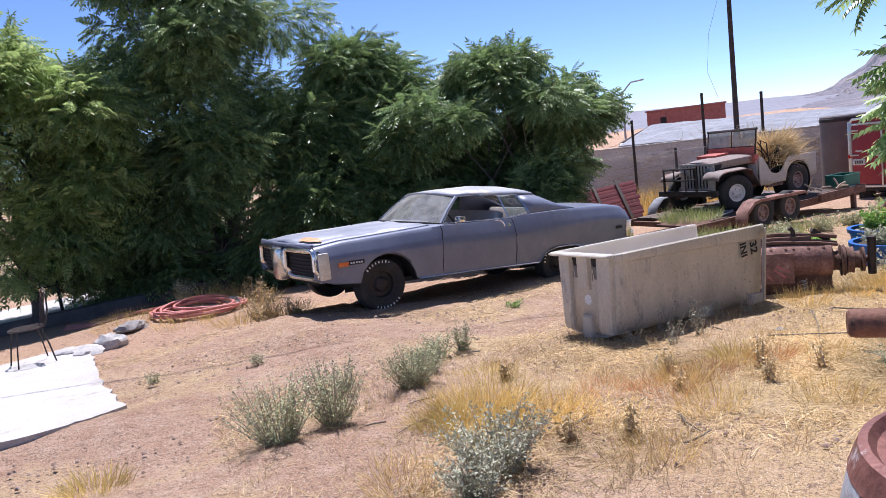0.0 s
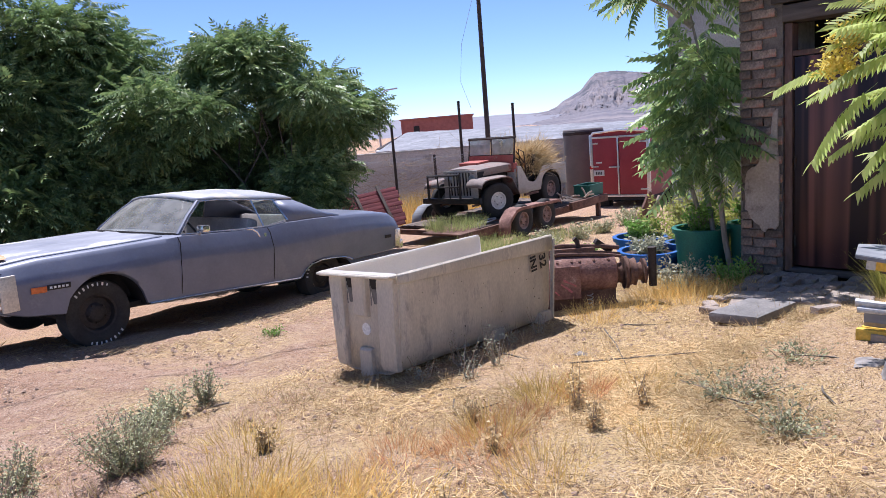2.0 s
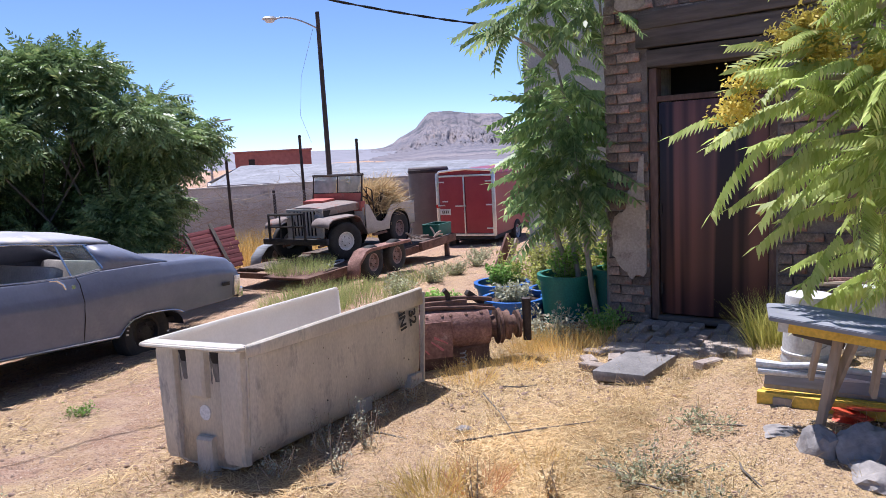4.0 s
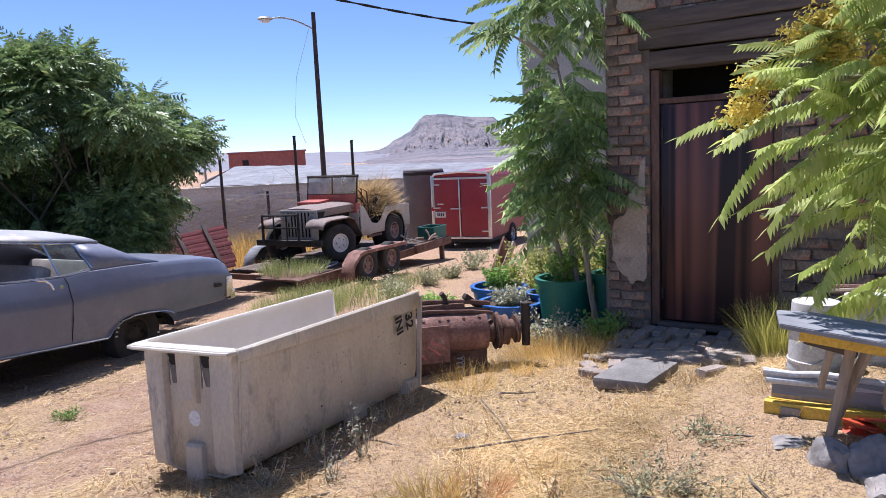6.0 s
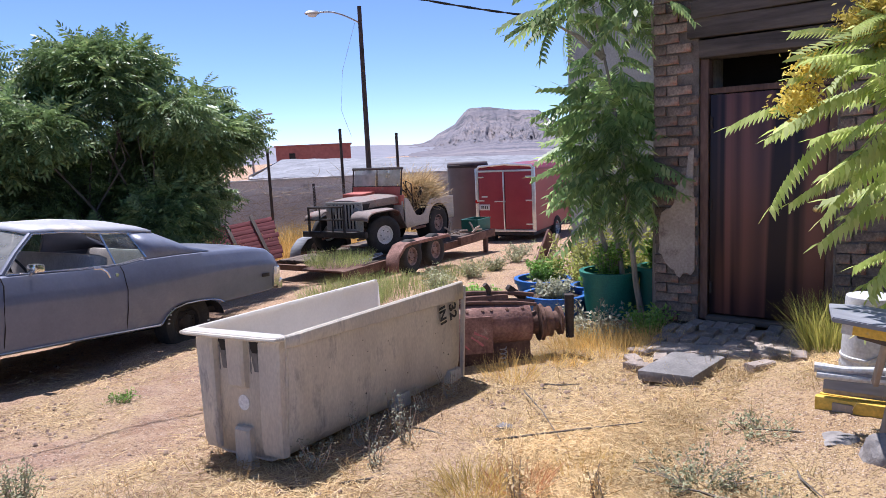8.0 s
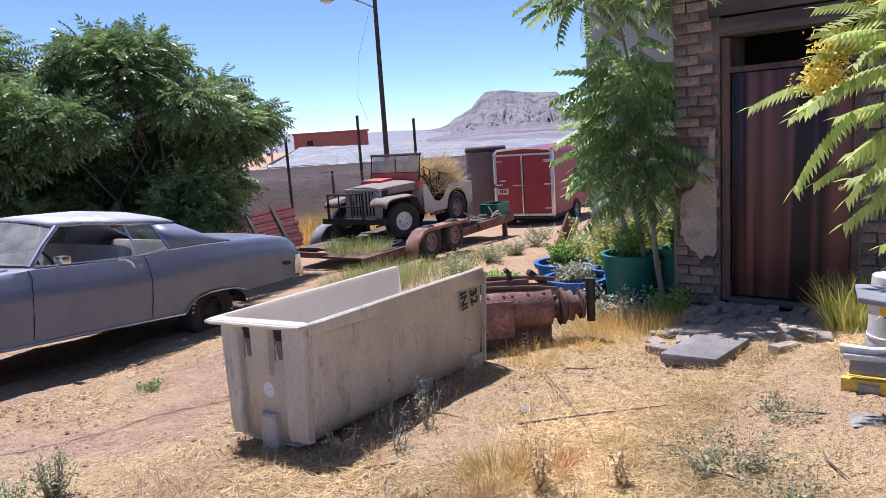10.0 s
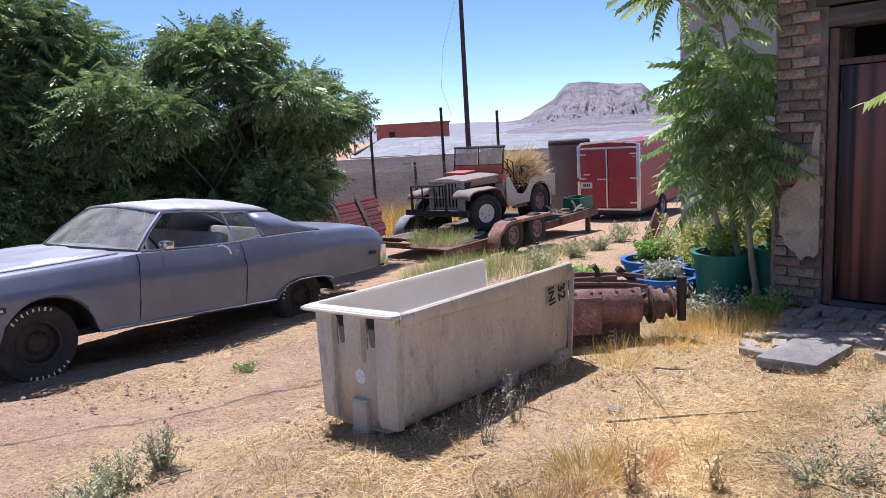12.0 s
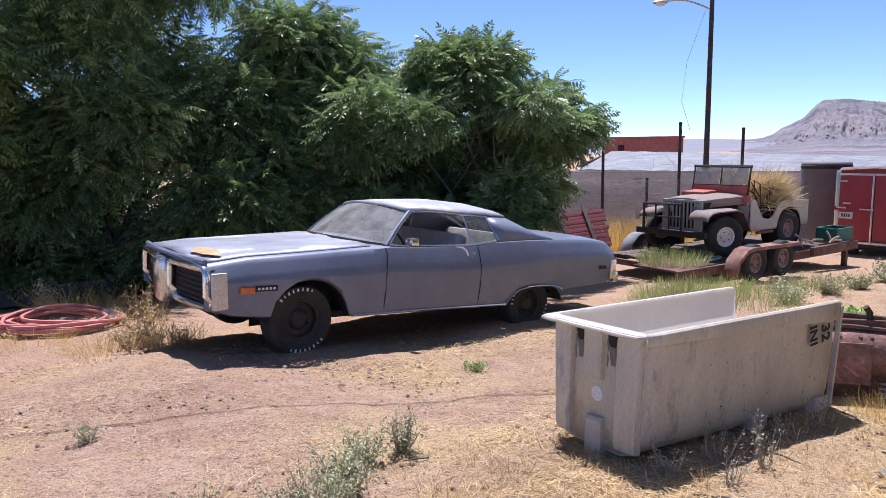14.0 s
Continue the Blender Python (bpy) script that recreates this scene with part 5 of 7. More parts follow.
def flatbed_trailer():
    t = thing("flatbed_trailer", pose(10.88, 11.52, -0.525, 0, 0, 187.3), "rusty tandem-axle flatbed trailer overgrown with grass", "trailer")
    for k, y in enumerate(np.linspace(-0.85, 0.98, 12)):
        part("plank", box(4.3 - 0.05 * (k % 3), 0.15, 0.045, pose(-0.95, y, -0.025)), PLANK, t)
    for y in (-0.95, 1.1):
        part("side_beam", box(5.2 if y > 0 else 4.6, 0.07, 0.15, pose(-0.75 if y > 0 else -.9, y, -0.09), 0.008), RUST, t)
    for x in (1.3, 0.4, -0.6, -1.6, -2.6, -3.1):
        part("cross_member", box(0.07, 2.0, 0.1, pose(x, 0.07, -0.11)), RUST, t)
    part("end_plate", box(0.6, 0.95, 0.03, pose(1.45, 0.60, -0.03, 0, 3, 0), 0.005), RUST, t, "rust-brown sheet at the loading end")
    part("rear_rail", box(1.6, 0.09, 0.16, pose(-2.55, 1.33, 0.0), 0.008), RUST, t, "rusty rail behind the fenders")
    for s, y, dx in ((1, 1.42, 0.0), (-1, -1.10, -0.3)):
        m = REDRUST if s > 0 else GREYBOARD
        prof = [(x + dx, z) for x, z in ((0.90, -0.18), (0.82, 0.10), (0.62, 0.26), (0.45, 0.29), (-0.95, 0.27), (-1.0, 0.22))]
        rows = [[Vector((x, y + dy, z)) for x, z in prof] for dy in (-0.13, 0.13)] + [[Vector((x, y + .14 * s, z - 0.05)) for x, z in prof]]
        if s < 0:
            rows = [[Vector((x, y + dy, z)) for x, z in prof] for dy in (0.13, -0.13)] + [[Vector((x, y - .14, z - 0.05)) for x, z in prof]]
        solid(part("fender", loft(rows), m, t, "dented red-brown fender" if s > 0 else "dull grey fender", 40), 0.012, 0)
        for x in (0.30, -0.53):
            wheel(t, pose(x + dx, y, 0.018, -90 * s) @ pose(0, 0, 0, 0, 0, 10), 0.315, 0.19, 0.168, RIMRUST, False)
    part("axle", tube([(0.30, -1.2, 0.0), (0.30, 1.4, 0.0)], 0.03, 8), RUST, t)
    part("axle", tube([(-0.53, -1.2, 0.0), (-0.53, 1.4, 0.0)], 0.03, 8), RUST, t)
    part("prop_stand", box(0.09, 0.09, 0.32, pose(-3.0, 1.3, -0.24), 0.01), RUST, t)
    part("prop_stand", box(0.09, 0.09, 0.30, pose(1.5, 0.9, -0.20), 0.01), RUST, t)


flatbed_trailer()


def wire_hubcap():
    h = thing("wheel_cover", pose(10.88, 11.52, -0.525, 0, 0, 187.3) @ pose(0.62, 0.83, 0.02, 10, 8, 0), "pale spoked wheel cover lying on the deck", "wheel cover")
    part("ring", tube([(0.19 * math.cos(k * math.tau / 24), 0.19 * math.sin(k * math.tau / 24), 0.02) for k in range(24)], 0.014, 6, closed=True), GALV, h)
    for k in range(10):
        a = k * math.tau / 10
        part("spoke", tube([(0, 0, 0.06), (0.19 * math.cos(a), 0.19 * math.sin(a), 0.02)], 0.006, 5), GALV, h)


wire_hubcap()


def plastic_crate():
    c = thing("plastic_crate", pose(10.88, 11.52, -0.445, 0, 0, 187.3) @ pose(-3.05, 1.05, 0.0), "dark green plastic crate on the trailer", "crate")
    for sx, sy, x, y in ((0.6, 0.02, 0, .2), (0.6, 0.02, 0, -.2), (0.02, 0.4, .3, 0), (0.02, 0.4, -.3, 0)):
        part("side", box(sx, sy, 0.24, pose(x, y, 0.13), 0.004), GREENPLASTIC, c)
        part("lip", box(sx + .02, sy + .02, 0.03, pose(x, y, 0.25), 0.006), GREENPLASTIC, c)
    part("bottom", box(0.6, 0.4, 0.02, pose(0, 0, 0.01)), GREENPLASTIC, c)
    junk = thing("scrap_pile", pose(10.88, 11.52, -0.45, 0, 0, 187.3) @ pose(-2.2, 1.0, 0.0), "bleached sticks and scrap lying on the trailer", "scrap")
    r = random.Random(8)
    for k in range(9):
        a = Vector((r.uniform(-.4, .4), r.uniform(-.3, .3), 0.03))
        b = a + Vector((r.uniform(-.4, .4), r.uniform(-.2, .2), r.uniform(0.02, .22)))
        part("stick", tube([a, (a + b) / 2 + Vector((0, 0, .03)), b], 0.02, 6), BAREWOOD, junk)


plastic_crate()


def cargo_trailer():
    a, b = Vector((16.1, 12.28, 0)), Vector((16.42, 10.71, 0))
    turn = math.degrees(math.atan2(b.y - a.y, b.x - a.x))
    c = thing("cargo_trailer", Matrix.Translation((a.x, a.y, -1.2)) @ pose(0, 0, 0, 0, 0, turn), "maroon enclosed cargo trailer with aluminium trim", "trailer")
    W, Hh, L = (b - a).length, 1.68, 3.2
    # rear face runs along x, the box goes back along y
    prof = [(0, 0.43), (W, 0.43), (W, 2.0), (W - 0.08, 2.1), (W / 2, 2.15), (0.08, 2.1), (0, 2.0)]
    part("body", prism(prof, L, Matrix(((1, 0, 0, 0), (0, 0, 1, 0.02), (0, 1, 0, 0), (0, 0, 0, 1))), 0.015), TRAILERRED, c)
    for x in (0.035, W - 0.035):
        part("corner_trim", box(0.09, 0.05, 1.62, pose(x, 0.0, 1.24), 0.01), ALU, c)
    part("header_trim", tube([(0.03, 0, 2.0), (0.1, 0, 2.09), (W / 2, 0, 2.14), (W - .1, 0, 2.09), (W - .03, 0, 2.0)], 0.035, 6), ALU, c)
    part("sill_trim", box(W, 0.06, 0.06, pose(W / 2, 0, 0.45), 0.01), ALU, c)
    part("top_trim", box(W - .1, 0.04, 0.05, pose(W / 2, -0.002, 1.97), 0.01), ALU, c)
    for k, x in enumerate((0.09, W / 2 + 0.01)):
        d = part("rear_door", box(W / 2 - 0.1, 0.03, 1.45, pose(x + W / 4 - .05, -0.012, 1.22), 0.006), TRAILERRED, c, "maroon swing door")
        for z in (0.62, 1.22, 1.82):
            xx = 0.14 if k == 0 else W - 0.14
            part("hinge", box(0.2, 0.02, 0.035, pose(xx, -0.035, z), 0.004), ALU, d)
    part("lock_bar", box(0.035, 0.03, 1.5, pose(W / 2 - .02, -0.04, 1.22), 0.006), ALU, c)
    part("lock_handle", box(0.3, 0.02, 0.03, pose(W / 2 - .12, -0.05, 1.2), 0.006), ALU, c)
    plate = part("number_plate", box(0.3, 0.012, 0.15, pose(0.24, -0.035, 1.05), 0.004), WHITEPLASTIC, c, "white plate with dark marks")
    for k in range(4):
        part("plate_mark", box(0.03, 0.004, 0.075, pose(0.17 + k * .05, -0.0435, 1.05)), BLACKSTEEL, plate)
    part("door_badge", box(0.16, 0.006, 0.035, pose(0.25, -0.033, 1.32)), WHITEPLASTIC, c)
    for x in (W * .25, W * .75):
        part("marker_lamp", box(0.06, 0.02, 0.03, pose(x, -0.03, 2.06)), LENSRED, c)
    part("tail_lamp", cone(0.05, 0.05, 0.02, pose(0.035, -0.03, 1.2, 90), 14), LENSRED, c)
    for x in (0.06, W - 0.06):
        wheel(c, pose(x, 1.75, 0.33, 0, 90 if x > 1 else -90, 0), 0.33, 0.2, 0.19, GALV, False)
    part("frame_rail", box(W - 0.1, L, 0.1, pose(W / 2, L / 2, 0.38)), BLACKSTEEL, c)
    part("jack_foot", box(0.3, 0.25, 0.42, pose(0.28, 0.25, 0.2), 0.03), BLACKSTEEL, c)


cargo_trailer()


# ---- posts, street lamp, tank, cable ----
def steel_post(x, y, top, r=0.045):
    p = thing("fence_post", pose(x, y, float(gz(x, y))), "tall dark steel post by the wall", "post", "posts by the wall")
    part("shaft", cone(r, r * .9, top - float(gz(x, y)) + 0.3, pose(0, 0, (top - float(gz(x, y)) - 0.3) / 2), 10), STEELPOST, p)
    part("cap", cone(r * 1.15, r * 0.8, 0.04, pose(0, 0, top - float(gz(x, y)) + .02), 10), STEELPOST, p)


for x, y, top in ((13.9, 17.8, 1.51), (15.43, 16.44, 2.05), (16.53, 15.29, 1.87), (14.82, 17.02, 0.54), (12.6, 19.1, 0.6)):
    steel_post(x, y, top)


def street_lamp():
    p = thing("street_lamp", pose(20.66, 20.40, -1.6), "tall grey steel street lamp with curved arm", "street lamp")
    part("pole", cone(0.11, 0.075, 8.3, pose(0.02, 0, 4.15), 14), STEELPOST, p)
    d = Vector((19.5 - 20.66, 21.54 - 20.4, 0)).normalized()
    pts = [Vector((0, 0, 7.7)) + d * (1.5 * f) + Vector((0, 0, 0.42 * math.sin(math.pi * min(1, f * .62)))) for f in np.linspace(0, 1, 9)]
    arm = part("arm", tube(pts, 0.03, 8), GALV, p)
    q = pts[-1] + d * 0.2
    head = Matrix.Translation(q) @ pose(0, 0, 0, 0, 0, math.degrees(math.atan2(d.y, d.x)))
    part("lamp_head", lathe([(0.001, 0.09), (0.10, 0.07), (0.15, 0.0), (0.13, -0.05)], 18, head @ Matrix.Diagonal((1.9, 1, 1, 1))), GALV, p, "cobra-head luminaire")
    part("lens", lathe([(0.13, -0.05), (0.09, -0.13), (0.001, -0.16)], 18, head @ Matrix.Diagonal((1.5, 1, 1, 1))), WHITEPLASTIC, p)
    part("hanging_wire", tube([pts[1] + Vector((0, 0, -.1)), Vector((-.55, .5, 6.0)), Vector((-.65, .6, 4.6)), Vector((-.4, .4, 3.6))], 0.007, 5), GALV, p)


street_lamp()
fl = thing("street_lamp", Matrix.Translation(polar(52.6, 60, -2.2)), "distant thin street lamp", "street lamp")
part("pole", cone(0.1, 0.08, 6.2, pose(0, 0, 3.1), 8), GALV, fl)
part("arm", tube([(0, 0, 6.1), (0.6, -0.5, 6.9), (1.4, -1.2, 7.0)], 0.07, 6), GALV, fl)


def storage_tank():
    t = thing("steel_tank", pose(17.95, 13.85, float(gz(18, 13.8)) - .1, 0, 0, -54), "plain dark grey steel tank by the wall", "tank")
    part("shell", lathe([(0.001, 2.28), (0.56, 2.27), (0.585, 2.24), (0.585, 0.0)], 32), surface("dark_grey_tank_paint", (0.13, 0.115, 0.11), (0.19, 0.17, 0.16), 1.4, 0.8, bump=0.1), t)
    part("band", lathe([(0.587, 2.2), (0.60, 2.19), (0.60, 2.12), (0.587, 2.11)], 32), STEELPOST, t)


storage_tank()


def overhead_cable():
    c = thing("overhead_cable", pose(9.48, 6.02, 2.94), "thick black twisted overhead cable", "cable")
    pts = [Vector((-0.94 * s, 0.342 * s, 0.01 * s + 0.0165 * s * s)) for s in np.linspace(0, 16, 110)]
    for ph in (0, math.pi):
        part("strand", tube([q + Vector((0.008 * math.cos(i * 1.3 + ph), 0, 0.008 * math.sin(i * 1.3 + ph))) for i, q in enumerate(pts)], 0.008, 6), BLACKSTEEL, c)


overhead_cable()


# ---- broken plank panel leaning by the fence ----
def plank_panel():
    p = thing("plank_panel", pose(10.98, 15.0, -1.0, 0, 0, -36) @ pose(0, 0, 0, 52, 0, 0) @ pose(0, 0, 0, 0, 0, 9), "dark red wooden plank panel leaning askew", "wooden panel")
    for k in range(10):
        part("plank", box(1.42 + 0.05 * (k % 3), 0.112, 0.03, pose(0.02 * (k % 2), 0.06 + k * 0.1135, 0.004 * (k % 2)), 0.002), REDPLANK, p)
    for x in (-0.25, 0.35):
        part("brace", box(0.075, 1.28, 0.05, pose(x, 0.62, 0.045, 0, 0, 8), 0.006), OLDWOOD, p)


plank_panel()

# ---- plants and litter ----
def blade_template(h, w, bend):
    """One grass blade along x."""
    v = [(0, -w / 2, 0), (0, w / 2, 0), (h * .55, w * .38, -bend * .25), (h * .55, -w * .38, -bend * .25), (h, w * .06, -bend), (h, -w * .06, -bend)]
    return np.array(v), np.array([(0, 1, 2, 3), (3, 2, 4, 5)])


def tuft_arrays(cx, cy, r, h, n, rng, lean=0.45, z=None, width=0.005):
    a, d = rng.uniform(0, math.tau, n), r * np.sqrt(rng.random(n))
    x, y = cx + d * np.cos(a), cy + d * np.sin(a)
    zz = gz(x, y) - 0.01 if z is None else np.full(n, z)
    dirs = np.stack((np.cos(a) * lean * rng.random(n) * (0.4 + d / max(r, .01)), np.sin(a) * lean * rng.random(n) * (0.4 + d / max(r, .01)), np.ones(n)), axis=-1) + rng.normal(0, 0.12, (n, 3))
    return scatter(blade_template(h, width, h * 0.3), np.stack((x, y, zz), axis=-1), dirs, rng.uniform(0.45, 1.1, n), rng, 1.0)


def join(arrays):
    vs, qs, k = [], [], 0
    for v, q in arrays:
        vs.append(v)
        qs.append(q + k)
        k += len(v)
    return np.concatenate(vs), np.concatenate(qs)


def grass_tuft(x, y, r, h, n, material, label, seed, z=None, width=0.005, lean=0.45, name="grass_tuft"):
    rng = np.random.default_rng(seed)
    v, q = tuft_arrays(x, y, r, h, n, rng, lean, z, width)
    z0 = float(gz(x, y)) if z is None else z
    ob = np_mesh(name, v - np.array((x, y, z0)), q, material)
    ob.location = (x, y, z0)
    return tagged(ob, label, "grass", "dry grass tufts" if material is DRYGRASS else "grass tufts")


def weed(x, y, r, h, stems, leaves, leaf, material, label, seed, name="weed", z=None, stem_mat=None, droop=0.2, up=1.0):
    """A low bush: thin forking stems with small leaves all along them."""
    rng = np.random.default_rng(seed)
    z0 = float(gz(x, y)) if z is None else z
    root = thing(name, pose(x, y, z0 - 0.01), label, "weed")
    bm = bmesh.new()
    og, dr = [], []
    for i in range(stems):
        a = rng.uniform(0, math.tau)
        lean = r * rng.uniform(0.2, 1.0)
        tip = np.array((math.cos(a) * lean, math.sin(a) * lean, h * rng.uniform(0.55, 1.0)))
        b = tip * (0.5, 0.5, 0.35) + rng.normal(0, 0.015, 3)
        s0 = np.array((math.cos(a), math.sin(a), 0)) * r * .15
        tube([tuple(s0), tuple(b), tuple(tip)], [0.004, 0.003, 0.0012], 4, bm)
        n = leaves // stems
        f = rng.uniform(0.15, 1.0, n)[:, None]
        p = np.where(f < .5, s0 + (b - s0) * f * 2, b + (tip - b) * (f - .5) * 2)
        og.append(p + rng.normal(0, 0.018, (n, 3)))
        dd = rng.normal(0, 1, (n, 3))
        dd[:, 2] = np.abs(dd[:, 2]) * up - droop
        dr.append(dd)
    tagged(part("stem", bm, stem_mat or BAREWOOD, root, smooth=0), kind="stuff")
    t = (np.array([(0, 0, 0), (leaf * .5, leaf * .22, .004), (leaf, 0, 0), (leaf * .5, -leaf * .22, .004)]), np.array([(0, 1, 2, 3)]))
    og, dr = np.concatenate(og), np.concatenate(dr)
    og[:, 2] = np.maximum(og[:, 2], 0.01)
    v, q = scatter(t, og, dr, rng.uniform(0.6, 1.3, len(og)), rng, 1.0)
    np_mesh("foliage", v, q, material, root)
    return root


# grey-green bushes in the foreground
weed(0.55, 4.28, 0.34, 0.46, 72, 4600, 0.019, SAGE, "grey-green scrubby weed in dry dirt", 1)
weed(0.92, 4.38, 0.28, 0.48, 64, 3800, 0.019, SAGE, "grey-green scrubby weed with one tall stalk", 2)
weed(1.66, 4.85, 0.27, 0.34, 72, 4400, 0.019, SAGE, "low grey-green weed clump", 3)
weed(1.20, 5.20, 0.12, 0.20, 14, 420, 0.024, SAGE, "small grey-green weed sprig", 4)
weed(2.15, 5.55, 0.20, 0.24, 26, 1000, 0.025, SAGE, "sparse grey-green weed in the dirt", 5)
weed(2.42, 5.62, 0.14, 0.30, 18, 700, 0.024, SAGE, "upright grey-green weed in the dirt", 6)
weed(1.45, 3.0, 0.34, 0.36, 70, 4200, 0.024, GREYLEAF, "pale silvery weed with woolly leaves", 7)
weed(1.24, 2.78, 0.22, 0.26, 40, 1900, 0.022, GREYLEAF, "pale sage weed by the dry grass", 8)
weed(1.95, 5.30, 0.24, 0.22, 34, 1500, 0.026, SAGE, "grey-green weed on the bare track", 9)
weed(-0.2, 6.9, 0.10, 0.12, 10, 260, 0.02, SAGE, "tiny weed on the bare dirt", 10)
weed(0.75, 6.7, 0.12, 0.12, 10, 280, 0.02, SAGE, "tiny weed on the bare dirt", 11)
weed(3.75, 7.1, 0.14, 0.10, 14, 400, 0.025, GREENWEED, "small green weed beside the coupe", 12)
weed(0.65, 2.45, 0.2, 0.2, 20, 700, 0.024, SAGE, "grey-green weed near the walker", 13)
weed(4.3, 2.75, 0.36, 0.14, 34, 900, 0.024, SAGE, "spreading sage-green ground weed", 14)
weed(3.95, 2.35, 0.3, 0.12, 26, 600, 0.024, SAGE, "spreading sage-green ground weed", 15)
weed(4.9, 2.7, 0.26, 0.14, 20, 600, 0.024, SAGE, "low ground weed in straw", 16)
for k, (x, y) in enumerate(((3.55, 4.62), (3.95, 4.60), (4.25, 4.62), (4.55, 4.66), (4.9, 4.70), (4.1, 4.42), (3.75, 4.35))):
    weed(x, y, 0.12, 0.22 + 0.05 * (k % 3), 9, 150, 0.02, GREYLEAF, "wiry dead stalks with pale seed heads", 30 + k)
for k, (x, y, r, h) in enumerate(((2.95, 3.35, .05, .22), (3.2, 3.75, .04, .2), (3.45, 3.1, .05, .25), (3.7, 3.4, .05, .3), (3.9, 3.1, .05, .25), (1.95, 3.1, .05, .2), (2.3, 3.0, .06, .22), (2.25, 4.4, .05, .2))):
    weed(x, y, r, h, 7, 220, 0.03, STRAW, "dry brown seed stalk", 50 + k, droop=0.8)

for k, (x, y, h) in enumerate(((1.12, 9.45, .30), (1.35, 9.75, .34), (1.25, 10.2, .45), (1.6, 9.4, .22), (0.3, 11.9, .5), (1.3, 11.2, .5))):
    weed(x, y, 0.24, h, 22, 420, 0.035, STRAW, "dry tangled brush by the coupe nose", 80 + k)

# yellow dry grass
GOLD = leafy("golden_grass", (0.54, 0.385, 0.10), (0.78, 0.60, 0.23), (0.60, 0.34, 0.14), 0.35, 0.75)
RUSSET = leafy("russet_grass", (0.48, 0.23, 0.12), (0.70, 0.46, 0.22), (0.55, 0.20, 0.13), 0.3, 0.8)
for k, (x, y, r, h, n, m) in enumerate(((1.72, 3.78, .26, .26, 620, GOLD), (1.50, 3.95, .18, .2, 260, GOLD), (1.98, 3.55, .24, .18, 300, GOLD), (1.62, 3.42, .22, .22, 260, GOLD), (2.35, 3.35, .3, .1, 300, GOLD),
                                       (2.94, 3.46, .24, .13, 520, RUSSET), (3.35, 3.55, .22, .12, 420, RUSSET), (2.65, 3.75, .2, .12, 360, RUSSET), (3.72, 3.66, .16, .2, 420, GOLD), (3.9, 3.5, .14, .16, 300, RUSSET), (2.2, 4.6, .2, .16, 300, GOLD), (-0.55, 4.28, .22, .14, 420, GOLD))):
    grass_tuft(x, y, r, h, n, m, "tuft of golden late-summer grass" if m is GOLD else "low russet patch of drying grass", 400 + k, lean=1.1, width=0.0045)
for k, (x, y, r, h, n) in enumerate(((1.85, 4.0, .34, .26, 700), (2.15, 3.6, .26, .2, 420), (1.6, 3.65, .2, .2, 300), (5.55, 4.6, .2, .2, 420), (5.95, 4.5, .15, .16, 300), (6.05, 4.42, .2, .18, 400), (6.55, 4.25, .34, .24, 800), (6.95, 4.05, .26, .22, 500),
                                    (6.6, 4.6, .22, .25, 300), (2.9, 3.0, .2, .2, 240), (3.1, 3.5, .16, .24, 240), (2.2, 2.7, .25, .15, 260), (3.5, 2.7, .22, .14, 240), (1.0, 3.2, .2, .16, 220), (.5, 2.6, .25, .14, 240), (4.2, 3.3, .2, .12, 200),
                                    (.9, 9.6, .4, .22, 420), (1.5, 9.3, .3, .26, 300), (0.2, 10.3, .4, .2, 420), (-.6, 10.9, .4, .22, 360), (1.2, 10.9, .4, .3, 420), (.6, 11.6, .5, .4, 420))):
    grass_tuft(x, y, r, h, n, DRYGRASS, "tuft of dry yellow grass", 100 + k, lean=0.9, width=0.004)
grass_tuft(6.95, 2.62, 0.19, 0.46, 1000, leafy("yellow_green_grass", (0.34, 0.36, 0.08), (0.55, 0.50, 0.16), None, 0.35, 0.7), "yellow-green grass clump by the door", 140, width=0.005)
for k, (x, y, r, h, n) in enumerate(((8.2, 9.1, .7, .30, 900), (7.6, 8.6, .6, .26, 800), (9.1, 9.6, .7, .27, 800), (8.6, 8.3, .7, .24, 600), (9.8, 9.0, .6, .22, 500), (10.4, 8.9, .5, .2, 400), (11.3, 9.0, .6, .22, 420), (7.0, 8.2, .5, .3, 500))):
    grass_tuft(x, y, r, h, n, leafy("meadow_grass", (0.24, 0.31, 0.10), (0.48, 0.48, 0.20), (0.66, 0.56, 0.30), 0.35, 0.7) if k == 0 else bpy.data.materials["meadow_grass"], "patch of long green and straw grass", 150 + k, width=0.008)
grass_tuft(9.85, 10.95, 0.6, 0.27, 1000, bpy.data.materials["meadow_grass"], "green grass growing through the trailer end", 170, z=-0.56, width=0.009)
for k, (x, y, r, h, n) in enumerate(((12.6, 16.2, 1.2, .9, 1200), (13.9, 15.4, 1.2, .9, 1200), (11.9, 17.4, 1.0, .8, 800), (15.6, 14.6, 1.0, .7, 700), (9.9, 15.6, .9, .7, 700))):
    grass_tuft(x, y, r, h, n, DRYGRASS, "stand of tall golden dry grass by the wall", 180 + k, width=0.014)


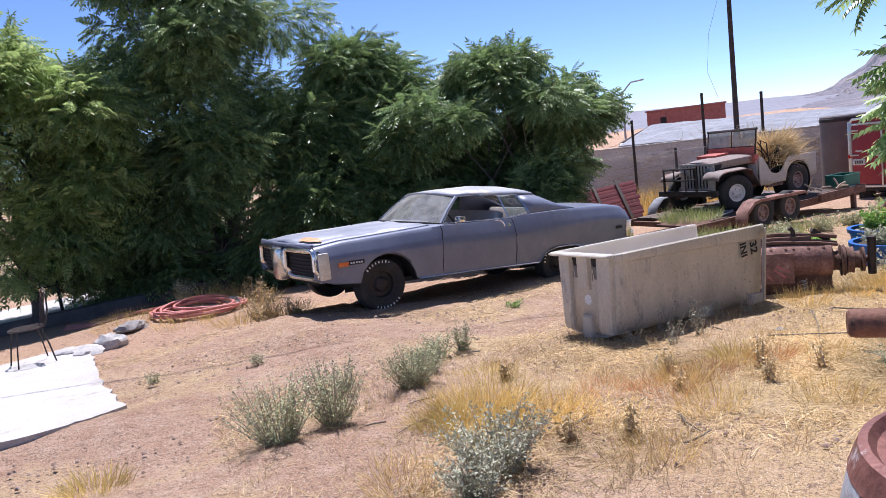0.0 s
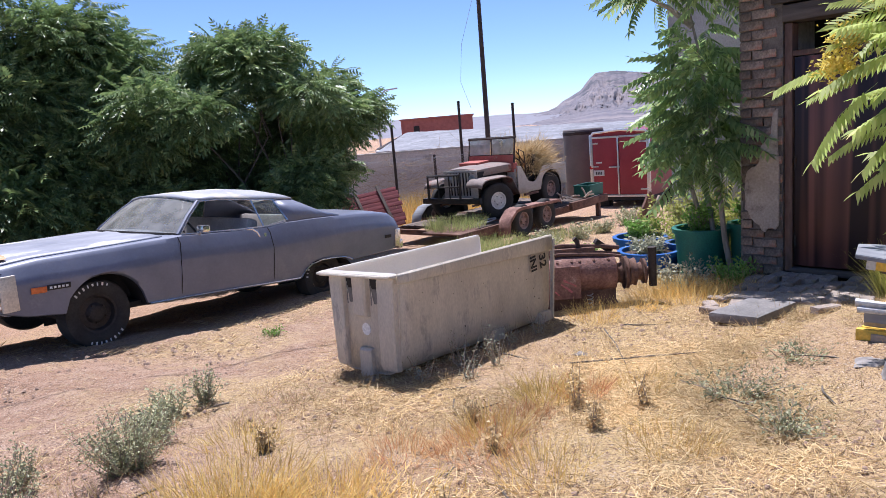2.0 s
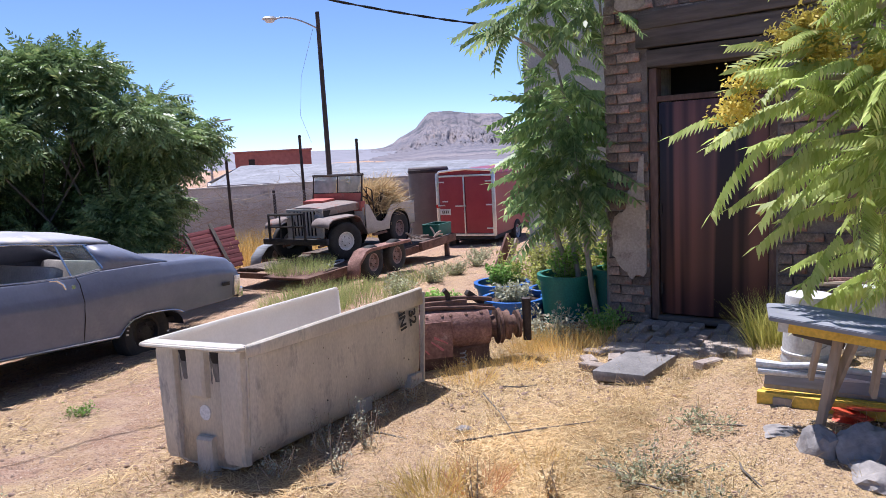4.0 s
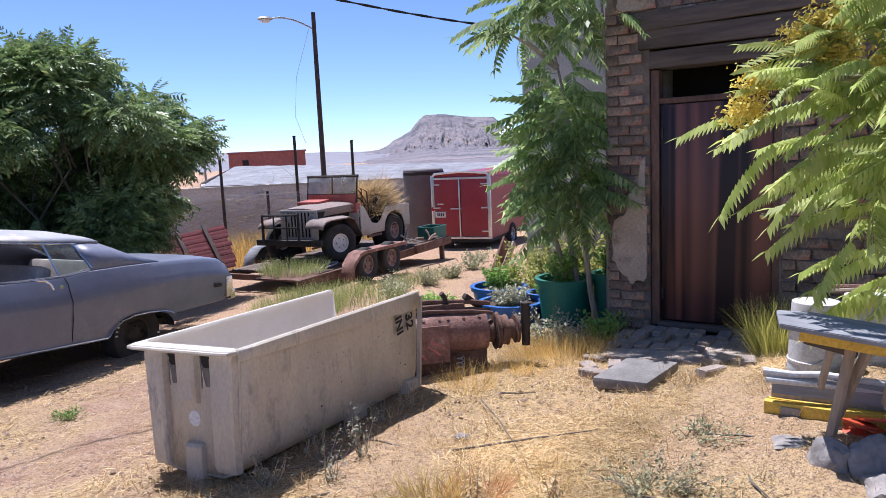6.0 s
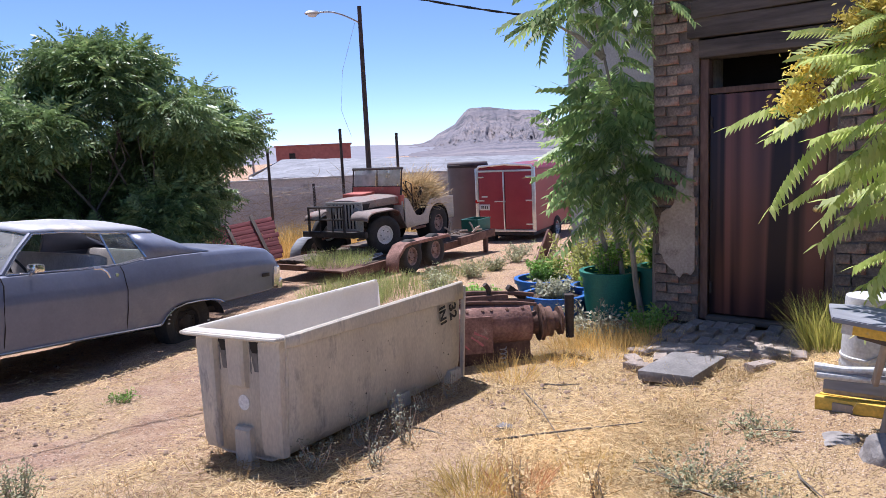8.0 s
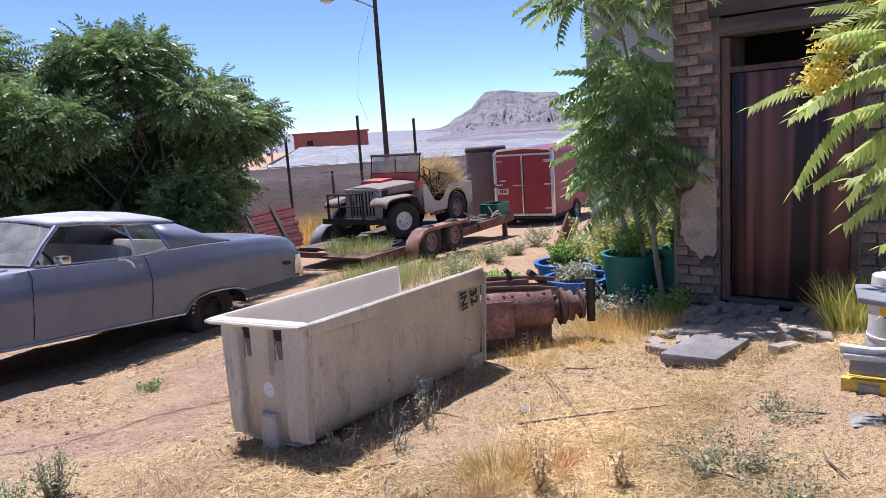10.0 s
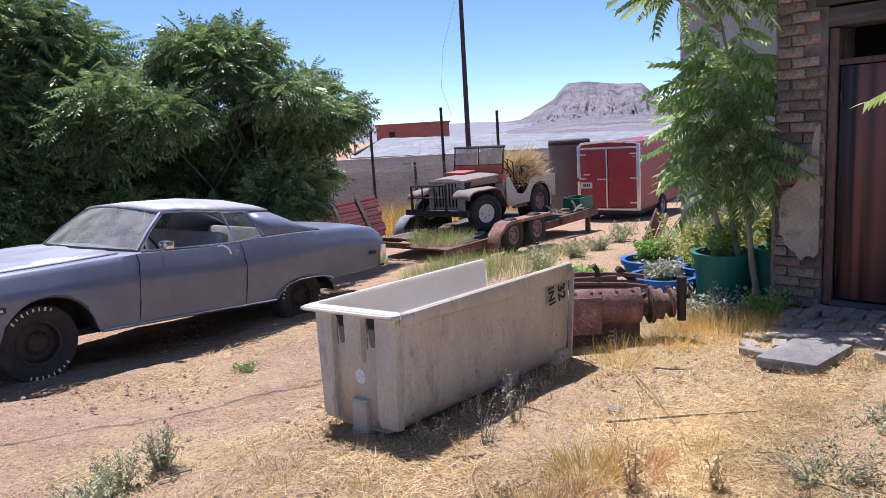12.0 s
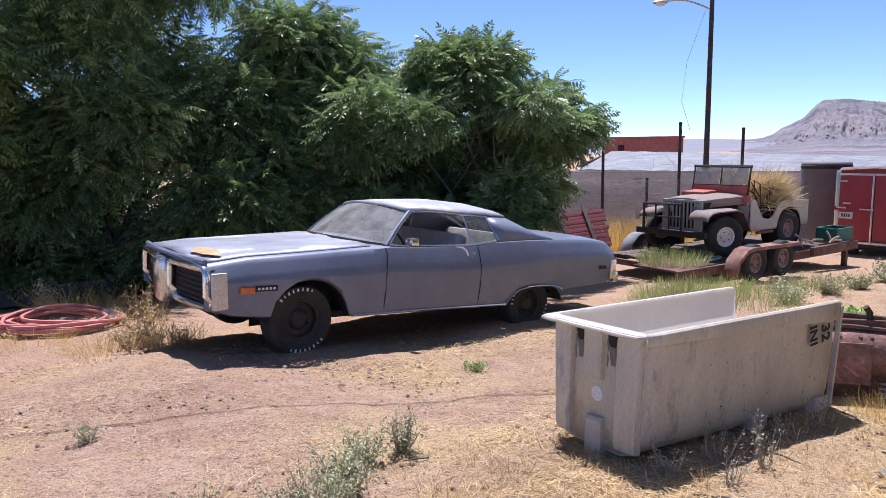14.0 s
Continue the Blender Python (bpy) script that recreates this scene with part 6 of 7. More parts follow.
def dry_brush():
    """Loose dead stalks heaped in the open back of the vehicle."""
    rng = np.random.default_rng(190)
    n = 4600
    h = rng.random(n) ** 1.2
    a, d = rng.uniform(0, math.tau, n), np.sqrt(rng.random(n)) * (1 - 0.35 * h)
    og = np.stack((-1.85 + 0.92 * d * np.cos(a), 0.64 * d * np.sin(a), 0.72 + 0.56 * h), axis=-1)
    dirs = np.stack((np.cos(a) * 0.9, np.sin(a) * 0.6, 0.15 + 0.4 * rng.random(n)), axis=-1) + rng.normal(0, 0.5, (n, 3))
    v, q = scatter(blade_template(0.44, 0.013, 0.05), og, dirs, rng.uniform(0.5, 1.25, n), rng, 1.0)
    ob = np_mesh("dry_brush", v, q, STRAW)
    ob.matrix_world = pose(10.88, 11.52, -0.525, 0, 0, 187.3)
    return tagged(ob, "heap of dry brush lying in the open vehicle", "dry brush")


dry_brush()

# green garden weeds behind the engine and pots
for k, (x, y, r, h) in enumerate(((7.0, 6.0, .4, .3), (7.5, 6.3, .4, .32), (7.9, 6.6, .35, .3), (6.6, 6.2, .35, .24))):
    weed(x, y, r, h, 60, 2400, 0.06, GREENWEED, "bright green leafy weeds", 200 + k)
weed(8.45, 4.95, 0.6, 1.0, 80, 4200, 0.06, leafy("yellow_green_weed", (0.38, 0.40, 0.10), (0.58, 0.57, 0.20), None, 0.4, 0.7), "tall yellow-green weeds against the wall", 210)
weed(8.6, 5.6, 0.55, 0.8, 60, 3000, 0.06, bpy.data.materials["yellow_green_weed"], "tall yellow-green weeds against the wall", 211)
weed(7.25, 4.15, 0.3, 0.28, 40, 1300, 0.05, GREENWEED, "dark green weeds at the foot of the pier", 212)
weed(7.0, 4.6, 0.4, 0.34, 40, 1500, 0.04, GREYLEAF, "dusty tangled weeds under the young tree", 213)
for k, (x, y) in enumerate(((9.7, 8.6), (10.4, 8.4), (11.2, 8.5), (12.4, 8.8), (9.0, 8.0), (13.4, 9.3))):
    weed(x, y, 0.35, 0.3, 26, 600, 0.05, SAGE, "pale green weed beside the trailer", 220 + k)


def litter():
    """Straw strewn over the weedy part of the yard, and small stones."""
    rng = np.random.default_rng(9)
    n = 200000
    x = np.concatenate((rng.normal(4.2, 1.6, n // 2), rng.uniform(-1.5, 8, n // 2)))
    y = np.concatenate((rng.normal(3.0, 1.1, n // 2), rng.uniform(1.0, 9.0, n // 2)))
    clump = np.sin(x * 2.1 + 1.3 * np.sin(y * 1.7)) + np.sin(y * 2.6 + 1.1 * np.sin(x * 2.3)) + rng.normal(0, 0.9, n)
    track = np.exp(-((x - 0.8 - 0.25 * (y - 6)) / 1.5) ** 2 - ((y - 6.8) / 1.7) ** 2)
    keep = (clump > np.where(y < 2.5, 0.9, np.where(x < 3.0, 0.35, -0.05))) & (rng.random(n) > track * 0.93) & (x < 7.45) & ((x > 0.2) | (y > 6)) & (y > 0.8)
    x, y = x[keep], y[keep]
    m = len(x)
    a = rng.uniform(0, math.tau, m)
    dirs = np.stack((np.cos(a), np.sin(a), rng.normal(0.08, 0.16, m)), axis=-1)
    og = np.stack((x, y, gz(x, y) + rng.uniform(0.0, 0.022, m)), axis=-1)
    v, q = scatter(blade_template(0.085, 0.0033, 0.008), og, dirs, rng.uniform(0.4, 1.5, m), rng, 0.6)
    tagged(np_mesh("straw_litter", v, q, STRAW), "dry straw strewn over the dirt", "straw", kind="stuff")
    k = 1100
    cx, cy = rng.uniform(0.2, 7.3, k), rng.uniform(1.3, 5.6, k)
    tall = [tuft_arrays(cx[i], cy[i], rng.uniform(.03, .12), rng.uniform(.05, .15), rng.integers(10, 26), rng, 1.0, None, 0.004) for i in range(k)]
    v, q = join(tall)
    tagged(np_mesh("dry_grass", v, q, STRAW), "short dry grass over the yard", "grass", kind="stuff")
    k = 15000
    px, py = rng.uniform(-2, 9, k), rng.uniform(0.8, 10, k)
    s = 0.0035 + 0.014 * rng.random(k) ** 5
    t = np.array([(-1, -1, -.3), (1, -.9, -.3), (.9, 1, -.3), (-.9, .8, -.3), (-.5, -.6, .7), (.6, -.4, .6), (.5, .5, .75), (-.5, .6, .6)])
    tq = np.array([(4, 5, 6, 7), (0, 1, 5, 4), (1, 2, 6, 5), (2, 3, 7, 6), (3, 0, 4, 7)])
    a = rng.uniform(0, math.tau, k)
    v, q = scatter((t, tq), np.stack((px, py, gz(px, py) + s * .3), axis=-1), np.stack((np.cos(a), np.sin(a), np.zeros(k)), axis=-1), s, rng, 0.2)
    tagged(np_mesh("pebbles", v, q, surface("brown_gravel", (0.20, 0.13, 0.095), (0.40, 0.29, 0.22), 9, 0.95, bump=0)), "small stones in the dirt", "pebbles", kind="stuff")
    twigs = []
    for i in range(26):
        x0, y0, a = rng.uniform(0.5, 6.5), rng.uniform(1.5, 6), rng.uniform(0, math.tau)
        L = rng.uniform(.1, .4)
        twigs.append([(x0 + f * L * math.cos(a + .3 * f), y0 + f * L * math.sin(a + .3 * f), float(gz(x0, y0)) + .014 + .01 * f) for f in (0, .5, 1)])
    bm = bmesh.new()
    for w in twigs:
        tube(w, [0.007, 0.006, 0.003], 5, bm)
    tagged(part("twigs", bm, BARK, None, "", 0), "fallen dry twigs", "twigs", kind="stuff")
    for i, pts in enumerate((((5.25, 4.3), (4.9, 3.95), (4.5, 3.6)), ((4.35, 3.95), (4.7, 3.6), (4.95, 3.3)))):
        b = tagged(part("branch", tube([(x, y, float(gz(x, y)) + .02) for x, y in pts], [0.007, 0.006, 0.003], 6), BARK), "thin dry fallen branch on the straw", "branch")


litter()


# ---- near pinnate-leaved trees ----
LONGLEAF = leaf_template(15, 0.40, 0.10, 0.027, 0.42, 1.25)
MIDLEAF = leaf_template(9, 0.38, 0.125, 0.042, 0.55, 1.0)


def stemmed_tree(base, stems, sprays, template, material, label, seed, r0, seeds=(), fronds=(), size=1.0, density=1.0):
    """A young tree with bare slender stems; long leaves radiate from the upper stems and drooping twigs."""
    rng = np.random.default_rng(seed)
    z0 = float(gz(base[0], base[1]))
    root = thing("young_tree", pose(base[0], base[1], z0), label, "tree")
    b = np.array((base[0], base[1], z0))
    og, dr = [], []
    for pts in stems:
        p = [np.array(q) - b for q in pts]
        part("stem", tube([tuple(q) for q in p], [r0 * (1 - 0.75 * i / (len(p) - 1)) for i in range(len(p))], 7), STEM, root)
    for (x, y, z, rad, w) in sprays:
        k = max(5, int(w * density))
        d = rng.normal(0, 1, (k, 3))
        d[:, 2] *= 0.5
        d /= np.linalg.norm(d, axis=1, keepdims=True)
        og.append(np.array((x, y, z)) - b + d * rad * (rng.random((k, 1)) ** 0.5) * 0.75)
        dd = d + rng.normal(0, 0.25, (k, 3))
        dd[:, 2] = dd[:, 2] * 0.5 + 0.08
        dr.append(dd)
    og, dr = np.concatenate(og), np.concatenate(dr)
    v, q = scatter(template, og, dr, rng.uniform(0.7, 1.2, len(og)) * size, rng, 0.35)
    np_mesh("foliage", v, q, material, root)
    for a, c in fronds:
        a, c = np.array(a), np.array(c)
        v, q = scatter(template, (a - b)[None], (c - a + (0, 0, 0.08))[None], np.array([np.linalg.norm(c - a) / 0.40 * 1.0]), rng, 0.1)
        np_mesh("frond", v, q, material, root)
    for (x, y, z) in seeds:
        n = 620
        d = rng.normal(0, 1, (n, 3)) * (0.05, 0.05, 0.04)
        t = (np.array([(0, 0, 0), (.02, .008, .003), (.036, 0, 0), (.02, -.008, .003)]), np.array([(0, 1, 2, 3)]))
        v, q = scatter(t, np.array((x, y, z)) - b + d, rng.normal(0, 1, (n, 3)), rng.uniform(.6, 1.2, n), rng, 1.0)
        tagged(np_mesh("seed_head", v, q, SEEDS, root), "yellow papery seed cluster", kind="stuff")
    return root


CORNERLEAF = leafy("corner_tree_leaf", (0.17, 0.27, 0.10), (0.38, 0.50, 0.20), (0.56, 0.62, 0.28), 0.55, 0.34)
stemmed_tree((7.72, 4.40), [
    [(7.72, 4.40, -.45), (7.68, 4.47, .0), (7.66, 4.52, .6), (7.62, 4.58, 1.3), (7.58, 4.68, 2.0), (7.5, 4.85, 2.9)],
    [(7.85, 4.62, -.4), (7.85, 4.72, .3), (7.8, 4.85, 1.1), (7.75, 4.95, 1.9)],
    [(7.8, 4.32, -.4), (7.72, 4.28, .8), (7.7, 4.27, 2.0), (7.6, 4.3, 3.1)],
    [(7.9, 4.8, 0.0), (7.85, 4.95, .6), (7.75, 5.1, 1.3)],
    [(7.56, 4.72, 2.2), (7.5, 4.95, 2.42), (7.44, 5.15, 2.55)]],
    [(7.65, 4.72, 1.95, .26, 26), (7.7, 4.80, 1.68, .30, 40), (7.65, 4.55, 1.60, .28, 34), (7.7, 4.84, 1.38, .30, 44), (7.6, 4.55, 1.25, .30, 44), (7.7, 4.80, 1.08, .30, 36), (7.6, 4.50, .98, .28, 30), (7.65, 4.74, .78, .26, 22), (7.55, 4.35, 1.05, .22, 16),
     (7.45, 5.02, 2.62, .28, 24), (7.45, 4.8, 2.8, .32, 28), (7.5, 4.45, 2.85, .35, 30), (7.5, 4.45, 2.40, .25, 10), (7.5, 4.65, 3.2, .4, 40), (7.35, 4.15, 2.6, .25, 14), (7.75, 4.75, 2.15, .22, 16)],
    MIDLEAF, CORNERLEAF, "slender young tree with drooping pinnate leaves by the brick pier", 21, 0.035, density=0.8)

stemmed_tree((5.9, 1.35), [
    [(5.9, 1.35, -.25), (5.85, 1.4, .6), (5.75, 1.5, 1.4), (5.7, 1.55, 2.4)],
    [(5.75, 1.5, 1.3), (5.5, 1.85, 1.7), (5.25, 2.3, 1.75)],
    [(5.75, 1.5, 1.5), (5.5, 1.9, 2.1), (5.3, 2.2, 2.5)],
    [(5.8, 1.45, .9), (5.65, 1.85, 1.0), (5.5, 2.2, 1.0)]],
    [(5.3, 2.12, 1.65, .2, 7), (5.35, 2.0, 1.4, .22, 9), (5.5, 1.9, 1.1, .22, 9), (5.5, 1.8, .85, .25, 9), (5.35, 2.0, 1.95, .22, 8), (5.45, 1.75, 1.7, .3, 26), (5.5, 1.65, 1.3, .3, 24), (5.45, 1.65, 2.1, .32, 30), (5.6, 1.6, 1.0, .3, 20), (5.4, 1.85, 2.15, .3, 20), (5.5, 1.7, 0.7, .28, 14), (5.6, 1.35, 1.7, .4, 26), (5.6, 1.35, 1.1, .4, 22), (5.3, 1.85, 1.75, .3, 16), (5.3, 1.75, 2.2, .3, 18), (5.35, 1.7, 1.3, .3, 14)],
    LONGLEAF, SUMACLEAF, "bright green tree with long drooping leaves and yellow seeds", 22, 0.05, density=1.0,
    seeds=((5.2, 2.55, 1.58), (5.2, 2.48, 1.74), (5.2, 2.28, 1.93), (5.22, 2.18, 2.0), (5.22, 2.12, 1.85), (5.3, 1.9, 1.75)),
    fronds=(((5.25, 2.48, 1.58), (5.15, 2.85, 1.55)), ((5.25, 2.42, 1.5), (5.15, 2.67, 1.43)), ((5.25, 2.35, 1.46), (5.15, 2.72, 1.16)), ((5.25, 2.2, 1.24), (5.15, 2.55, 1.14)), ((5.25, 2.02, 1.11), (5.15, 2.42, 0.95)),
            ((5.25, 2.25, 1.88), (5.15, 2.52, 1.97)), ((5.25, 2.2, 1.72), (5.15, 2.53, 1.76)), ((5.25, 1.98, 1.7), (5.15, 2.26, 1.65)), ((5.25, 2.12, 1.52), (5.15, 2.33, 1.39)), ((5.25, 2.0, 1.38), (5.15, 2.28, 1.25)),
            ((5.25, 2.0, 1.8), (5.15, 2.18, 2.02)), ((5.25, 2.0, 0.95), (5.15, 2.24, 0.67)), ((5.25, 2.05, 1.21), (5.15, 2.3, 1.05))))


# ---- scrap engine ----
def scrap_engine():
    x, y = 5.78, 4.98
    e = thing("scrap_engine", pose(x, y, float(gz(x, y)), 0, 0, -44), "rust-brown scrap engine with a round tank", "engine")
    z = 0.36
    part("tank", lathe([(0.001, -0.38), (0.12, -0.375), (0.165, -0.34), (0.17, -0.3), (0.17, 0.3), (0.165, 0.34), (0.1, 0.36), (0.001, 0.36)], 28, pose(0.02, 0, z, 0, 90, 0)), REDRUST, e, "rusty red cylinder tank")
    plate = part("plate", box(0.36, 0.015, 0.30, pose(-0.16, -0.185, z - 0.04, 0, 0, 0), 0.004), REDRUST, e, "rusty square plate with pink paint")
    r = random.Random(3)
    pink = surface("pink_spray_paint", (0.45, 0.12, 0.12), (0.55, 0.2, 0.2), 20, 0.8, bump=0)
    for k in range(9):
        part("paint_mark", box(r.uniform(.03, .10), 0.003, 0.012, pose(-0.14 + r.uniform(-.06, .1), -0.1945, z - .02 - k * 0.014, 0, 35 + r.uniform(-15, 15), 0)), pink, plate, smooth=0)
    for rx, rr, w in ((0.40, 0.10, 0.05), (0.46, 0.155, 0.035), (0.52, 0.13, 0.06), (0.58, 0.085, 0.05), (0.63, 0.12, 0.025)):
        part("pulley", lathe([(0.03, -w / 2), (rr, -w / 2), (rr * .92, 0), (rr, w / 2), (0.03, w / 2)], 24, pose(rx, 0, z - .02, 0, 90, 0), closed=True), RUST, e)
    part("shaft", cone(0.035, 0.035, 1.3, pose(0.05, 0, z - .02, 0, 90, 0), 12), RUST, e)
    part("block", box(0.62, 0.26, 0.24, pose(0.05, 0.05, 0.13), 0.02), RUST, e)
    part("head", box(0.5, 0.12, 0.10, pose(-0.05, 0.05, z + 0.19), 0.015), RUST, e)
    for yy, zz, rad in ((-0.05, 0.185, 0.016), (0.03, 0.25, 0.02), (0.0, 0.20, 0.012)):
        part("pipe", tube([(-0.42, yy, z + zz), (-0.1, yy + .02, z + zz + .01), (0.25, yy - .01, z + zz - .01), (0.42, yy, z + zz - .04)], rad, 8), RUST, e)
    part("exhaust_stub", tube([(0.05, 0.03, z + 0.2), (0.04, 0.03, z + 0.29), (0.01, 0.02, z + 0.33)], 0.022, 8), STEELPOST, e)
    part("lever", box(0.2, 0.05, 0.05, pose(0.28, 0.06, z + 0.23, 0, 38, 20), 0.01), STEELPOST, e)
    part("upright_pipe", cone(0.035, 0.04, 0.36, pose(0.70, -0.06, z + 0.03), 12), STEELPOST, e)
    part("hose", tube([(-0.36, -0.05, z + .2), (-0.42, -0.14, z + .14), (-0.40, -0.2, z - .02), (-0.33, -0.2, z - .14), (-0.30, -0.2, z - .3)], 0.012, 6), HOSE, e)
    part("coil_spring", tube([(0.10 + 0.025 * math.cos(k * .9), -0.2 + 0.025 * math.sin(k * .9), 0.03 + k * 0.0052) for k in range(36)], 0.005, 5), GALV, e, "pale coil spring")
    for xx in (-0.3, 0.35):
        part("skid", box(0.08, 0.5, 0.07, pose(xx, 0, 0.035), 0.01), RUST, e)
    for k in range(6):
        part("bolt", cone(0.014, 0.014, 0.02, pose(-0.30 + k * 0.11 + 0.02 * (k % 3), -0.10, z + .135, 35), 6), RUST, e, smooth=0)
    h = thing("iron_hook", pose(6.25, 5.75, float(gz(6.25, 5.75))), "thin bent iron rod with a loop", "rod")
    part("rod", tube([(0, 0, 0), (0.01, 0, 0.28), (0.03, 0, 0.32), (0.02, 0, .37), (-.01, 0, .37), (-.01, 0, .33), (.01, 0, .3)], 0.008, 6), RUST, h)


scrap_engine()


def plant_pot(x, y, r, h, material, label, seed, leaf_mat, lh, bottom=0.78, top=None):
    z = float(gz(x, y)) - 0.01
    if top is not None:
        h = top - z
    p = thing("plant_pot", pose(x, y, z), label, "plant pot")
    part("shell", lathe([(0.001, 0.0), (r * bottom, 0.0), (r, h - .05), (r + .025, h - .05), (r + .03, h), (r - .02, h), (r - .03, h * .7)], 36), material, p)
    part("soil", cone(r - .03, r - .03, 0.02, pose(0, 0, h * .8), 24), SOIL, p)
    w = weed(x, y, r * .8, lh, 44, 1500, 0.055, leaf_mat, "leafy green plant growing in the pot", seed, "pot_plant", z + h * .78)
    return p


plant_pot(7.86, 4.82, 0.29, 0.5, TEAL, "large teal plastic plant pot", 300, GREENWEED, .45, 0.86, 0.09)
plant_pot(8.02, 4.36, 0.20, 0.5, TEAL, "large teal plastic plant pot by the wall", 301, GREENWEED, .4, 0.86, 0.14)
plant_pot(7.75, 5.42, 0.33, 0.25, BLUE, "wide blue plastic tub with plants", 302, GREYLEAF, .22, 0.8, -0.19)
plant_pot(8.25, 5.85, 0.31, 0.25, BLUE, "wide blue plastic tub with plants behind", 303, GREENWEED, .3, 0.8, -0.14)
plant_pot(8.2, 5.22, 0.2, 0.25, BLUE, "small blue plastic bucket between pots", 304, GREENWEED, .2, 0.8, -0.16)
lb = thing("leaning_board", pose(9.0, 6.55, float(gz(9.0, 6.55))), "weathered red-brown board leaning outdoors", "board")
part("board", box(0.24, 0.03, 0.95, pose(0.16, -0.12, 0.40, 12, 30, 10), 0.004), REDRUST, lb)
part("board", box(0.10, 0.03, 0.9, pose(0.30, -0.16, 0.38, 12, 34, 10), 0.004), BAREWOOD, lb)


# ---- doorstep, mat, loose bricks ----
PAVER = surface("dusty_paver", (0.25, 0.205, 0.175), (0.40, 0.335, 0.285), 7, 0.95, bump=0.6, fine=55, vary=0.2)


def doorstep():
    s = tagged(part("pavement", box(0.95, 1.25, 0.16, pose(7.02, 3.3, -0.345, -3.0, 1.4, 0), 0.02), PLASTER), "uneven brick paving before the door", "paving", kind="structure")
    r = random.Random(12)
    me = []
    for k in range(4):
        bm = box(0.205, 0.10, 0.06, bevel=0.01)
        for v in bm.verts:
            v.co += Vector((r.uniform(-.006, .006), r.uniform(-.006, .006), r.uniform(-.004, .004)))
        mm = bpy.data.meshes.new("brick")
        bm.to_mesh(mm)
        bm.free()
        mm.materials.append(PAVER)
        me.append(mm)
    for i in range(4):
        for k in range(11):
            if r.random() < 0.1 + 0.12 * i:
                continue
            b = new("brick", me[r.randrange(4)])
            b.parent = s
            x, y = 7.36 - i * 0.225 + r.uniform(-.02, .02), 2.78 + k * 0.112 + r.uniform(-.01, .01)
            b.matrix_world = pose(x, y, -0.255 - 0.012 * i - 0.03 * (i > 2) + r.uniform(-.012, .012), r.uniform(-4, 4), r.uniform(-4, 4), r.uniform(-6, 6))
    for x, y, a in ((6.35, 3.72, 20), (6.5, 3.95, 70), (6.2, 2.95, -30), (6.45, 2.75, 10), (6.55, 3.0, 60), (6.25, 3.9, 40), (6.1, 3.8, 80), (6.62, 3.55, 5)):
        q = tagged(new("loose_brick", me[r.randrange(4)]), "loose dusty brick lying on the ground", "brick", "loose bricks")
        q.matrix_world = at_ground(x, y, a, 0.03)


doorstep()
mat_ob = thing("rubber_slab", at_ground(6.08, 3.45, -4, 0.0), "thick dusty black rubber slab on the ground", "slab")
part("slab", box(0.62, 0.42, 0.085, pose(0, 0, 0.045), 0.03), MATGREY, mat_ob)


# ---- buckets, trestle, timber, stones ----
def bucket(x, y, z, r, h, flip=False):
    b = thing("bucket", pose(x, y, z) @ (pose(0, 0, h, 180) if flip else Matrix()), "dusty white plastic bucket with a lid", "bucket", "white buckets")
    part("shell", lathe([(0.001, 0.0), (r * .88, 0.0), (r * .9, .02), (r, h * .82), (r * 1.05, h * .83), (r * 1.05, h * .86), (r * 1.01, h * .88), (r * 1.03, h), (r * .97, h)], 30), WHITEPLASTIC, b)
    lid = part("lid", lathe([(0.001, h - .012), (r * .8, h - .012), (r * .95, h - .005), (r * 1.06, h + .008), (r * 1.07, h - .02)], 30), WHITEPLASTIC, b, "pale ribbed lid")
    part("bail", tube([(r * 1.05 * math.cos(a), r * 1.05 * math.sin(a), h * .84 - 0.10 * math.sin(a)) for a in np.linspace(0, math.pi, 12)], 0.004, 5), GALV, b)


bucket(6.1, 2.285, float(gz(6.1, 2.285)), 0.157, 0.45, True)
bucket(6.45, 2.02, float(gz(6.45, 2.02)), 0.157, 0.47, True)
st = thing("stick_bundle", pose(6.36, 2.1, 0.425), "old broom handles lying across the buckets", "sticks")
part("stick", tube([(-.10, .20, .0), (.08, -.34, .03)], 0.014, 6), BAREWOOD, st)
part("stick", tube([(.0, .12, .02), (.06, -.35, .03)], 0.018, 6), REDRUST, st)


def strip(a, b, w, h, bevel=0.004, turn=0.0):
    """A straight bar of section w by h from a to b."""
    a, b = Vector(a), Vector(b)
    return box(w, h, (b - a).length, Matrix.Translation((a + b) / 2) @ (b - a).to_track_quat("Z", "X").to_matrix().to_4x4() @ pose(0, 0, 0, 0, 0, turn), bevel)


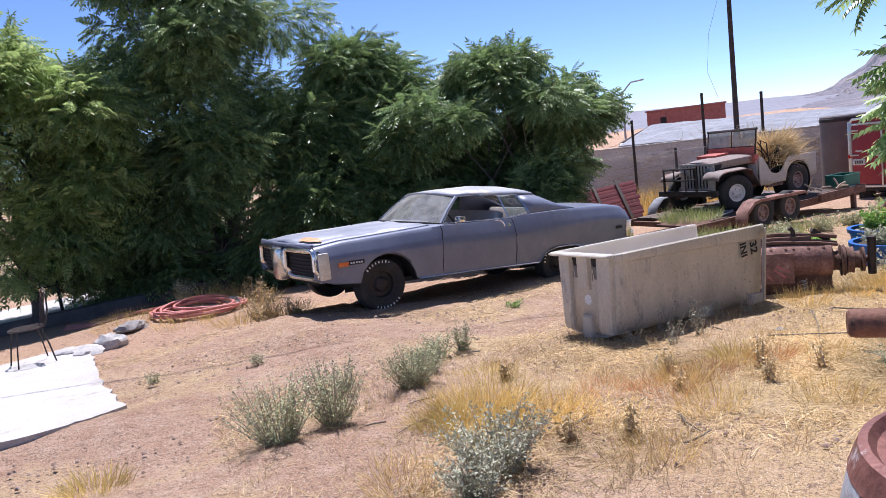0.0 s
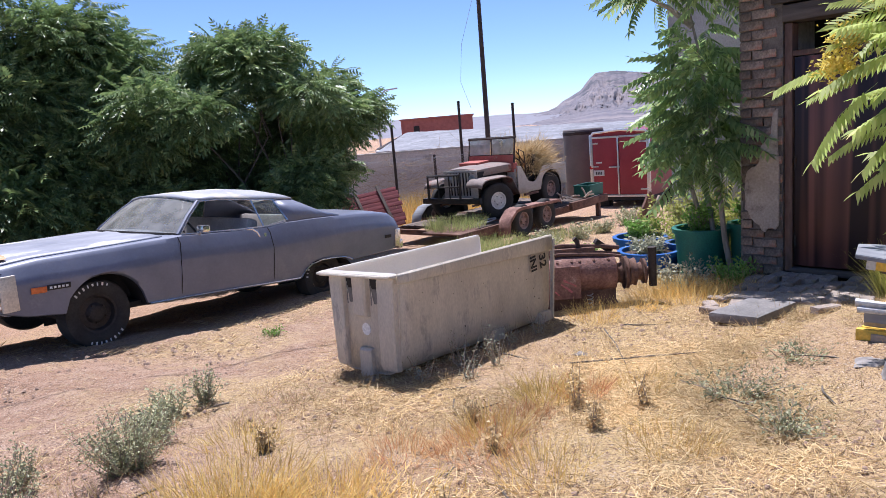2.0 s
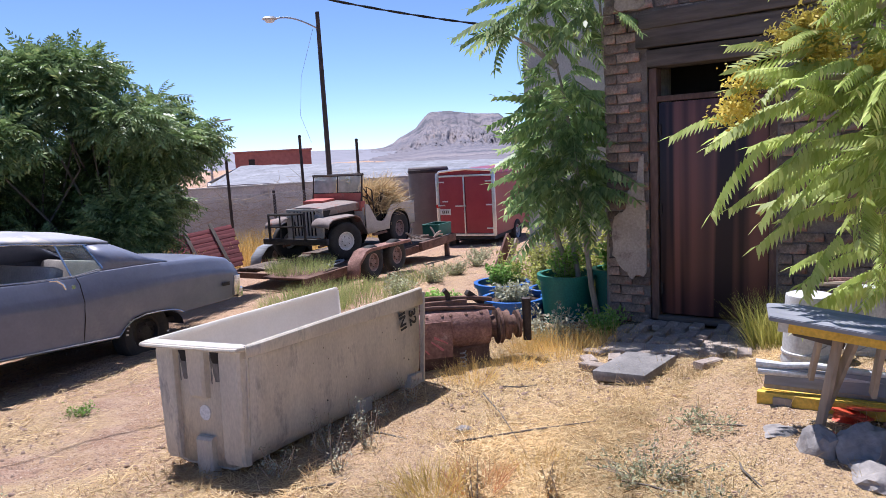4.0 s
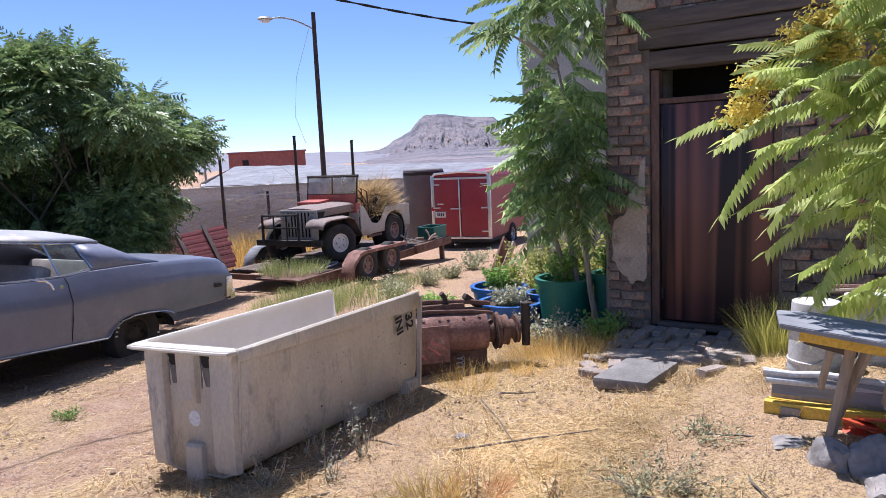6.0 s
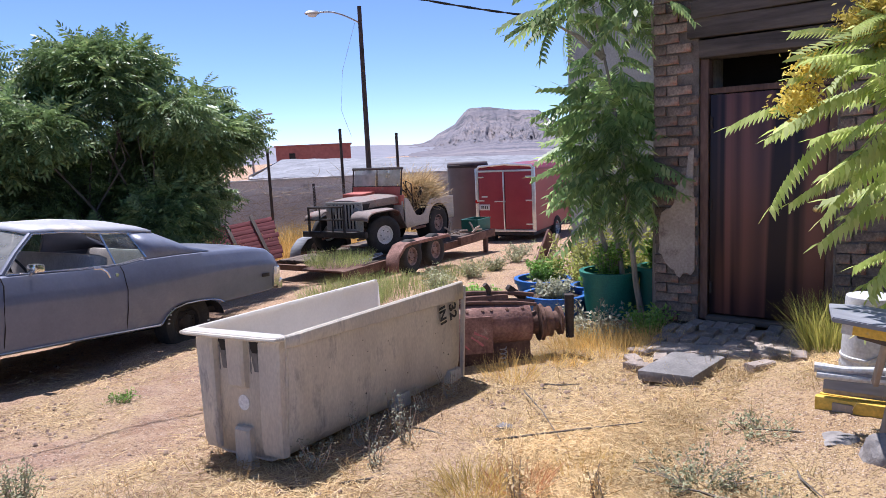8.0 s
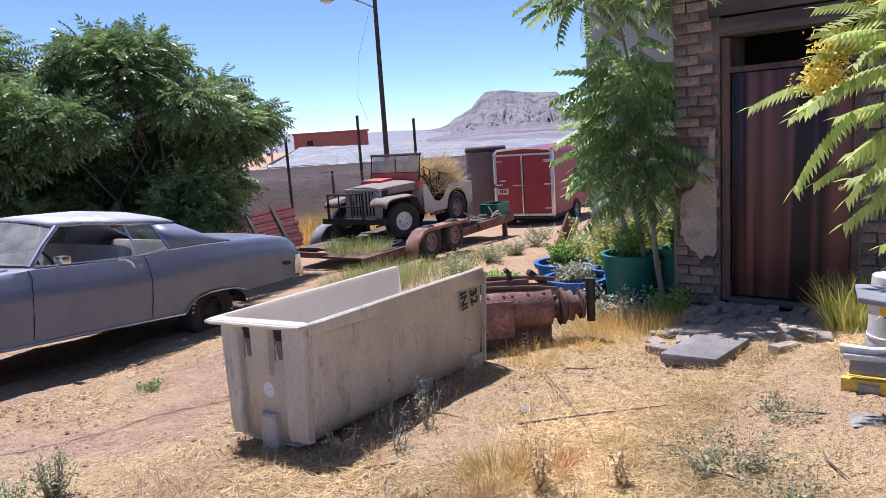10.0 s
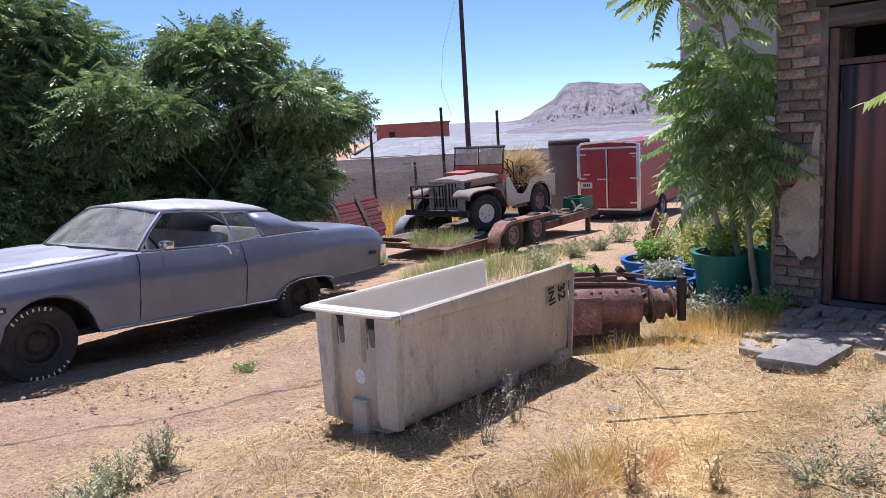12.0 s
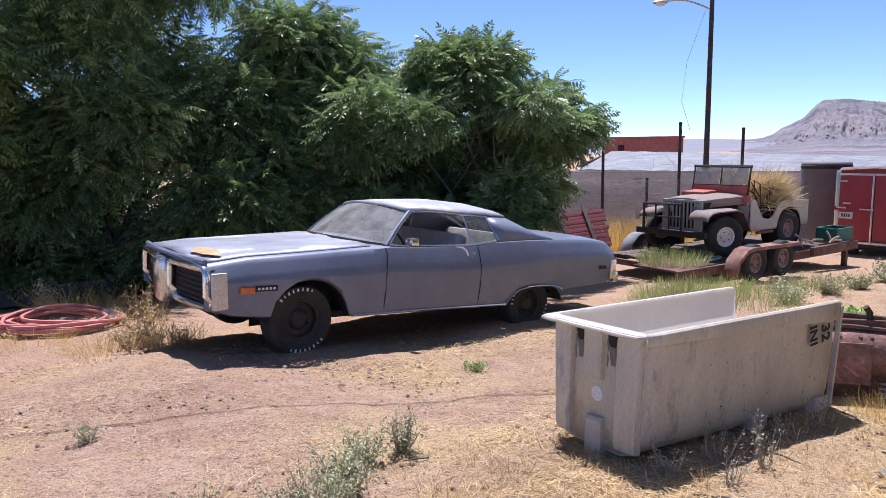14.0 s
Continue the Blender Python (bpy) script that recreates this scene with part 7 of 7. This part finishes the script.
def trestle():
    g = float(gz(4.95, 1.95))
    org = Vector((4.95, 1.95, g))
    t = thing("trestle", Matrix.Translation(org), "makeshift trestle of grey board and yellow beam", "trestle")

    def P(x, y, z):
        return Vector((x, y, z)) - org
    edge = [(2.335, 4.93), (2.29, 4.74), (1.10, 4.74), (1.06, 4.99), (2.20, 4.99)]
    bm = prism([(x - 4.95, y - 1.95) for y, x in edge][::-1], 0.024, Matrix(), 0.004)
    for v in bm.verts:
        v.co.z += 0.556 - g + 0.105 * (v.co.y - 0.36) + 0.1 * v.co.x
    part("top_board", bm, GREYBOARD, t, "weathered pale grey board with a torn end")
    part("beam", strip(P(4.86, 2.26, 0.487), P(4.86, 1.1, 0.372), 0.05, 0.062), YELLOW, t, "worn yellow painted beam")
    part("beam_end", strip(P(4.858, 2.262, 0.488), P(4.858, 2.215, 0.483), 0.054, 0.068), WHITEPLASTIC, t, "white end of the beam")
    part("batten", strip(P(4.88, 2.20, 0.45), P(4.95, 1.98, 0.385), 0.03, 0.03), OLDWOOD, t)
    for a, b, w in (((4.95, 2.084, .44), (5.1, 2.146, .150), 0.045), ((4.9, 1.998, .45), (5.0, 2.095, g - .02), 0.05), ((4.9, 1.929, .44), (5.1, 2.07, .0), 0.05), ((4.9, 1.817, .43), (5.0, 1.856, .13), 0.055), ((4.93, 1.77, .43), (5.05, 1.74, g - .02), 0.05), ((4.9, 1.3, .38), (4.8, 1.25, g - .06), 0.045), ((4.9, 1.2, .37), (5.15, 1.15, g - .06), 0.045)):
        part("leg", strip(P(*a), P(*b), w, 0.024), BAREWOOD, t, "")


trestle()


def timber_pile():
    g = float(gz(5.3, 2.1))
    org = Vector((5.3, 2.1, g))
    p = thing("timber_pile", Matrix.Translation(org), "pile of pale boards and pipes under the trestle", "timber")

    def P(x, y, z):
        return Vector((x, y, z)) - org
    part("pipe", tube([P(5.25, 2.445, .150), P(5.27, 2.3, .147), P(5.3, 2.16, .158), P(5.33, 1.6, .13)], [0.028, 0.02, 0.02, 0.02], 10), WHITEPLASTIC, p, "white plastic pipe")
    part("pipe", tube([P(5.23, 2.43, .115), P(5.28, 2.2, .108), P(5.33, 1.7, .10)], 0.02, 10), WHITEPLASTIC, p, "white plastic pipe")
    part("board", strip(P(5.26, 2.40, .088), P(5.33, 1.5, .075), 0.014, 0.11, 0.004, 90), GREYBOARD, p)
    part("board", strip(P(5.31, 2.39, .048), P(5.36, 1.4, .05), 0.02, 0.11, 0.004, 90), WHITEPLASTIC, p)
    part("board", strip(P(5.33, 2.36, .012), P(5.36, 1.5, .015), 0.02, 0.12, 0.004, 90), GREYBOARD, p)
    part("board", strip(P(5.30, 2.41, -.02), P(5.36, 1.4, -.02), 0.02, 0.12, 0.004, 90), BAREWOOD, p)
    part("yellow_beam", strip(P(5.25, 2.435, -.045), P(5.22, 1.3, -.035), 0.075, 0.05), YELLOW, p, "worn yellow beam")
    part("yellow_lip", strip(P(5.29, 2.42, -.008), P(5.27, 1.3, .0), 0.012, 0.03), YELLOW, p)
    part("block", box(0.14, 0.10, 0.09, pose(-0.02, 0.2, 0.0), 0.01), BAREWOOD, p)
    part("block", box(0.14, 0.12, 0.09, pose(-.03, -0.45, 0.0), 0.01), BAREWOOD, p)
    r = random.Random(6)
    for (x, y, z, n, sz) in ((5.16, 1.93, 0.005, 4, .11), (5.02, 2.0, -0.12, 3, 0.09)):
        o = thing("plastic_scrap", pose(x, y, min(z - 0.02, float(gz(x, y)))), "crumpled orange-red plastic scrap on the ground", "scrap")
        lift = z - min(z - 0.02, float(gz(x, y)))
        for k in range(n):
            part("fold", box(sz, sz * 1.4, 0.012, pose(r.uniform(-.03, .03), r.uniform(-.06, .06), lift * k / n + 0.012, r.uniform(-25, 25), r.uniform(-25, 25), r.uniform(0, 90)), 0.005), ORANGE, o)


timber_pile()


def stone(x, y, sx, sy, sz, seed, label, mat_s=None, name="stone"):
    r = np.random.default_rng(seed)
    bm = bmesh.new()
    bmesh.ops.create_icosphere(bm, subdivisions=3, radius=1)
    off = r.uniform(0, 50, 3)
    for v in bm.verts:
        k = 1 + 0.30 * noise.noise(Vector(v.co) * 1.3 + Vector(off)) + 0.22 * noise.noise(Vector(v.co) * 3.5 + Vector(off))
        v.co = Vector((v.co.x * sx * k, v.co.y * sy * k, max(-.25, v.co.z) * sz * k))
    ob = part(name, bm, mat_s or STONE, smooth=35)
    ob.matrix_world = at_ground(x, y, r.uniform(0, 360), sz * .2)
    return tagged(ob, label, "stone")


stone(4.78, 2.06, 0.09, 0.10, 0.13, 1, "pale rough stone beside the trestle")
stone(4.80, 1.88, 0.11, 0.13, 0.14, 2, "dark rough stone under the trestle")
stone(4.62, 1.80, 0.14, 0.12, 0.06, 3, "dark flat stone in the weeds")
stone(4.98, 2.26, 0.10, 0.13, 0.03, 7, "flat pale stone before the timber pile")
stone(-0.72, 9.75, 0.22, 0.16, 0.15, 4, "broken pale concrete lump", CONCRETE)
stone(-0.98, 9.55, 0.26, 0.18, 0.10, 5, "broken pale concrete lump", CONCRETE)
stone(-1.2, 9.75, 0.20, 0.18, 0.08, 6, "broken pale concrete lump", CONCRETE)
stone(0.95, 11.0, 0.2, 0.16, 0.10, 9, "stone beside the coiled hose")
stone(-0.5, 10.6, 0.24, 0.2, 0.10, 10, "stone on the low bank")
stone(4.6, 4.05, 0.035, 0.05, 0.02, 11, "small dark stone in the straw")


# ---- hose, chair, kerb ----
def hose_coil():
    x, y = 0.40, 10.85
    h = thing("hose_coil", pose(x, y, float(gz(x, y)), 0, 0, 0), "faded red rubber hose lying in loose coils", "hose")
    r = random.Random(5)
    pts = []
    for k in range(150):
        a = k * math.tau / 22
        w = 0.93 + 0.2 * math.sin(k * .21) + 0.06 * math.sin(k * .83) + r.uniform(-.015, .015)
        px, py = 0.58 * w * math.cos(a) + 0.0008 * k, 0.36 * w * math.sin(a)
        pts.append((px, py, float(gz(x + px, y + py) - gz(x, y)) + 0.03 + 0.0006 * k + .012 * math.sin(k * .7)))
    part("coil", tube(pts, 0.021, 7), HOSE, h)
    for s in (0, 0.07, .15):
        run = [(-0.35 - f * 1.6, 0.1 + s + f * (1.5 + s) + 0.12 * math.sin(f * 6 + s * 20)) for f in np.linspace(0, 1, 14)]
        part("run", tube([(px, py, float(gz(x + px, y + py) - gz(x, y)) + 0.03 + s * .1) for px, py in run], 0.017, 7), HOSE, h)


hose_coil()


def wire_chair():
    c = thing("garden_chair", at_ground(-1.55, 9.35, 200, 0.05, False), "small dark wire garden chair on the concrete pad", "chair")
    seat = part("seat", tube([(0.19 * math.cos(a), 0.19 * math.sin(a), 0.43) for a in [k * math.tau / 20 for k in range(20)]], 0.01, 6, closed=True), STEELPOST, c)
    for k in range(7):
        yk = -0.15 + k * 0.05
        w = math.sqrt(max(0, 0.19 ** 2 - yk ** 2))
        part("slat", tube([(-w, yk, 0.43), (w, yk, 0.43)], 0.005, 5), STEELPOST, seat)
    for sx in (1, -1):
        for sy in (1, -1):
            part("leg", tube([(sx * .13, sy * .13, .43), (sx * .17, sy * .17, .2), (sx * .2, sy * .2, 0)], 0.009, 6), STEELPOST, c)
    back = part("backrest", tube([(-.17, -.12, .43), (-.22, -.16, .62), (-.24, -.12, .80), (-.25, 0, .87), (-.24, .12, .80), (-.22, .16, .62), (-.17, .12, .43)], 0.01, 6), STEELPOST, c)
    for k in range(4):
        part("back_rod", tube([(-.18, -.075 + k * .05, .44), (-.235, -.075 + k * .05, .82)], 0.005, 5), STEELPOST, back)


wire_chair()
kb = tagged(part("kerb", box(9.0, 0.24, 0.26, pose(-3.1, 13.3, float(gz(-3.1, 13.3)) + .04, 0, 0, 14), 0.02), surface("dark_stone_kerb", (0.09, 0.08, 0.075), (0.16, 0.14, 0.13), 3, 0.9, bump=0.4)), "dark kerb along the yard edge", "kerb", kind="structure")
rd = tagged(part("pavement", box(14, 4.0, 0.08, pose(-4.0, 15.8, float(gz(-4, 15.5)) - .02, -3.4, 0, 14), 0.01), CONCRETE), "pale pavement beyond the kerb", "pavement", kind="structure")
for k, (x, y) in enumerate(((-1.75, 14.2), (-3.9, 13.7), (-6.0, 13.2))):
    fp = thing("fence_post", pose(x, y, float(gz(x, y))), "thin rusty fence post", "post", "posts by the kerb")
    part("shaft", cone(0.03, 0.03, 1.3, pose(0, 0, 0.6), 8), STEELPOST, fp)
rail = thing("fence_rail", pose(-3.9, 13.7, float(gz(-3.9, 13.7))), "thin rusty fence rail on posts", "fence")
part("rail", tube([(-2.1, -.5, 1.2), (0, 0, 1.2), (2.15, .5, 1.16)], 0.018, 6), STEELPOST, rail)
part("rail", tube([(-2.1, -.5, .62), (0, 0, .62), (2.15, .5, .58)], 0.012, 6), STEELPOST, rail)


# ---- rusty pipe and barrel close by the start ----
def rusty_pipe():
    p = thing("steel_pipe", pose(1.63, 1.10, 0.95, 0, 0, -46), "thick rusty steel pipe on a stand", "pipe")
    part("tube", lathe([(0.001, 0.004), (0.028, 0.002), (0.035, 0.008), (0.037, 0.02), (0.037, 1.9), (0.001, 1.9)], 24, pose(0, 0, 0, 0, 90, 0)), surface("rust_brown_pipe", (0.10, 0.045, 0.03), (0.26, 0.12, 0.075), 4, 0.75, 0.2, bump=0.3, spot=(0.05, 0.035, 0.03), spot_scale=5, spot_at=0.55), p)
    for x in (0.8, 1.6):
        for s in (1, -1):
            part("stand_leg", tube([(x, 0, -0.045), (x, s * .2, -1.02)], 0.018, 6), RUST, p)


rusty_pipe()


def barrel():
    x, y = 0.97, 0.33
    g = float(gz(x, y))
    b = thing("barrel", pose(x, y, g), "rusty white metal barrel with a dented top", "barrel")
    peel = surface("peeling_white_paint", (0.24, 0.26, 0.29), (0.50, 0.51, 0.52), 7, 0.45, 0.3, bump=0.25, spot=(0.13, 0.06, 0.045), spot_scale=7, spot_at=0.50)
    h = 1.065 - g
    part("shell", lathe([(0.001, 0), (0.215, 0.0), (0.215, h * .33), (0.225, h * .345), (0.215, h * .36), (0.215, h * .66), (0.225, h * .675), (0.215, h * .69), (0.215, h - .10), (0.20, h - .03), (0.175, h)], 36), peel, b)
    part("rim", lathe([(0.201, h - .03), (0.187, h + .008), (0.175, h + .012), (0.165, h), (0.001, h - .004)], 36), surface("rusty_barrel_rim", (0.13, 0.05, 0.04), (0.26, 0.12, 0.09), 8, 0.6, 0.3, bump=0.3, spot=(0.55, 0.54, 0.52), spot_scale=9, spot_at=0.60), b, "rusty rolled rim with flecks of white paint")
    part("lid_plate", box(0.16, 0.12, 0.012, pose(0.02, 0, h + .006, 0, 0, 30), 0.004), surface("blue_grey_plate", (0.35, 0.40, 0.48), (0.45, 0.5, 0.57), 8, 0.5, 0.3, bump=0.05), b)


barrel()


# ---- dry vines on the yard wall ----
def wall_vines():
    rng = np.random.default_rng(31)
    bm = bmesh.new()
    d = (w1 - w0).normalized()
    nrm = Vector((d.y, -d.x, 0))
    for k in range(420):
        f = rng.uniform(0.28, 0.86)
        q = w0.lerp(w1, f) + nrm * rng.uniform(-0.5, -0.2) * -1
        if (q - Vector((2, 2, 0))).length > (q + nrm * 0.5 - Vector((2, 2, 0))).length:
            q = q
        z = rng.uniform(-1.3, 0.3)
        pts = [q + Vector((0, 0, z))]
        for i in range(4):
            pts.append(pts[-1] + d * rng.normal(0, .35) + nrm * rng.normal(0, .06) + Vector((0, 0, rng.uniform(-.05, .32))))
        tube(pts, [0.009, 0.008, 0.007, 0.005, 0.003], 4, bm)
    tagged(part("dry_vines", bm, surface("dry_vine", (0.36, 0.29, 0.21), (0.50, 0.42, 0.31), 6, 0.95, bump=0), None, "", 0), "tangle of dry vines against the wall", "vines", kind="stuff")


wall_vines()


# ---- wire mesh between the posts ----
def mesh_fence():
    a, b = Vector((11.9, 19.7, 0)), Vector((16.53, 15.29, 0))
    d, length = (b - a).normalized(), (b - a).length
    lo, hi = -1.25, 0.52
    f = thing("mesh_fence", Matrix.Translation(a + Vector((0, 0, lo))), "sagging galvanised wire mesh fence before the wall", "fence")
    bm = bmesh.new()
    tall, step = hi - lo, 0.08
    for k in range(int((length + tall) / step)):
        u = k * step - tall
        for s in (1, -1):
            u0, z0, u1, z1 = u, 0.0, u + tall, tall
            if u0 < 0:
                u0, z0 = 0.0, -u
            if u1 > length:
                u1, z1 = length, length - u
            if u1 - u0 < 0.05:
                continue
            if s < 0:
                z0, z1 = tall - z0, tall - z1
            tube([d * u0 + Vector((0, 0, z0)), d * u1 + Vector((0, 0, z1))], 0.0022, 3, bm)
    tagged(part("wire_mesh", bm, GALV, f, smooth=0), kind="stuff")
    for z in (0.03, tall):
        part("line_wire", tube([d * (length * k / 8) + Vector((0, 0, z - (0.03 if k % 2 else 0))) for k in range(9)], 0.005, 5), GALV, f)


mesh_fence()
